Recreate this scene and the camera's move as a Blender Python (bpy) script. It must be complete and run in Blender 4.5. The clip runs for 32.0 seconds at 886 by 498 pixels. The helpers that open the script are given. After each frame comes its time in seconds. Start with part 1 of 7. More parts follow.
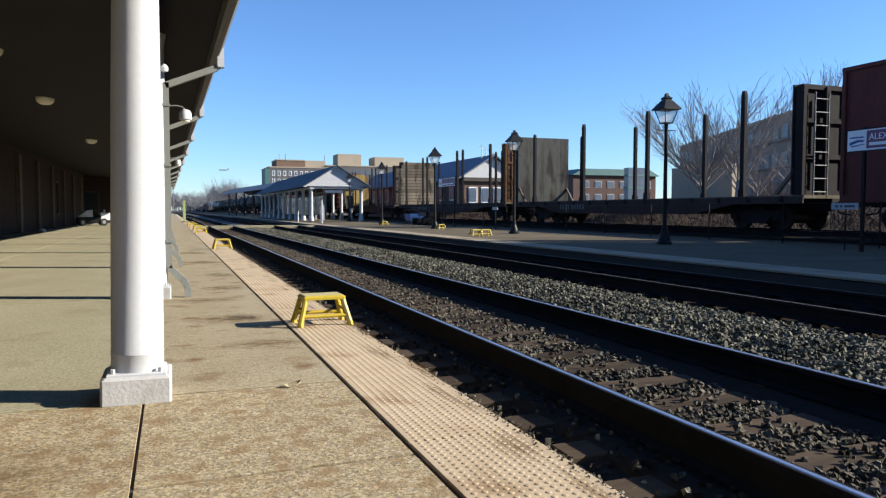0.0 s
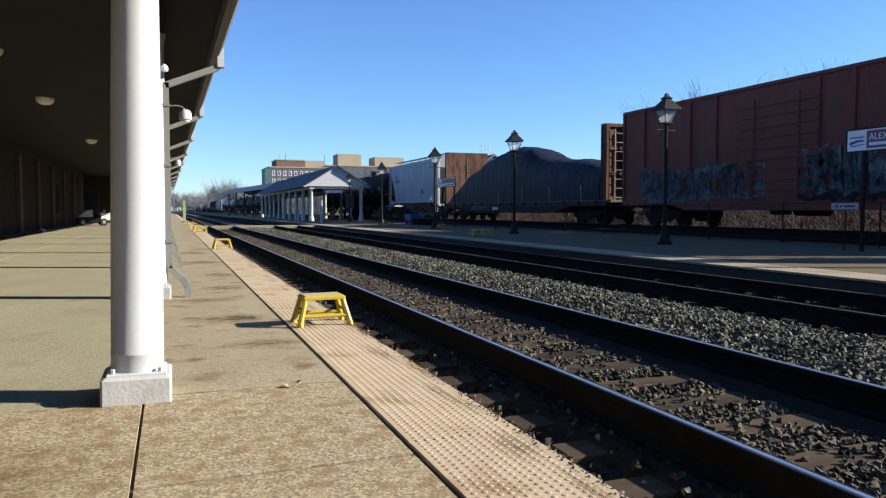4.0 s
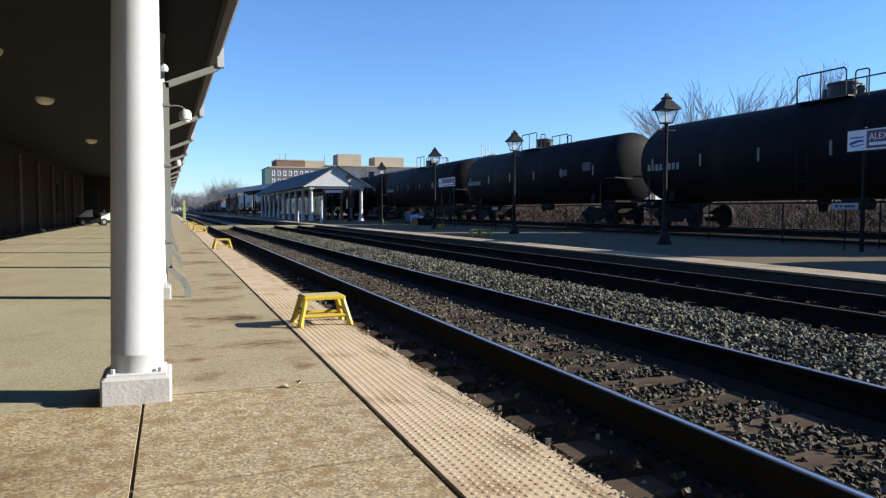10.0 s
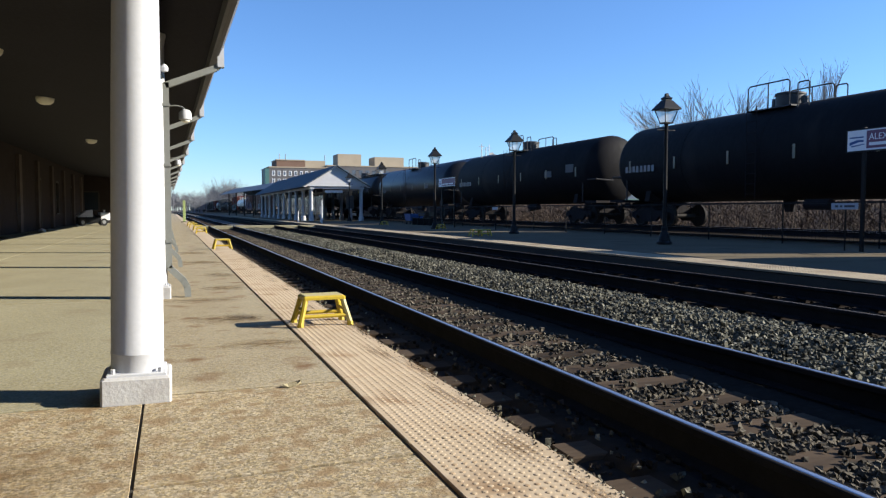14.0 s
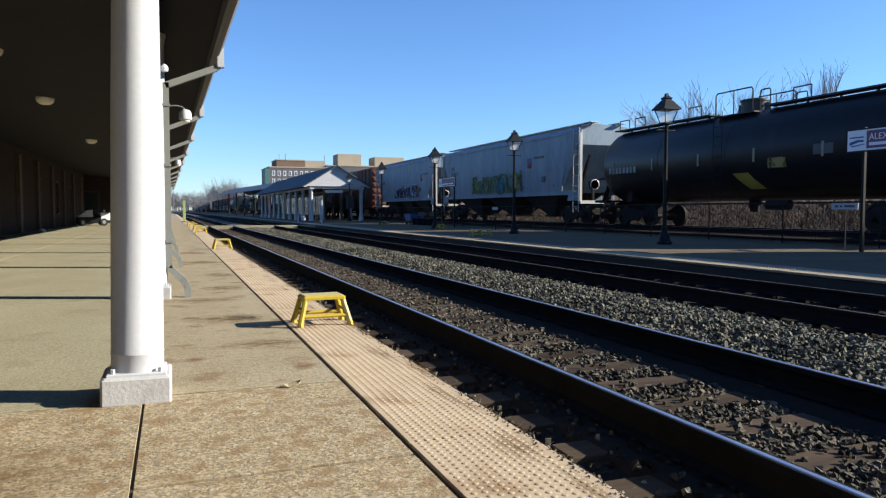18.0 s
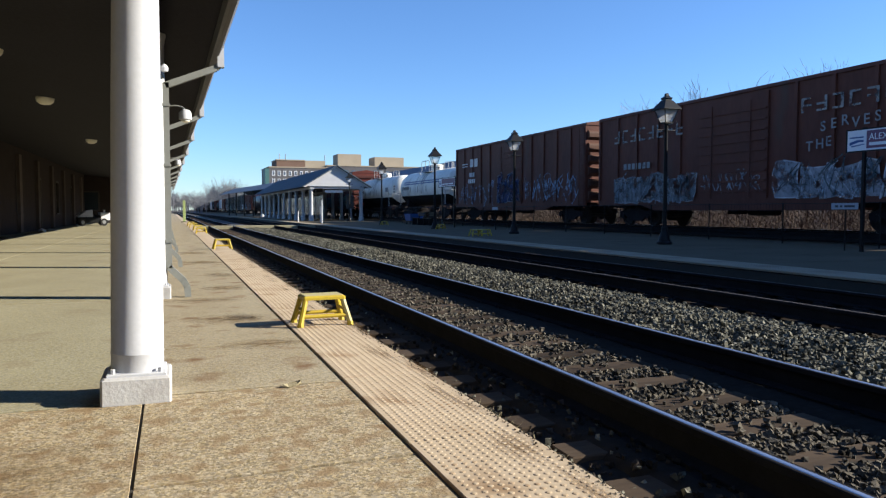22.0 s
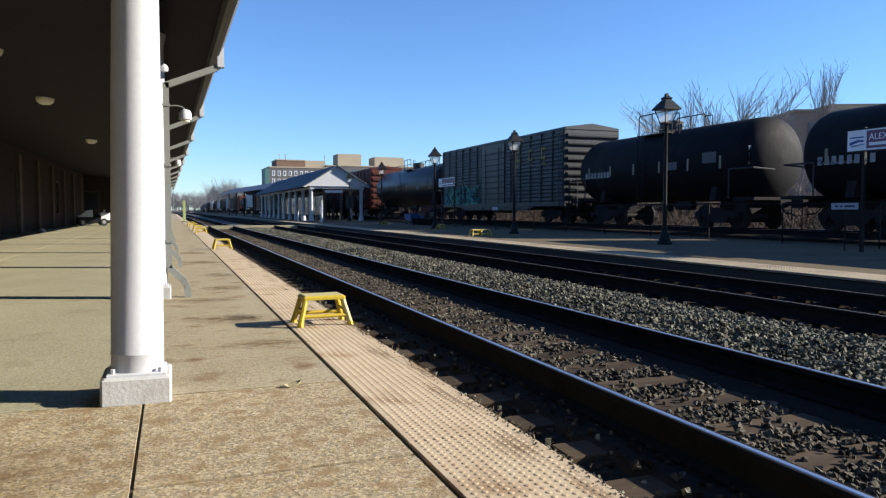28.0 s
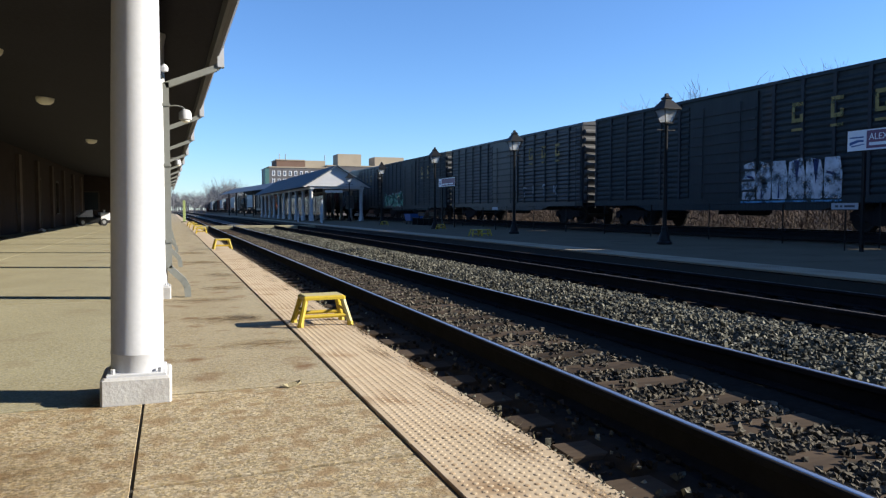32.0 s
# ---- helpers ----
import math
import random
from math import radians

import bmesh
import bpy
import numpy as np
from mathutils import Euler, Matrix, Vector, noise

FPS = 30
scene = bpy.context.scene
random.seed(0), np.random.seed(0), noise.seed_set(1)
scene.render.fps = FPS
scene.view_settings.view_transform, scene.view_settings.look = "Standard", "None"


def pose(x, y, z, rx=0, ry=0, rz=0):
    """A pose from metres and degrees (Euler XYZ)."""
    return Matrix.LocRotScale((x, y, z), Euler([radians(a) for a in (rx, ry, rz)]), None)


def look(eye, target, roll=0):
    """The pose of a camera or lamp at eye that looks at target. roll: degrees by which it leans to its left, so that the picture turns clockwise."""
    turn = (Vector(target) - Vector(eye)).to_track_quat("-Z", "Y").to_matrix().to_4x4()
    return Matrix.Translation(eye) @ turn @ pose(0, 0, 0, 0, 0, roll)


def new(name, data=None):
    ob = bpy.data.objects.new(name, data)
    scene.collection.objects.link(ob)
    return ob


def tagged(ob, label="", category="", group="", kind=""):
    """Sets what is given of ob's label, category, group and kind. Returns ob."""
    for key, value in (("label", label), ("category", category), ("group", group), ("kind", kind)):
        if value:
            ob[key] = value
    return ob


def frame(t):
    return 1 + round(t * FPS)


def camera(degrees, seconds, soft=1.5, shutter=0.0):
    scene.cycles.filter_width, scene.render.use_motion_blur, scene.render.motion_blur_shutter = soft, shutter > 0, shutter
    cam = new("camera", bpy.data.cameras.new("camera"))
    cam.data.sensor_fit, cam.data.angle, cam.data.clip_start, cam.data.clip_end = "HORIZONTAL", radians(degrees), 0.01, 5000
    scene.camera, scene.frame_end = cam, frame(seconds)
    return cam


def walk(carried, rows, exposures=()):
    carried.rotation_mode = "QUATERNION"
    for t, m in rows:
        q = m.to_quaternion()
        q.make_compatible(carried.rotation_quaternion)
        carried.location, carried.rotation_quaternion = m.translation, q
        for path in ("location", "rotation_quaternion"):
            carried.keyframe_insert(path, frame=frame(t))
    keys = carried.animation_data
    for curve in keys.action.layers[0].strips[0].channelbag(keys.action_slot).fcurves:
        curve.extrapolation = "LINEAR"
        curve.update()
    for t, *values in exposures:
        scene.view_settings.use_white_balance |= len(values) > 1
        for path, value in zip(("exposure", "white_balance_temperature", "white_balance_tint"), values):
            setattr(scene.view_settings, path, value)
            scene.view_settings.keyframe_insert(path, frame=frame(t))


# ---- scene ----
cam = camera(63, 32.0, soft=1.3)
EYE = Vector((0.0, 0.0, 0.96))
YAW, TILT = radians(20.617), radians(3.065)
AHEAD = Vector((math.sin(YAW) * math.cos(TILT), math.cos(YAW) * math.cos(TILT), -math.sin(TILT)))
STAND = look(EYE, EYE + AHEAD)
walk(cam, [(0, STAND), (32, STAND)], [(0, 1.26), (32, 1.26)])

# ---------------------------------------------------------------- light
SUN_UP, SUN_ROUND = radians(24.4), radians(111)
world = bpy.data.worlds.new("sky")
scene.world = world
world.use_nodes = True
wn = world.node_tree
sky = wn.nodes.new("ShaderNodeTexSky")
sky.sky_type, sky.sun_disc = "NISHITA", False
sky.sun_elevation, sky.sun_rotation = SUN_UP, SUN_ROUND
sky.altitude, sky.air_density, sky.dust_density, sky.ozone_density = 20, 1.0, 0.0, 6.0
tint = wn.nodes.new("ShaderNodeMix")
tint.data_type, tint.blend_type = "RGBA", "MULTIPLY"
tint.inputs[0].default_value, tint.inputs[7].default_value = 1.0, (0.855, 0.972, 1.13, 1)
wn.links.new(sky.outputs[0], tint.inputs[6])
wn.links.new(tint.outputs[2], wn.nodes["Background"].inputs[0])
wn.nodes["Background"].inputs[1].default_value = 0.075
sun = new("sun", bpy.data.lights.new("sun", "SUN"))
sun.data.energy, sun.data.angle, sun.data.color = 4.85, radians(0.53), (1.0, 0.935, 0.82)
sun_from = Vector((math.sin(SUN_ROUND) * math.cos(SUN_UP), math.cos(SUN_ROUND) * math.cos(SUN_UP), math.sin(SUN_UP)))
sun.matrix_world = look(sun_from * 100, (0, 0, 0))


# ---------------------------------------------------------------- materials
def material(name, c1, c2=None, rough=0.7, metal=0.0, big=1.2, fine=25.0, bump=0.15, stretch=(1, 1, 1), random_tint=0.0,
             speck=None, speck_scale=120.0, speck_size=0.45, dirt=None, dirt_at=0.58, rough2=None, spec=0.5, pebble=0.0, dirt_scale=None):
    """Two scales of noise between two colours, an optional layer of specks and one of dirt, and fine relief."""
    m = bpy.data.materials.new(name)
    m.use_nodes = True
    t = m.node_tree
    p = t.nodes["Principled BSDF"]
    p.inputs["Metallic"].default_value = metal
    p.inputs["Specular IOR Level"].default_value = spec
    c2 = c2 or tuple(v * 0.8 for v in c1)
    co = t.nodes.new("ShaderNodeTexCoord")
    mp = t.nodes.new("ShaderNodeMapping")
    mp.inputs["Scale"].default_value = stretch
    t.links.new(co.outputs["Object"], mp.inputs["Vector"])

    def grain(scale, detail, source=mp):
        n = t.nodes.new("ShaderNodeTexNoise")
        n.inputs["Scale"].default_value, n.inputs["Detail"].default_value = scale, detail
        t.links.new(source.outputs[0 if source is mp else "Object"], n.inputs["Vector"])
        return n

    def ramp(src, lo, hi):
        r = t.nodes.new("ShaderNodeMapRange")
        r.inputs["From Min"].default_value, r.inputs["From Max"].default_value = lo, hi
        t.links.new(src, r.inputs["Value"])
        return r.outputs[0]

    def mix(fac, a, b):
        x = t.nodes.new("ShaderNodeMix")
        x.data_type = "RGBA"
        for sock, v in ((x.inputs[0], fac), (x.inputs[6], a), (x.inputs[7], b)):
            if isinstance(v, (tuple, float)):
                sock.default_value = (*v, 1) if isinstance(v, tuple) else v
            else:
                t.links.new(v, sock)
        return x.outputs[2]

    nb, nf = grain(big, 4), grain(fine, 5)
    add = t.nodes.new("ShaderNodeMath")
    add.operation = "MULTIPLY_ADD"
    t.links.new(nf.outputs[0], add.inputs[0])
    add.inputs[1].default_value = 0.6
    t.links.new(nb.outputs[0], add.inputs[2])
    col = mix(ramp(add.outputs[0], 0.58, 1.02), c1, c2)
    if speck:
        v = t.nodes.new("ShaderNodeTexVoronoi")
        v.inputs["Scale"].default_value = speck_scale
        t.links.new(co.outputs["Object"], v.inputs["Vector"])
        col = mix(ramp(v.outputs["Distance"], speck_size, speck_size * 0.55), col, speck)
    if pebble:
        v = t.nodes.new("ShaderNodeTexVoronoi")
        v.inputs["Scale"].default_value = speck_scale
        t.links.new(co.outputs["Object"], v.inputs["Vector"])
        sep = t.nodes.new("ShaderNodeSeparateColor")
        t.links.new(v.outputs["Color"], sep.inputs[0])
        hv = t.nodes.new("ShaderNodeHueSaturation")
        lo = ramp(sep.outputs[0], 0, 1)
        lo.node.inputs["To Min"].default_value, lo.node.inputs["To Max"].default_value = 1 - pebble, 1 + pebble
        sa = ramp(sep.outputs[1], 0, 1)
        sa.node.inputs["To Min"].default_value, sa.node.inputs["To Max"].default_value = 0.85, 1.2
        t.links.new(lo, hv.inputs["Value"])
        t.links.new(sa, hv.inputs["Saturation"])
        t.links.new(col, hv.inputs["Color"])
        col = hv.outputs[0]
    if dirt:
        nd = grain(dirt_scale or big * 0.55, 8)
        col = mix(ramp(nd.outputs[0], dirt_at, dirt_at + 0.14), col, dirt)
    if random_tint:
        oi = t.nodes.new("ShaderNodeObjectInfo")
        hv = t.nodes.new("ShaderNodeHueSaturation")
        t.links.new(ramp(oi.outputs["Random"], 0, 1), hv.inputs["Value"])
        hv.inputs["Value"].default_value = 1
        r = hv.inputs["Value"].links[0].from_node
        r.inputs["To Min"].default_value, r.inputs["To Max"].default_value = 1 - random_tint, 1 + random_tint
        t.links.new(col, hv.inputs["Color"])
        col = hv.outputs[0]
    t.links.new(col, p.inputs["Base Color"])
    rr = t.nodes.new("ShaderNodeMapRange")
    t.links.new(nf.outputs[0], rr.inputs["Value"])
    rr.inputs["To Min"].default_value, rr.inputs["To Max"].default_value = rough, rough2 or min(1, rough + 0.18)
    t.links.new(rr.outputs[0], p.inputs["Roughness"])
    if bump:
        b = t.nodes.new("ShaderNodeBump")
        b.inputs["Strength"].default_value, b.inputs["Distance"].default_value = bump, 0.01
        t.links.new(nf.outputs[0], b.inputs["Height"])
        t.links.new(b.outputs[0], p.inputs["Normal"])
    return m


def island_tint(m, amount):
    """Lets the pieces of one joined mesh differ in brightness."""
    t = m.node_tree
    p = t.nodes["Principled BSDF"]
    src = p.inputs["Base Color"].links[0].from_socket
    g = t.nodes.new("ShaderNodeNewGeometry")
    r = t.nodes.new("ShaderNodeMapRange")
    r.inputs["To Min"].default_value, r.inputs["To Max"].default_value = 1 - amount, 1 + amount
    t.links.new(g.outputs["Random Per Island"], r.inputs["Value"])
    hv = t.nodes.new("ShaderNodeHueSaturation")
    t.links.new(r.outputs[0], hv.inputs["Value"])
    t.links.new(src, hv.inputs["Color"])
    t.links.new(hv.outputs[0], p.inputs["Base Color"])
    return m


CONCRETE = material("aggregate_concrete", (0.3214, 0.2624, 0.166), (0.2831, 0.2253, 0.1383), 0.85, big=3.5, fine=60, bump=0.5,
                    speck_scale=80, pebble=0.40, dirt=(0.225, 0.155, 0.082), dirt_at=0.50, dirt_scale=9.0, spec=0.2)
WORN_CONCRETE = material("worn_concrete", (0.3097, 0.2646, 0.1764), (0.2572, 0.21, 0.1313), 0.85, big=1.8, fine=50, bump=0.35,
                         speck_scale=90, pebble=0.24, dirt=(0.165, 0.10, 0.05), dirt_at=0.56, dirt_scale=3.2, spec=0.2)
SMOOTH_CONCRETE = material("smooth_concrete", (0.2835, 0.2572, 0.168), (0.2363, 0.21, 0.1344), 0.85, big=0.9, fine=40, bump=0.3,
                           speck_scale=90, pebble=0.20, dirt=(0.20, 0.16, 0.098), dirt_at=0.60, dirt_scale=1.6, spec=0.2)
# Darker than the near concrete: the train's shade is put into this colour.
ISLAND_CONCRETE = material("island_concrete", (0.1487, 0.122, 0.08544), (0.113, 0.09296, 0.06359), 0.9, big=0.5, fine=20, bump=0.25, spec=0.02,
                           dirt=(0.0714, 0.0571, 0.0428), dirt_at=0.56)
TACTILE = material("tactile_tile", (0.4551, 0.3619, 0.2457), (0.3825, 0.2914, 0.1865), 0.75, big=1.5, fine=40, bump=0.1, spec=0.2,
                   dirt=(0.27, 0.18, 0.10), dirt_at=0.54, dirt_scale=2.2, random_tint=0.05)
ISLAND_TACTILE = material("worn_tactile_tile", (0.306, 0.2465, 0.1615), (0.2465, 0.1955, 0.1232), 0.8, big=1.0, fine=30, bump=0.1,
                          dirt=(0.17, 0.119, 0.0723), dirt_at=0.55, random_tint=0.08)
JOINT = material("dark_joint", (0.05, 0.045, 0.035), rough=0.95)
WHITE_PAINT = material("white_paint", (0.475, 0.48, 0.49), (0.425, 0.43, 0.44), 0.5, big=2, fine=40, bump=0.05, spec=0.3,
                       dirt=(0.36, 0.34, 0.30), dirt_at=0.66)
ROUGH_WHITE = material("rough_white_paint", (0.42, 0.415, 0.40), (0.37, 0.36, 0.345), 0.8, big=6, fine=70, bump=0.28, spec=0.2,
                       dirt=(0.30, 0.28, 0.25), dirt_at=0.62)
GREY_PAINT = material("grey_pipe_paint", (0.2138, 0.2203, 0.2009), (0.175, 0.1814, 0.162), 0.5, big=3, bump=0.1)
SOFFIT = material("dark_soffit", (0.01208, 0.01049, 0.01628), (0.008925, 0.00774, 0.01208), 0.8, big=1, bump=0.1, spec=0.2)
FASCIA = material("grey_fascia", (0.12, 0.12, 0.1275), (0.09, 0.09, 0.0975), 0.6, big=1, bump=0.1)
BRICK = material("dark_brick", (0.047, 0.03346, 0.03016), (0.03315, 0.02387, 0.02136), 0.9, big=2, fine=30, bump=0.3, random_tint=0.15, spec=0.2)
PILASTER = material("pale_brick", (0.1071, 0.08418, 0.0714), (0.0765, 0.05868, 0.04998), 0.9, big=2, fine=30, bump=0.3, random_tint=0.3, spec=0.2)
DARK_WOOD = material("dark_trim", (0.06, 0.05, 0.042), (0.045, 0.036, 0.03), 0.7, stretch=(1, 1, 0.1))
ROOF_SHINGLE = material("slate_roof", (0.092, 0.118, 0.142), (0.068, 0.09, 0.112), 0.9, big=0.5, fine=12, bump=0.3, spec=0.12)
BALLAST = island_tint(material("ballast_stone", (0.142, 0.136, 0.104), (0.052, 0.049, 0.037), 0.9, big=3, fine=60, bump=0.5, spec=0.15), 0.75)
GAUGE_STONE = island_tint(material("brown_ballast_stone", (0.115, 0.10, 0.075), (0.04, 0.034, 0.026), 0.9, big=3, fine=60, bump=0.5, spec=0.15), 0.65)
BALLAST_BED = material("ballast_bed", (0.0265, 0.0233, 0.0196), (0.0117, 0.0101, 0.0085), 0.95, big=3, fine=14, bump=1.0,
                       speck=(0.0689, 0.0636, 0.0556), speck_scale=22, speck_size=0.4)
# Bed and stones below: oil plus the rails' shadow, both in the colour.
OILY_SHADED_BED = material("oily_shaded_ballast", (0.0324, 0.027, 0.0227), (0.0216, 0.0179, 0.0151), 0.95, spec=0.03, big=2, fine=14, bump=1.0, speck=(0.0259, 0.0227, 0.0205), speck_scale=22, speck_size=0.4)
OILY_SHADED_STONE = island_tint(material("oily_shaded_stone", (0.0384, 0.032, 0.0272), (0.0208, 0.0176, 0.0152), 0.95, spec=0.04, big=3, fine=60, bump=0.5), 0.6)
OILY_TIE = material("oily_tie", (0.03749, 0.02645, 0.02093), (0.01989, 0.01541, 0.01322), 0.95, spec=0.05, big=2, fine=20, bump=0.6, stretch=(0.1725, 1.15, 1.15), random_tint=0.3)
GROUND = material("winter_ground", (0.12, 0.086, 0.055), (0.08, 0.06, 0.038), 0.95, big=0.15, fine=3, bump=0.8, dirt=(0.08, 0.075, 0.04))
SCRUB = island_tint(material("dry_grass", (0.07582, 0.04935, 0.0312), (0.04774, 0.03045, 0.02013), 0.9, big=0.5, fine=6, bump=0.2), 0.45)
PALE_LEAF = material("pale_leaf", (0.34, 0.29, 0.17), (0.26, 0.21, 0.11), 0.8, big=30, fine=90, bump=0.3)
TIE = material("creosote_wood", (0.070, 0.050, 0.034), (0.03, 0.022, 0.016), 0.95, spec=0.08, big=2, fine=20, bump=0.6, stretch=(0.15, 1, 1), random_tint=0.35)
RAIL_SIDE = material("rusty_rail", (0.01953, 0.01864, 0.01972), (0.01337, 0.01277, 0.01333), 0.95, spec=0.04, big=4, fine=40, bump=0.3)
RAIL_TOP = material("polished_rail", (0.58, 0.60, 0.64), (0.48, 0.50, 0.54), 0.34, metal=1.0, big=3, bump=0.03)
RUSTY_TOP = material("dull_rail_top", (0.0848, 0.0663, 0.0504), (0.0583, 0.0451, 0.0345), 0.6, big=3, bump=0.05)
STEEL = material("dull_steel", (0.32, 0.32, 0.32), rough=0.45, metal=0.8)
YELLOW = material("yellow_paint", (0.424, 0.3074, 0.0159), (0.3816, 0.265, 0.0106), 0.45, big=6, bump=0.05, dirt=(0.2226, 0.159, 0.0265), dirt_at=0.66)
PALE_YELLOW = material("pale_yellow_paint", (0.424, 0.371, 0.1696), (0.3922, 0.318, 0.106), 0.5, big=6, bump=0.05)
RUBBER = material("black_rubber", (0.02, 0.02, 0.02), rough=0.8)
IRON = material("black_iron", (0.007, 0.0075, 0.008), (0.005, 0.0052, 0.006), 0.4, spec=0.2, big=4, bump=0.08)
LANTERN_GLASS = material("lantern_glass", (0.78, 0.80, 0.80), (0.68, 0.7, 0.7), 0.25, big=6, bump=0.02)
LANTERN_GLASS.node_tree.nodes["Principled BSDF"].inputs["Alpha"].default_value = 0.32
LAMP_SHADE = material("opal_shade", (0.82, 0.78, 0.66), (0.74, 0.7, 0.58), 0.35, big=6, bump=0.02)
BARK = material("bare_bark", (0.315, 0.2775, 0.2475), (0.225, 0.195, 0.1725), 0.9, big=2, fine=20, bump=0.3)
BUSH_BARK = material("bush_bark", (0.2652, 0.1989, 0.1547), (0.1768, 0.1326, 0.1051), 0.9, big=2, fine=20, bump=0.2)
PLANE_SKIN = material("airliner_skin", (0.2438, 0.2544, 0.2756), (0.212, 0.2226, 0.2438), 0.35, big=0.2, fine=2, bump=0)
FAR_BARK = material("far_bark", (0.23, 0.224, 0.23), (0.17, 0.166, 0.172), 0.95, big=0.1, fine=1, bump=0)
HEDGE = island_tint(material("evergreen_leaf", (0.03, 0.042, 0.024), (0.02, 0.03, 0.018), 0.7, bump=0), 0.5)
SIGN_WHITE = material("sign_white", (0.78, 0.80, 0.82), (0.72, 0.74, 0.77), 0.4, big=3, bump=0.02)
# Dimmer, slightly bluer version of the sign white, for the small notices.
DIM_WHITE = material("dim_notice_white", (0.40, 0.42, 0.45), (0.34, 0.36, 0.39), 0.5, big=8, bump=0.03)
SIGN_BLUE = material("sign_blue", (0.03, 0.10, 0.28), rough=0.4, bump=0)
SIGN_PLUM = material("sign_plum", (0.16, 0.07, 0.13), rough=0.4, bump=0)
BLUE_PLASTIC = material("blue_plastic", (0.03, 0.10, 0.30), (0.025, 0.085, 0.25), 0.4, bump=0.03)
GLASS = material("window_glass", (0.03, 0.04, 0.05), (0.02, 0.028, 0.035), 0.08, bump=0)
VEHICLE_WHITE = material("vehicle_white", (0.6235, 0.6235, 0.6235), (0.5365, 0.5365, 0.5365), 0.3, bump=0.02)
LIME = material("lime_sign", (0.30, 0.36, 0.13), (0.26, 0.31, 0.11), 0.5, bump=0.02)
TAN_WALL = material("tan_wall", (0.325, 0.273, 0.2015), (0.286, 0.2405, 0.1755), 0.85, big=0.2, fine=2, bump=0.1)
RED_WALL = material("red_brick_wall", (0.0878, 0.0533, 0.0442), (0.0683, 0.0403, 0.0325), 0.9, big=0.3, fine=4, bump=0.2)
CANOPY_METAL = material("blue_roof_metal", (0.135, 0.185, 0.235), (0.11, 0.15, 0.195), 0.9, big=0.3, fine=4, bump=0.05, spec=0.1)
BROWN_WALL = material("brown_brick_wall", (0.1625, 0.1008, 0.0715), (0.13, 0.078, 0.0553), 0.9, big=0.2, fine=3, bump=0.2)
HOTEL_WALL = material("hotel_wall", (0.1105, 0.1073, 0.1105), (0.0845, 0.0813, 0.0845), 0.9, big=0.2, fine=3, bump=0.2)
OFFICE_WALL = material("office_wall", (0.266, 0.1932, 0.1512), (0.21, 0.1512, 0.119), 0.9, big=0.2, fine=3, bump=0.2)
DEPOT_WALL = material("brown_plank_wall", (0.12, 0.075, 0.055), (0.09, 0.056, 0.042), 0.9, big=0.3, fine=4, bump=0.2)
TEAL = material("teal_trim", (0.045, 0.13, 0.125), rough=0.5)
FAR_GLASS = material("far_window", (0.10, 0.13, 0.17), (0.07, 0.09, 0.12), 0.15, bump=0)
OFFICE_PANE = material("office_pane", (0.078, 0.087, 0.099), (0.06, 0.069, 0.078), 0.2, bump=0)
FAR_ROOF = material("blue_grey_roof", (0.10, 0.125, 0.17), (0.08, 0.10, 0.14), 0.6, big=0.3, fine=4, bump=0.2)


def paint(name, c, rough=0.55, rust=(0.10, 0.05, 0.03), rust_at=0.6, **k):
    """Weathered rolling-stock paint with streaks that run down."""
    k.setdefault("spec", 0.22)
    return material(name, c, tuple(v * 0.72 for v in c), rough, big=1.4, fine=9, bump=0.12, stretch=(1, 1, 0.3), dirt=rust, dirt_at=rust_at, **k)


BOX_RED = paint("boxcar_red", (0.165, 0.044, 0.033))
BOX_END_RED = paint("boxcar_end_red", (0.0682, 0.0191, 0.0146), rust=(0.0364, 0.0204, 0.016))
BOX_END_GREY = paint("boxcar_end_grey", (0.125, 0.125, 0.125), rust=(0.06, 0.055, 0.05))
BOX_MAROON = paint("boxcar_maroon", (0.1125, 0.02625, 0.02025), rust=(0.0675, 0.02625, 0.021))
# Lighter than the brown sides: sunlight on the end ribs is in the colour.
BOX_END_SUNLIT = paint("boxcar_end_sunlit_brown", (0.13, 0.065, 0.0455), rust=(0.065, 0.0358, 0.026))
BOX_DARK_RED = paint("boxcar_dark_red", (0.105, 0.024, 0.017), rust=(0.05, 0.03, 0.025))
BOX_BROWN = paint("boxcar_brown", (0.1207, 0.0403, 0.0264), rust=(0.0805, 0.046, 0.0345))
BOX_BLUE = paint("boxcar_dark_blue", (0.0235, 0.0250, 0.0285), 0.42, rust=(0.045, 0.039, 0.036), spec=0.45)
BOX_RIB = paint("boxcar_rib_blue", (0.030, 0.033, 0.038), rust=(0.05, 0.045, 0.04))
BOX_GREEN = paint("boxcar_dark_green", (0.0255, 0.033, 0.036), rust=(0.051, 0.045, 0.042))
TANK_BLACK = paint("tank_black", (0.0072, 0.00702, 0.008772), 0.62, rust=(0.0144, 0.01264, 0.0129), rust_at=0.56, spec=0.12)
TANK_GLOSS = paint("tank_gloss_black", (0.009, 0.010, 0.013), 0.33, rust=(0.018, 0.017, 0.016), rust_at=0.6, rough2=0.42, spec=0.24)
TANK_WHITE = paint("tank_white", (0.84, 0.8134, 0.72), 0.4, rust=(0.42, 0.3724, 0.297), rust_at=0.63)
HOPPER_GREY = paint("hopper_grey", (0.195, 0.2496, 0.3016), 0.45, rust=(0.1625, 0.1885, 0.2145), rust_at=0.6)
HOPPER_LIGHT = paint("hopper_light_grey", (0.32, 0.365, 0.42), 0.5, rust=(0.26, 0.25, 0.24), rust_at=0.62)
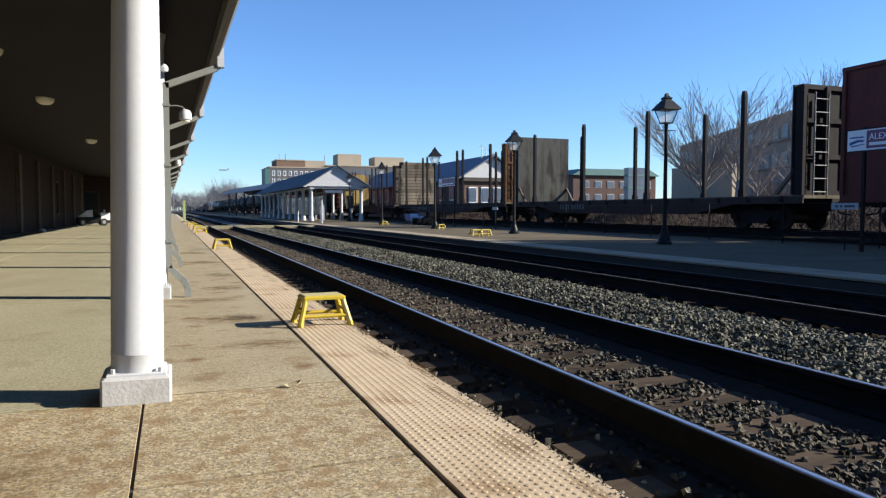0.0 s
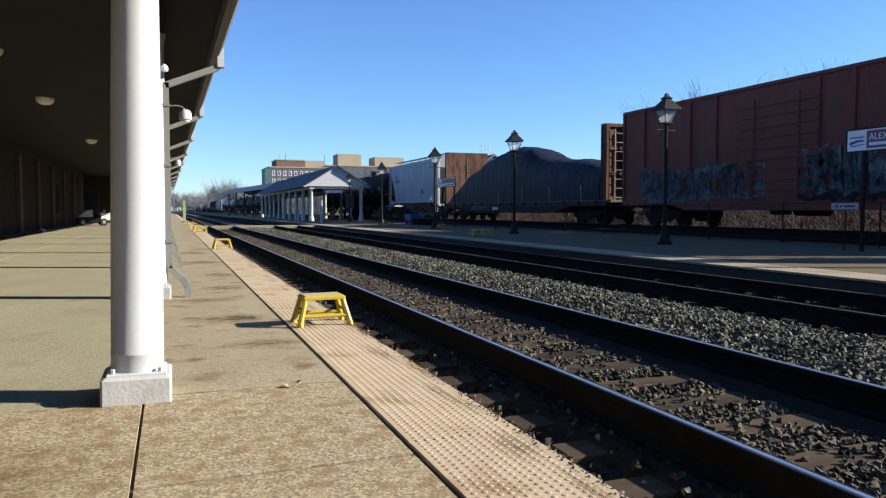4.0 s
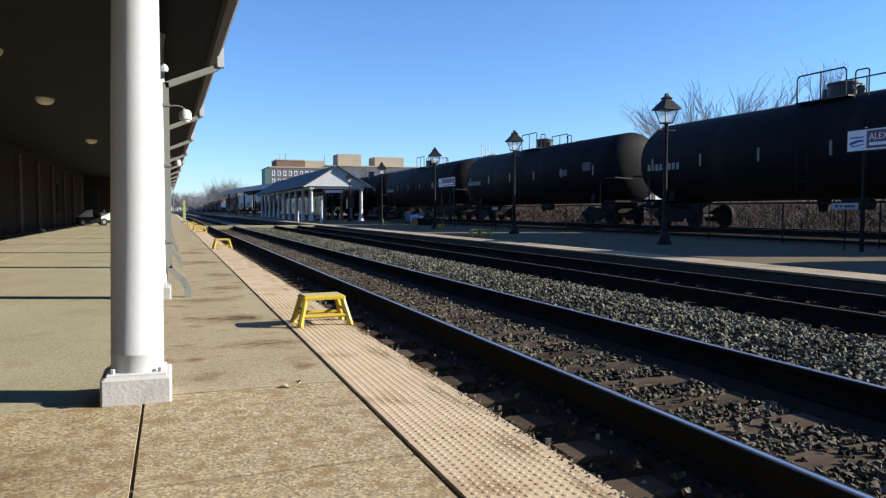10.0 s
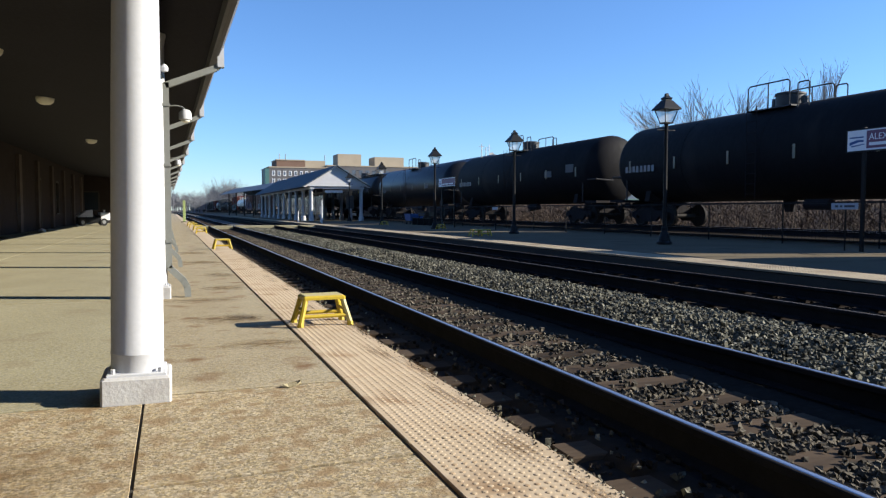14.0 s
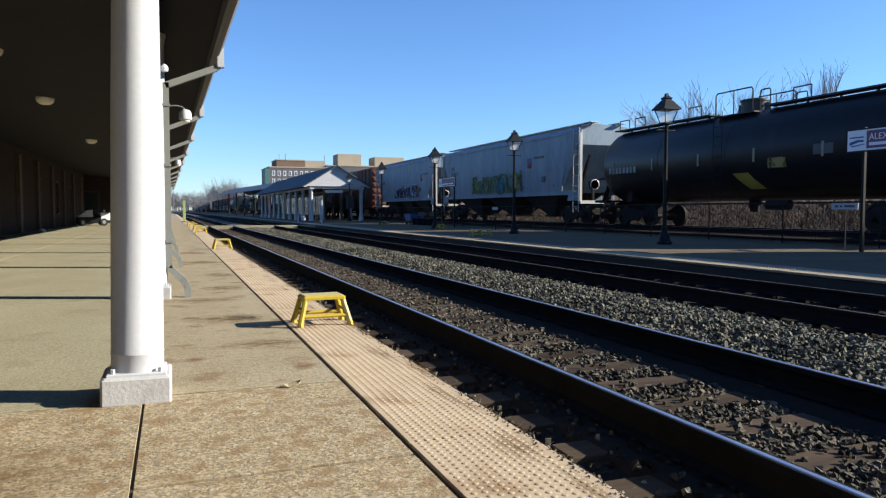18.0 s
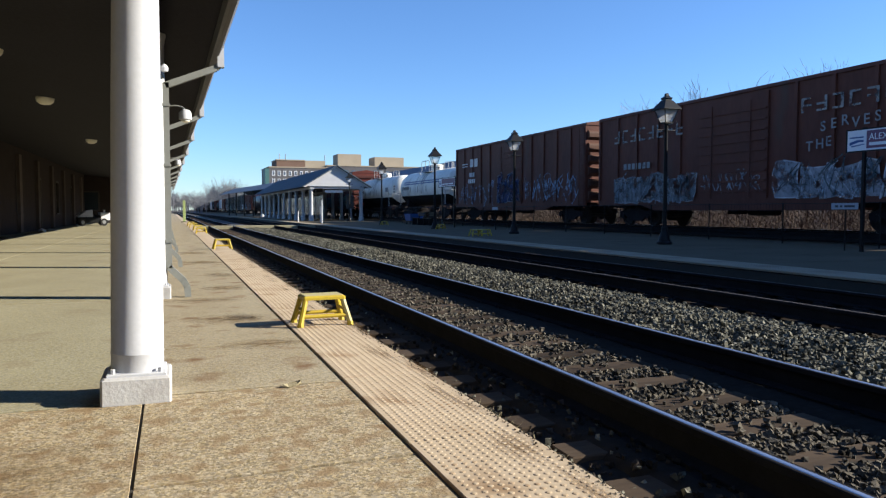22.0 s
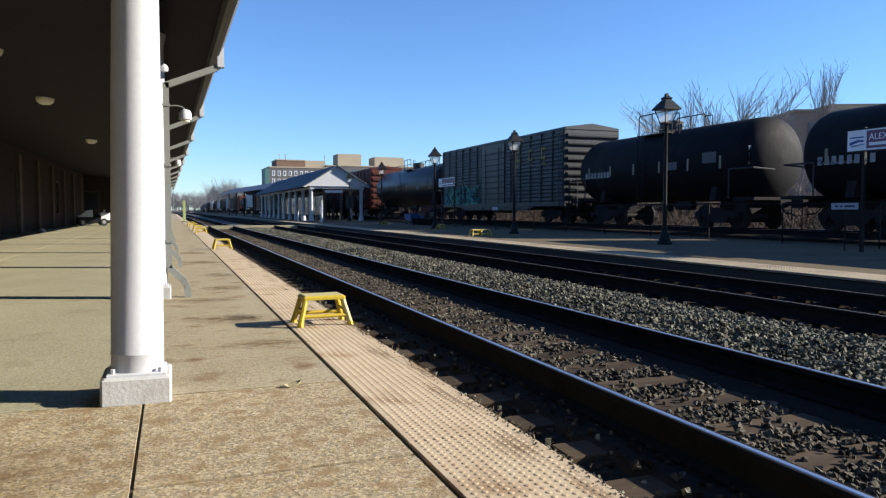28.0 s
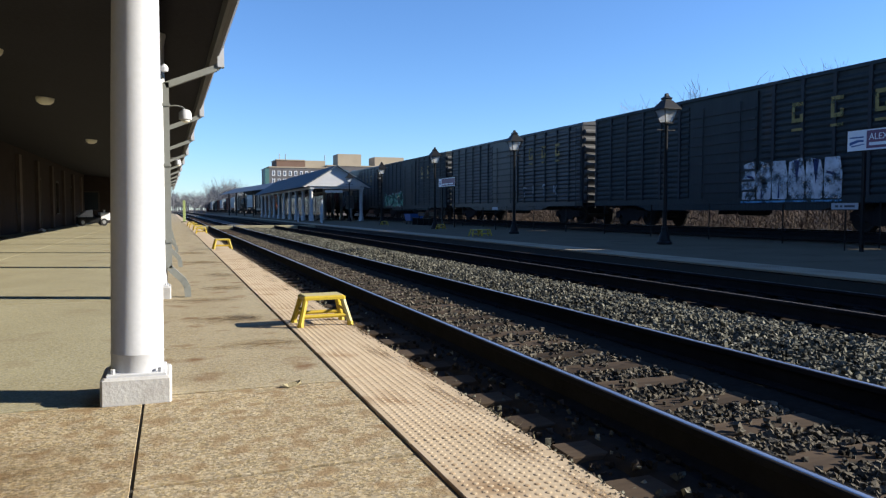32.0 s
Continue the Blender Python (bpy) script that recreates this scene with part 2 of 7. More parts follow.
# Bay slopes: grime, with the deep shadow under the body mixed into the colour.
HOPPER_SHADE_GRIME = paint("hopper_shade_grime", (0.028, 0.027, 0.026), 0.8, rust=(0.05, 0.045, 0.04), rust_at=0.55)
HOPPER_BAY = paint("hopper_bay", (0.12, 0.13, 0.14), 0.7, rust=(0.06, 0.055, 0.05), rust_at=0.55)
GONDOLA_PAINT = paint("gondola_black", (0.045, 0.038, 0.034), 0.6, rust=(0.09, 0.05, 0.032), rust_at=0.52)
FLAT_SILL = paint("flat_car_sill", (0.055, 0.036, 0.030), 0.8, rust=(0.035, 0.026, 0.022), rust_at=0.52)
FRAME_BLACK = paint("underframe", (0.01722, 0.01448, 0.01556), 0.8, rust=(0.02194, 0.01601, 0.01556), rust_at=0.55)
WHEEL_STEEL = paint("wheel_steel", (0.0245, 0.021, 0.0189), 0.7)
GALVANIZED = material("galvanized_rail", (0.42, 0.42, 0.41), (0.33, 0.33, 0.32), 0.5, metal=0.3, bump=0.05)
BLACK_RAIL = material("black_handrail", (0.02, 0.02, 0.022), rough=0.5, bump=0.02)
PLANK_GREY = paint("grey_planks", (0.156, 0.13, 0.1008), 0.85, rust=(0.0845, 0.0715, 0.0585), rust_at=0.5, random_tint=0.2)
PLANK_WEATHERED = paint("weathered_planks", (0.1755, 0.1463, 0.1105), 0.9, rust=(0.0325, 0.0247, 0.0195), rust_at=0.52, dirt_scale=2.4, random_tint=0.35)
PLANK_YELLOW = paint("yellow_planks", (0.3055, 0.2145, 0.078), 0.8, rust=(0.143, 0.0878, 0.0325), rust_at=0.49, dirt_scale=1.8, random_tint=0.1)
PLANK_STEEL = paint("grey_steel_plate", (0.0585, 0.0585, 0.0532), 0.75, rust=(0.0193, 0.0173, 0.0153), rust_at=0.47, dirt_scale=2.0, random_tint=0.12)
PLANK_RUST = paint("rust_brown_planks", (0.13, 0.0683, 0.0455), 0.9, rust=(0.0618, 0.0338, 0.024), rust_at=0.48, random_tint=0.15, dirt_scale=4.0)
ORANGE_FRAME = paint("orange_brown_frame", (0.1014, 0.0507, 0.0195), 0.7)
TARP = material("black_tarpaulin", (0.011, 0.015, 0.027), (0.007, 0.009, 0.016), 0.5, big=1.5, fine=6, bump=0.8, spec=0.15)
MARK_WHITE = material("marking_white", (0.62, 0.62, 0.60), (0.5, 0.5, 0.48), 0.5, bump=0)
MARK_GREY = material("marking_grey", (0.26, 0.26, 0.26), rough=0.5, bump=0)
MARK_WORN = material("marking_worn", (0.13, 0.125, 0.12), (0.07, 0.066, 0.063), 0.6, big=2, bump=0)
MARK_LETTER = material("marking_letter", (0.30, 0.28, 0.26), (0.2, 0.185, 0.17), 0.6, big=2, bump=0)
MARK_FAINT = material("marking_faint", (0.09, 0.09, 0.092), rough=0.6, bump=0)
MARK_DARK = material("marking_dark", (0.05, 0.05, 0.06), rough=0.5, bump=0)
MARK_GOLD = material("marking_gold", (0.24, 0.17, 0.035), (0.19, 0.13, 0.03), 0.5, bump=0)
MARK_YELLOW = material("marking_yellow", (0.32, 0.26, 0.04), (0.26, 0.2, 0.03), 0.5, bump=0)
MARK_BLUE = material("marking_blue", (0.04, 0.09, 0.26), rough=0.5, bump=0)
MARK_RED = material("marking_red", (0.35, 0.06, 0.05), rough=0.5, bump=0)
REFLECTOR = material("reflector_strip", (0.23, 0.20, 0.135), rough=0.4, bump=0)
TANK_GRIME = paint("tank_grime", (0.42, 0.37, 0.31), 0.6, rust=(0.2, 0.155, 0.115), rust_at=0.47)
def stain_paint(name, c, strength):
    """Dirt that fades out towards the rim of its patch, broken up by noise."""
    m = bpy.data.materials.new(name)
    m.use_nodes = True
    t = m.node_tree
    p = t.nodes["Principled BSDF"]
    p.inputs["Base Color"].default_value, p.inputs["Roughness"].default_value = (*c, 1), 0.95
    p.inputs["Specular IOR Level"].default_value = 0.1
    co, g, n = (t.nodes.new("ShaderNode" + k) for k in ("TexCoord", "TexGradient", "TexNoise"))
    g.gradient_type = "SPHERICAL"
    n.inputs["Scale"].default_value, n.inputs["Detail"].default_value = 3.0, 12.0
    t.links.new(co.outputs["Object"], g.inputs["Vector"])
    t.links.new(co.outputs["Object"], n.inputs["Vector"])
    r = t.nodes.new("ShaderNodeMapRange")
    r.inputs["From Min"].default_value, r.inputs["From Max"].default_value = 0.30, 0.78
    t.links.new(n.outputs[0], r.inputs["Value"])
    x = t.nodes.new("ShaderNodeMath")
    x.operation = "MULTIPLY"
    t.links.new(r.outputs[0], x.inputs[0])
    t.links.new(g.outputs["Fac"], x.inputs[1])
    y = t.nodes.new("ShaderNodeMath")
    y.operation, y.use_clamp = "MULTIPLY", True
    y.inputs[1].default_value = strength
    t.links.new(x.outputs[0], y.inputs[0])
    t.links.new(y.outputs[0], p.inputs["Alpha"])
    return m


STAIN = stain_paint("brown_stain", (0.17, 0.098, 0.042), 0.55)
DARK_STAIN = stain_paint("dark_stain", (0.05, 0.034, 0.022), 0.75)
SPRAY = {n: material("spray_" + n, c, tuple(0.6 * v for v in c), 0.6, bump=0.02, big=2.5, fine=8, spec=0.12) for n, c in dict(
    white=(0.62, 0.63, 0.66), pale=(0.36, 0.37, 0.39), blue=(0.05, 0.13, 0.36), navy=(0.03, 0.045, 0.13), teal=(0.085, 0.25, 0.28), green=(0.12, 0.34, 0.22),
    moss=(0.20, 0.24, 0.08), orange=(0.48, 0.16, 0.07), black=(0.02, 0.02, 0.025), sky=(0.16, 0.40, 0.62), dusk=(0.06, 0.075, 0.115), slate=(0.10, 0.125, 0.13), ash=(0.20, 0.22, 0.225), ice=(0.34, 0.46, 0.58)).items()}


def worn(m, lo, hi, scale=2.2, streak=1.0):
    """Patchy paint: noise decides where the coat is left."""
    t = m.node_tree
    p = t.nodes["Principled BSDF"]
    co, mp, n, r = (t.nodes.new("ShaderNode" + k) for k in ("TexCoord", "Mapping", "TexNoise", "MapRange"))
    mp.inputs["Scale"].default_value = (1, 1, streak)
    n.inputs["Scale"].default_value, n.inputs["Detail"].default_value, n.inputs["Roughness"].default_value = scale, 8.0, 0.68
    r.inputs["From Min"].default_value, r.inputs["From Max"].default_value = lo, hi
    t.links.new(co.outputs["Object"], mp.inputs["Vector"])
    t.links.new(mp.outputs[0], n.inputs["Vector"])
    t.links.new(n.outputs[0], r.inputs["Value"])
    t.links.new(r.outputs[0], p.inputs["Alpha"])
    return m


for spray in SPRAY.values():
    worn(spray, 0.40, 0.56)
worn(MARK_WORN, 0.40, 0.55, 4.0)
worn(MARK_LETTER, 0.38, 0.54, 3.5)
worn(MARK_GREY, 0.28, 0.45, 4.0)
worn(MARK_GOLD, 0.30, 0.50, 3.0)


# ---------------------------------------------------------------- shapes
def box(bm, x0, x1, y0, y1, z0, z1):
    v = [bm.verts.new((x, y, z)) for z in (z0, z1) for y in (y0, y1) for x in (x0, x1)]
    for f in ((0, 2, 3, 1), (4, 5, 7, 6), (0, 1, 5, 4), (2, 6, 7, 3), (0, 4, 6, 2), (1, 3, 7, 5)):
        bm.faces.new([v[i] for i in f])


def bevel_box(bm, x0, x1, y0, y1, z0, z1, r):
    """A box with its upright and upper edges chamfered."""
    loops = []
    for z, g in ((z0, 0), (z1 - r, 0), (z1, r)):
        a, b, c, d = x0 + g, x1 - g, y0 + g, y1 - g
        loops.append([bm.verts.new((x, y, z)) for x, y in (
            (a + r, c), (b - r, c), (b, c + r), (b, d - r), (b - r, d), (a + r, d), (a, d - r), (a, c + r))])
    for lo, hi in zip(loops, loops[1:]):
        for i in range(8):
            j = (i + 1) % 8
            bm.faces.new((lo[i], lo[j], hi[j], hi[i]))
    bm.faces.new(loops[-1])
    bm.faces.new(loops[0][::-1])


def tube(bm, p0, p1, r0, r1=None, n=8, caps=True):
    p0, p1 = Vector(p0), Vector(p1)
    r1 = r0 if r1 is None else r1
    d = (p1 - p0).normalized()
    a = d.orthogonal().normalized()
    b = d.cross(a)
    rings = []
    for p, r in ((p0, r0), (p1, r1)):
        rings.append([bm.verts.new(p + r * (math.cos(k * math.tau / n) * a + math.sin(k * math.tau / n) * b)) for k in range(n)])
    for k in range(n):
        j = (k + 1) % n
        bm.faces.new((rings[0][k], rings[0][j], rings[1][j], rings[1][k]))
    if caps:
        bm.faces.new(rings[0][::-1])
        bm.faces.new(rings[1])


def bent(bm, pts, r, n=6):
    for a, b in zip(pts, pts[1:]):
        tube(bm, a, b, r, r, n)


def lathe(bm, profile, n=24, axis="z", at=(0, 0, 0)):
    """Turns (radius, height) pairs round an axis through at."""
    at = Vector(at)
    rings = []
    for r, h in profile:
        ring = []
        for k in range(n):
            c, s = r * math.cos(k * math.tau / n), r * math.sin(k * math.tau / n)
            ring.append(bm.verts.new(at + Vector({"z": (c, s, h), "y": (s, h, c), "x": (h, c, s)}[axis])))
        rings.append(ring)
    for lo, hi in zip(rings, rings[1:]):
        for k in range(n):
            j = (k + 1) % n
            bm.faces.new((lo[k], lo[j], hi[j], hi[k]))
    bm.faces.new(rings[0][::-1])
    bm.faces.new(rings[-1])


def prism(bm, outline, a, b, axis="y"):
    """Extrudes a closed outline; axis y takes (x, z) pairs, x takes (y, z), z takes (x, y)."""
    def at(p, h):
        return {"y": (p[0], h, p[1]), "x": (h, p[0], p[1]), "z": (p[0], p[1], h)}[axis]
    lo, hi = [bm.verts.new(at(p, a)) for p in outline], [bm.verts.new(at(p, b)) for p in outline]
    bm.faces.new(lo)
    bm.faces.new(hi[::-1])
    for i in range(len(outline)):
        j = (i + 1) % len(outline)
        bm.faces.new((lo[j], lo[i], hi[i], hi[j]))


def loft(bm, sections):
    """Skins closed loops of equal length and caps the ends."""
    rings = [[bm.verts.new(p) for p in s] for s in sections]
    n = len(rings[0])
    for lo, hi in zip(rings, rings[1:]):
        for k in range(n):
            j = (k + 1) % n
            bm.faces.new((lo[k], lo[j], hi[j], hi[k]))
    bm.faces.new(rings[0][::-1])
    bm.faces.new(rings[-1])


MESHES = {}


def finish(name, bm, mat, smooth=False):
    bmesh.ops.recalc_face_normals(bm, faces=bm.faces)
    me = bpy.data.meshes.new(name)
    bm.to_mesh(me)
    bm.free()
    me.materials.append(mat)
    if smooth:
        me.polygons.foreach_set("use_smooth", [True] * len(me.polygons))
        me.set_sharp_from_angle(angle=radians(38))
    return me


def thing(name, at, label, category, group="", kind=""):
    ob = new(name)
    ob.location = at
    ob.empty_display_size = 0.2
    return tagged(ob, label, category, group, kind)


def part(name, bm, mat, parent=None, label="", smooth=False):
    """One mesh object from a bmesh, in its parent's space."""
    ob = new(name, finish(name, bm, mat, smooth))
    if parent:
        ob.parent = parent
    return tagged(ob, label)


def shaped(name, mat, parent, build, *a, label="", smooth=False, **k):
    bm = bmesh.new()
    build(bm, *a, **k)
    return part(name, bm, mat, parent, label, smooth)


def shared(name, key, mat, parent, at, build, *a, rot=0.0, label="", smooth=False):
    """A part whose mesh is shared by all parts of the same key."""
    if key not in MESHES:
        bm = bmesh.new()
        build(bm, *a)
        MESHES[key] = finish(name, bm, mat, smooth)
    ob = new(name, MESHES[key])
    ob.parent = parent
    ob.location = at
    if rot:
        ob.rotation_euler = (0, 0, rot)
    return tagged(ob, label)


def lettering(name, text, size, mat, parent, m, label=""):
    cu = bpy.data.curves.new(name, "FONT")
    cu.body, cu.size, cu.extrude = text, size, 0.002
    tmp = bpy.data.objects.new(name, cu)
    me = bpy.data.meshes.new_from_object(tmp)
    bpy.data.objects.remove(tmp)
    me.transform(m)
    me.materials.append(mat)
    ob = new(name, me)
    ob.parent = parent
    return tagged(ob, label)


# ---------------------------------------------------------------- ground
RAIL_Z, FAR_RAIL_Z, FAR_X = -0.05, 0.32, 19.36
PROFILE = [(-900, -0.5), (-60, -0.5), (-7, -0.5), (1.0, -0.5), (1.2, -0.27), (8.85, -0.27), (9.1, -0.5), (16.4, -0.5), (16.7, -0.05),
           (17.4, 0.13), (21.3, 0.13), (22.4, -0.15), (25.0, 0.05), (27.5, 0.9), (30, 1.5), (40, 1.8), (200, 1.9), (1500, 1.9)]


def ground_sheet():
    bm = bmesh.new()
    ys = [-300, -60, -20] + [-10 + 6 * i for i in range(30)] + [190, 240, 320, 450, 700, 1200, 2500]
    rows = []
    for y in ys:
        rows.append([bm.verts.new((x, y, z + (0.16 * noise.noise((x * 0.3, y * 0.15, 0)) if 22.3 < x < 300 else 0))) for x, z in PROFILE])
    for a, b in zip(rows, rows[1:]):
        for i in range(len(PROFILE) - 1):
            bm.faces.new((a[i], a[i + 1], b[i + 1], b[i]))
    ob = part("ground", bm, GROUND, None, "brown winter ground rising to a scrubby bank behind the tracks", True)
    return tagged(ob, "brown winter ground rising to a scrubby bank behind the tracks", "ground", kind="structure")


ground_sheet()
# The strips starting at 1.95 and 3.42 paint in the rails' cast shadow.
for nm, xa, xb, z, bed in (("ballast_bed", 3.8, 6.1, -0.262, BALLAST_BED), ("ballast_bed", 2.28, 3.42, -0.264, BALLAST_BED), ("ballast_bed", 3.42, 3.8, -0.216, OILY_SHADED_BED), ("ballast_bed", 1.25, 1.97, -0.264, OILY_SHADED_BED), ("ballast_bed", 1.95, 2.28, -0.218, OILY_SHADED_BED), ("ballast_bed", 6.1, 8.95, -0.262, OILY_SHADED_BED), ("ballast_bed", 17.0, 21.7, 0.138, OILY_SHADED_BED)):
    bm = bmesh.new()
    ys = [-12 + 1.5 * i for i in range(60)] + [90, 130, 200, 320, 600]
    nx = 10
    grid = [[bm.verts.new((xa + (xb - xa) * i / nx, y, z + 0.012 * noise.noise((i * 1.7, y * 1.3, 2)) - (0.06 * abs(2 * i / nx - 1) ** 4 if z > -0.23 and z < 0 else 0))) for i in range(nx + 1)] for y in ys]
    for a, b in zip(grid, grid[1:]):
        for i in range(nx):
            bm.faces.new((a[i], a[i + 1], b[i + 1], b[i]))
    tagged(part(nm, bm, bed, None, "", True), "bed of grey crushed stone ballast under the rails", "ballast", kind="structure")

# ---------------------------------------------------------------- near platform
EDGE_IN, EDGE_OUT = 0.90, 1.41
platform = tagged(new("platform"), "sunlit tan aggregate concrete platform beside the track", "platform", kind="structure")


def platform_body(bm):
    box(bm, -6.0, EDGE_OUT - 0.02, -8, 230, -0.48, -0.009)


shaped("platform_base", JOINT, platform, platform_body)


def slab(bm, x0, x1, y0, y1, z=0.0, r=0.0018):
    bevel_box(bm, x0 + 0.006, x1 - 0.006, y0 + 0.013, y1 - 0.013, -0.05, z, r)


def slab_row(x0, x1, cuts, mat):
    for a, b in zip(cuts, cuts[1:]):
        shaped("slab", mat, platform, slab, x0, x1, a, b)


FRONT_CUTS = [-8, -3, -1.25, 0.05, 1.35, 2.665, 3.98, 5.3, 8.45, 12.95, 17.45, 21.95, 26.45, 30.95, 35.5, 40, 49, 58, 80, 120, 230]
BACK_CUTS = [-8, -3, -0.6, 3.9, 8.45, 12.95, 17.45, 21.95, 26.45, 30.95, 35.5, 40, 49, 58, 80, 120, 230]
slab_row(-0.145, EDGE_IN - 0.012, FRONT_CUTS[:7], CONCRETE)
slab_row(-0.145, EDGE_IN - 0.012, FRONT_CUTS[6:], WORN_CONCRETE)
slab_row(-3.1, -0.145, BACK_CUTS[:4], CONCRETE)
slab_row(-3.1, -0.145, BACK_CUTS[3:], SMOOTH_CONCRETE)
slab_row(-6.0, -3.1, BACK_CUTS, SMOOTH_CONCRETE)

tactile = tagged(new("tactile_strip"), "cream tactile warning strip with raised domes along the platform edge", "tactile paving", kind="structure")
TILE = 1.22
for k in range(-7, 150):
    y0 = 0.35 + TILE * k
    shared("tile", "tactile_tile", TACTILE, tactile, (0, y0, 0), bevel_box, EDGE_IN, EDGE_OUT, 0.003, TILE - 0.003, -0.008, 0.006, 0.004)


def domes(bm_name, x0, x1, y0, y1, pitch, parent, mat, sides=8):
    verts, faces = [], []
    y, row = y0, 0
    while y < y1:
        for i in range(int((x1 - x0) / pitch)):
            x = x0 + pitch * (i + 0.5)
            b = len(verts)
            for r, z in ((0.0125, 0.0055), (0.0098, 0.0080), (0.0055, 0.0090)):
                verts += [(x + r * math.cos(k * math.tau / sides), y + r * math.sin(k * math.tau / sides), z) for k in range(sides)]
            for ring in (0, sides):
                faces += [(b + ring + k, b + ring + (k + 1) % sides, b + ring + sides + (k + 1) % sides, b + ring + sides + k) for k in range(sides)]
            faces.append(tuple(b + 2 * sides + k for k in range(sides)))
        y += pitch
        row += 1
    me = bpy.data.meshes.new(bm_name)
    me.from_pydata(verts, [], faces)
    me.materials.append(mat)
    ob = new(bm_name, me)
    ob.parent = parent
    return tagged(ob, kind="stuff")


domes("raised_domes", EDGE_IN + 0.02, EDGE_OUT - 0.01, -3.4, 17, 0.040, tactile, TACTILE, 7)

for x, y, a, b, turn, m in ((0.59, 6.66, 0.17, 0.26, 0.2, DARK_STAIN), (0.46, 6.62, 0.42, 0.34, 0.1, STAIN), (0.60, 9.3, 0.32, 0.42, 0.0, STAIN), (0.66, 11.2, 0.26, 0.5, 0.1, STAIN), (0.62, 5.3, 0.36, 0.22, 0.1, STAIN),
                            (0.52, 14.0, 0.4, 0.6, 0.0, STAIN), (-1.2, 2.9, 1.2, 0.5, 0.1, STAIN), (0.30, 8.1, 0.5, 0.25, 0.0, STAIN), (0.40, 17.2, 0.5, 0.7, 0.0, STAIN)):
    st = shared("stain", ("stain", m.name), m, platform, (x, y, 0.0012), lathe, [(1.0, 0.0), (1.0, 0.0004)], 20, rot=turn)
    st.scale = (a, b, 1)
rng = random.Random(77)
for k in range(26):
    y = 1.5 + k * 0.55 + rng.uniform(-0.2, 0.2)
    st = shared("stain", ("stain", STAIN.name), STAIN, tactile, (EDGE_OUT - rng.uniform(0.0, 0.14), y, 0.0066), lathe, [(1.0, 0.0), (1.0, 0.0004)], 20, rot=rng.uniform(-0.1, 0.1))
    st.scale = (rng.uniform(0.04, 0.10), rng.uniform(0.2, 0.5), 1)
shaped("edge_beam", SMOOTH_CONCRETE, platform, box, EDGE_OUT + 0.003, EDGE_OUT + 0.045, -8, 230, -0.42, -0.03)

# ---------------------------------------------------------------- island platform
island = tagged(new("island_platform"), "concrete island platform between the passenger tracks and the freight line", "platform", kind="structure")
shaped("platform_base", JOINT, island, lambda bm: box(bm, 9.02, 16.45, -25, 120, -0.48, -0.05))
cuts = [-25 + 4.4 * i for i in range(34)]
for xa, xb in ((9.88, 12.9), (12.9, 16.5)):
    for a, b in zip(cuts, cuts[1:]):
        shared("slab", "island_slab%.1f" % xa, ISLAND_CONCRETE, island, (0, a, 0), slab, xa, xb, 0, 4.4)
island_strip = tagged(new("island_tactile_strip"), "cream tactile strip along the island platform edge", "tactile paving", kind="structure")
for k in range(-20, 98):
    shared("tile", "island_tile", ISLAND_TACTILE, island_strip, (0, TILE * k, 0), bevel_box, 9.0, 9.86, 0.003, TILE - 0.003, -0.03, 0.006, 0.004)
domes("raised_domes", 9.02, 9.84, 7, 26, 0.06, island_strip, ISLAND_TACTILE, 5)

# ---------------------------------------------------------------- tracks
RAIL_OUT = [(-0.075, 0), (0.075, 0), (0.075, 0.012), (0.012, 0.03), (0.009, 0.125), (0.036, 0.14), (0.036, 0.168), (0.030, 0.172),
            (-0.030, 0.172), (-0.036, 0.168), (-0.036, 0.14), (-0.009, 0.125), (-0.012, 0.03), (-0.075, 0.012)]


def rail_bar(bm, y0, y1):
    prism(bm, RAIL_OUT, y0, y1)


def tie_block(bm, w):
    bevel_box(bm, -1.3, 1.3, -w / 2, w / 2, -0.17, 0.0, 0.008)


def spike_plate(bm):
    box(bm, -0.19, 0.19, -0.09, 0.09, 0, 0.014)
    for sx in (-0.1, 0.1):
        for sy in (-0.06, 0.05):
            box(bm, sx - 0.014, sx + 0.014, sy - 0.014, sy + 0.014, 0.014, 0.04)


def track(name, x, z, y0, y1, near, label, wood=TIE, top=RAIL_TOP):
    """Two rails on ties; z is the rail's top. The ties up to near are separate parts, those beyond are joined."""
    tr = thing(name, (x, 0, 0), label, "railway track", kind="structure")
    base = z - 0.172
    for sx in (-0.7525, 0.7525):
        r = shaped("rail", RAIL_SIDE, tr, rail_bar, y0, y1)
        r.location = (sx, 0, base)
        shaped("running_surface", top, r, lambda bm: prism(bm, [(-0.016, 0.1722), (0.016, 0.1722), (0.011, 0.1745), (-0.011, 0.1745)], y0, y1))
    rng = random.Random(name)
    y = -6.0
    while y < near:
        t = shared("tie", ("tie", wood.name, rng.randint(0, 2)), wood, tr, (rng.uniform(-0.06, 0.06), y, base - 0.012), tie_block, rng.uniform(0.2, 0.235), rot=rng.uniform(-0.012, 0.012))
        if y < 16:
            for sx in (-0.7525, 0.7525):
                shared("tie_plate", "tie_plate", RAIL_SIDE, t, (sx - t.location.x, 0, 0.001), spike_plate)
        y += 0.535
    bm = bmesh.new()
    while y < min(y1, 160):
        box(bm, -1.3, 1.3, y - 0.11, y + 0.11, base - 0.17, base - 0.012)
        y += 0.535
    tagged(part("far_ties", bm, wood, tr), kind="stuff")
    return tr


track("track_1", 3.035, RAIL_Z, -12, 600, 48, "polished steel rails on brown wooden ties, passenger track beside the platform")
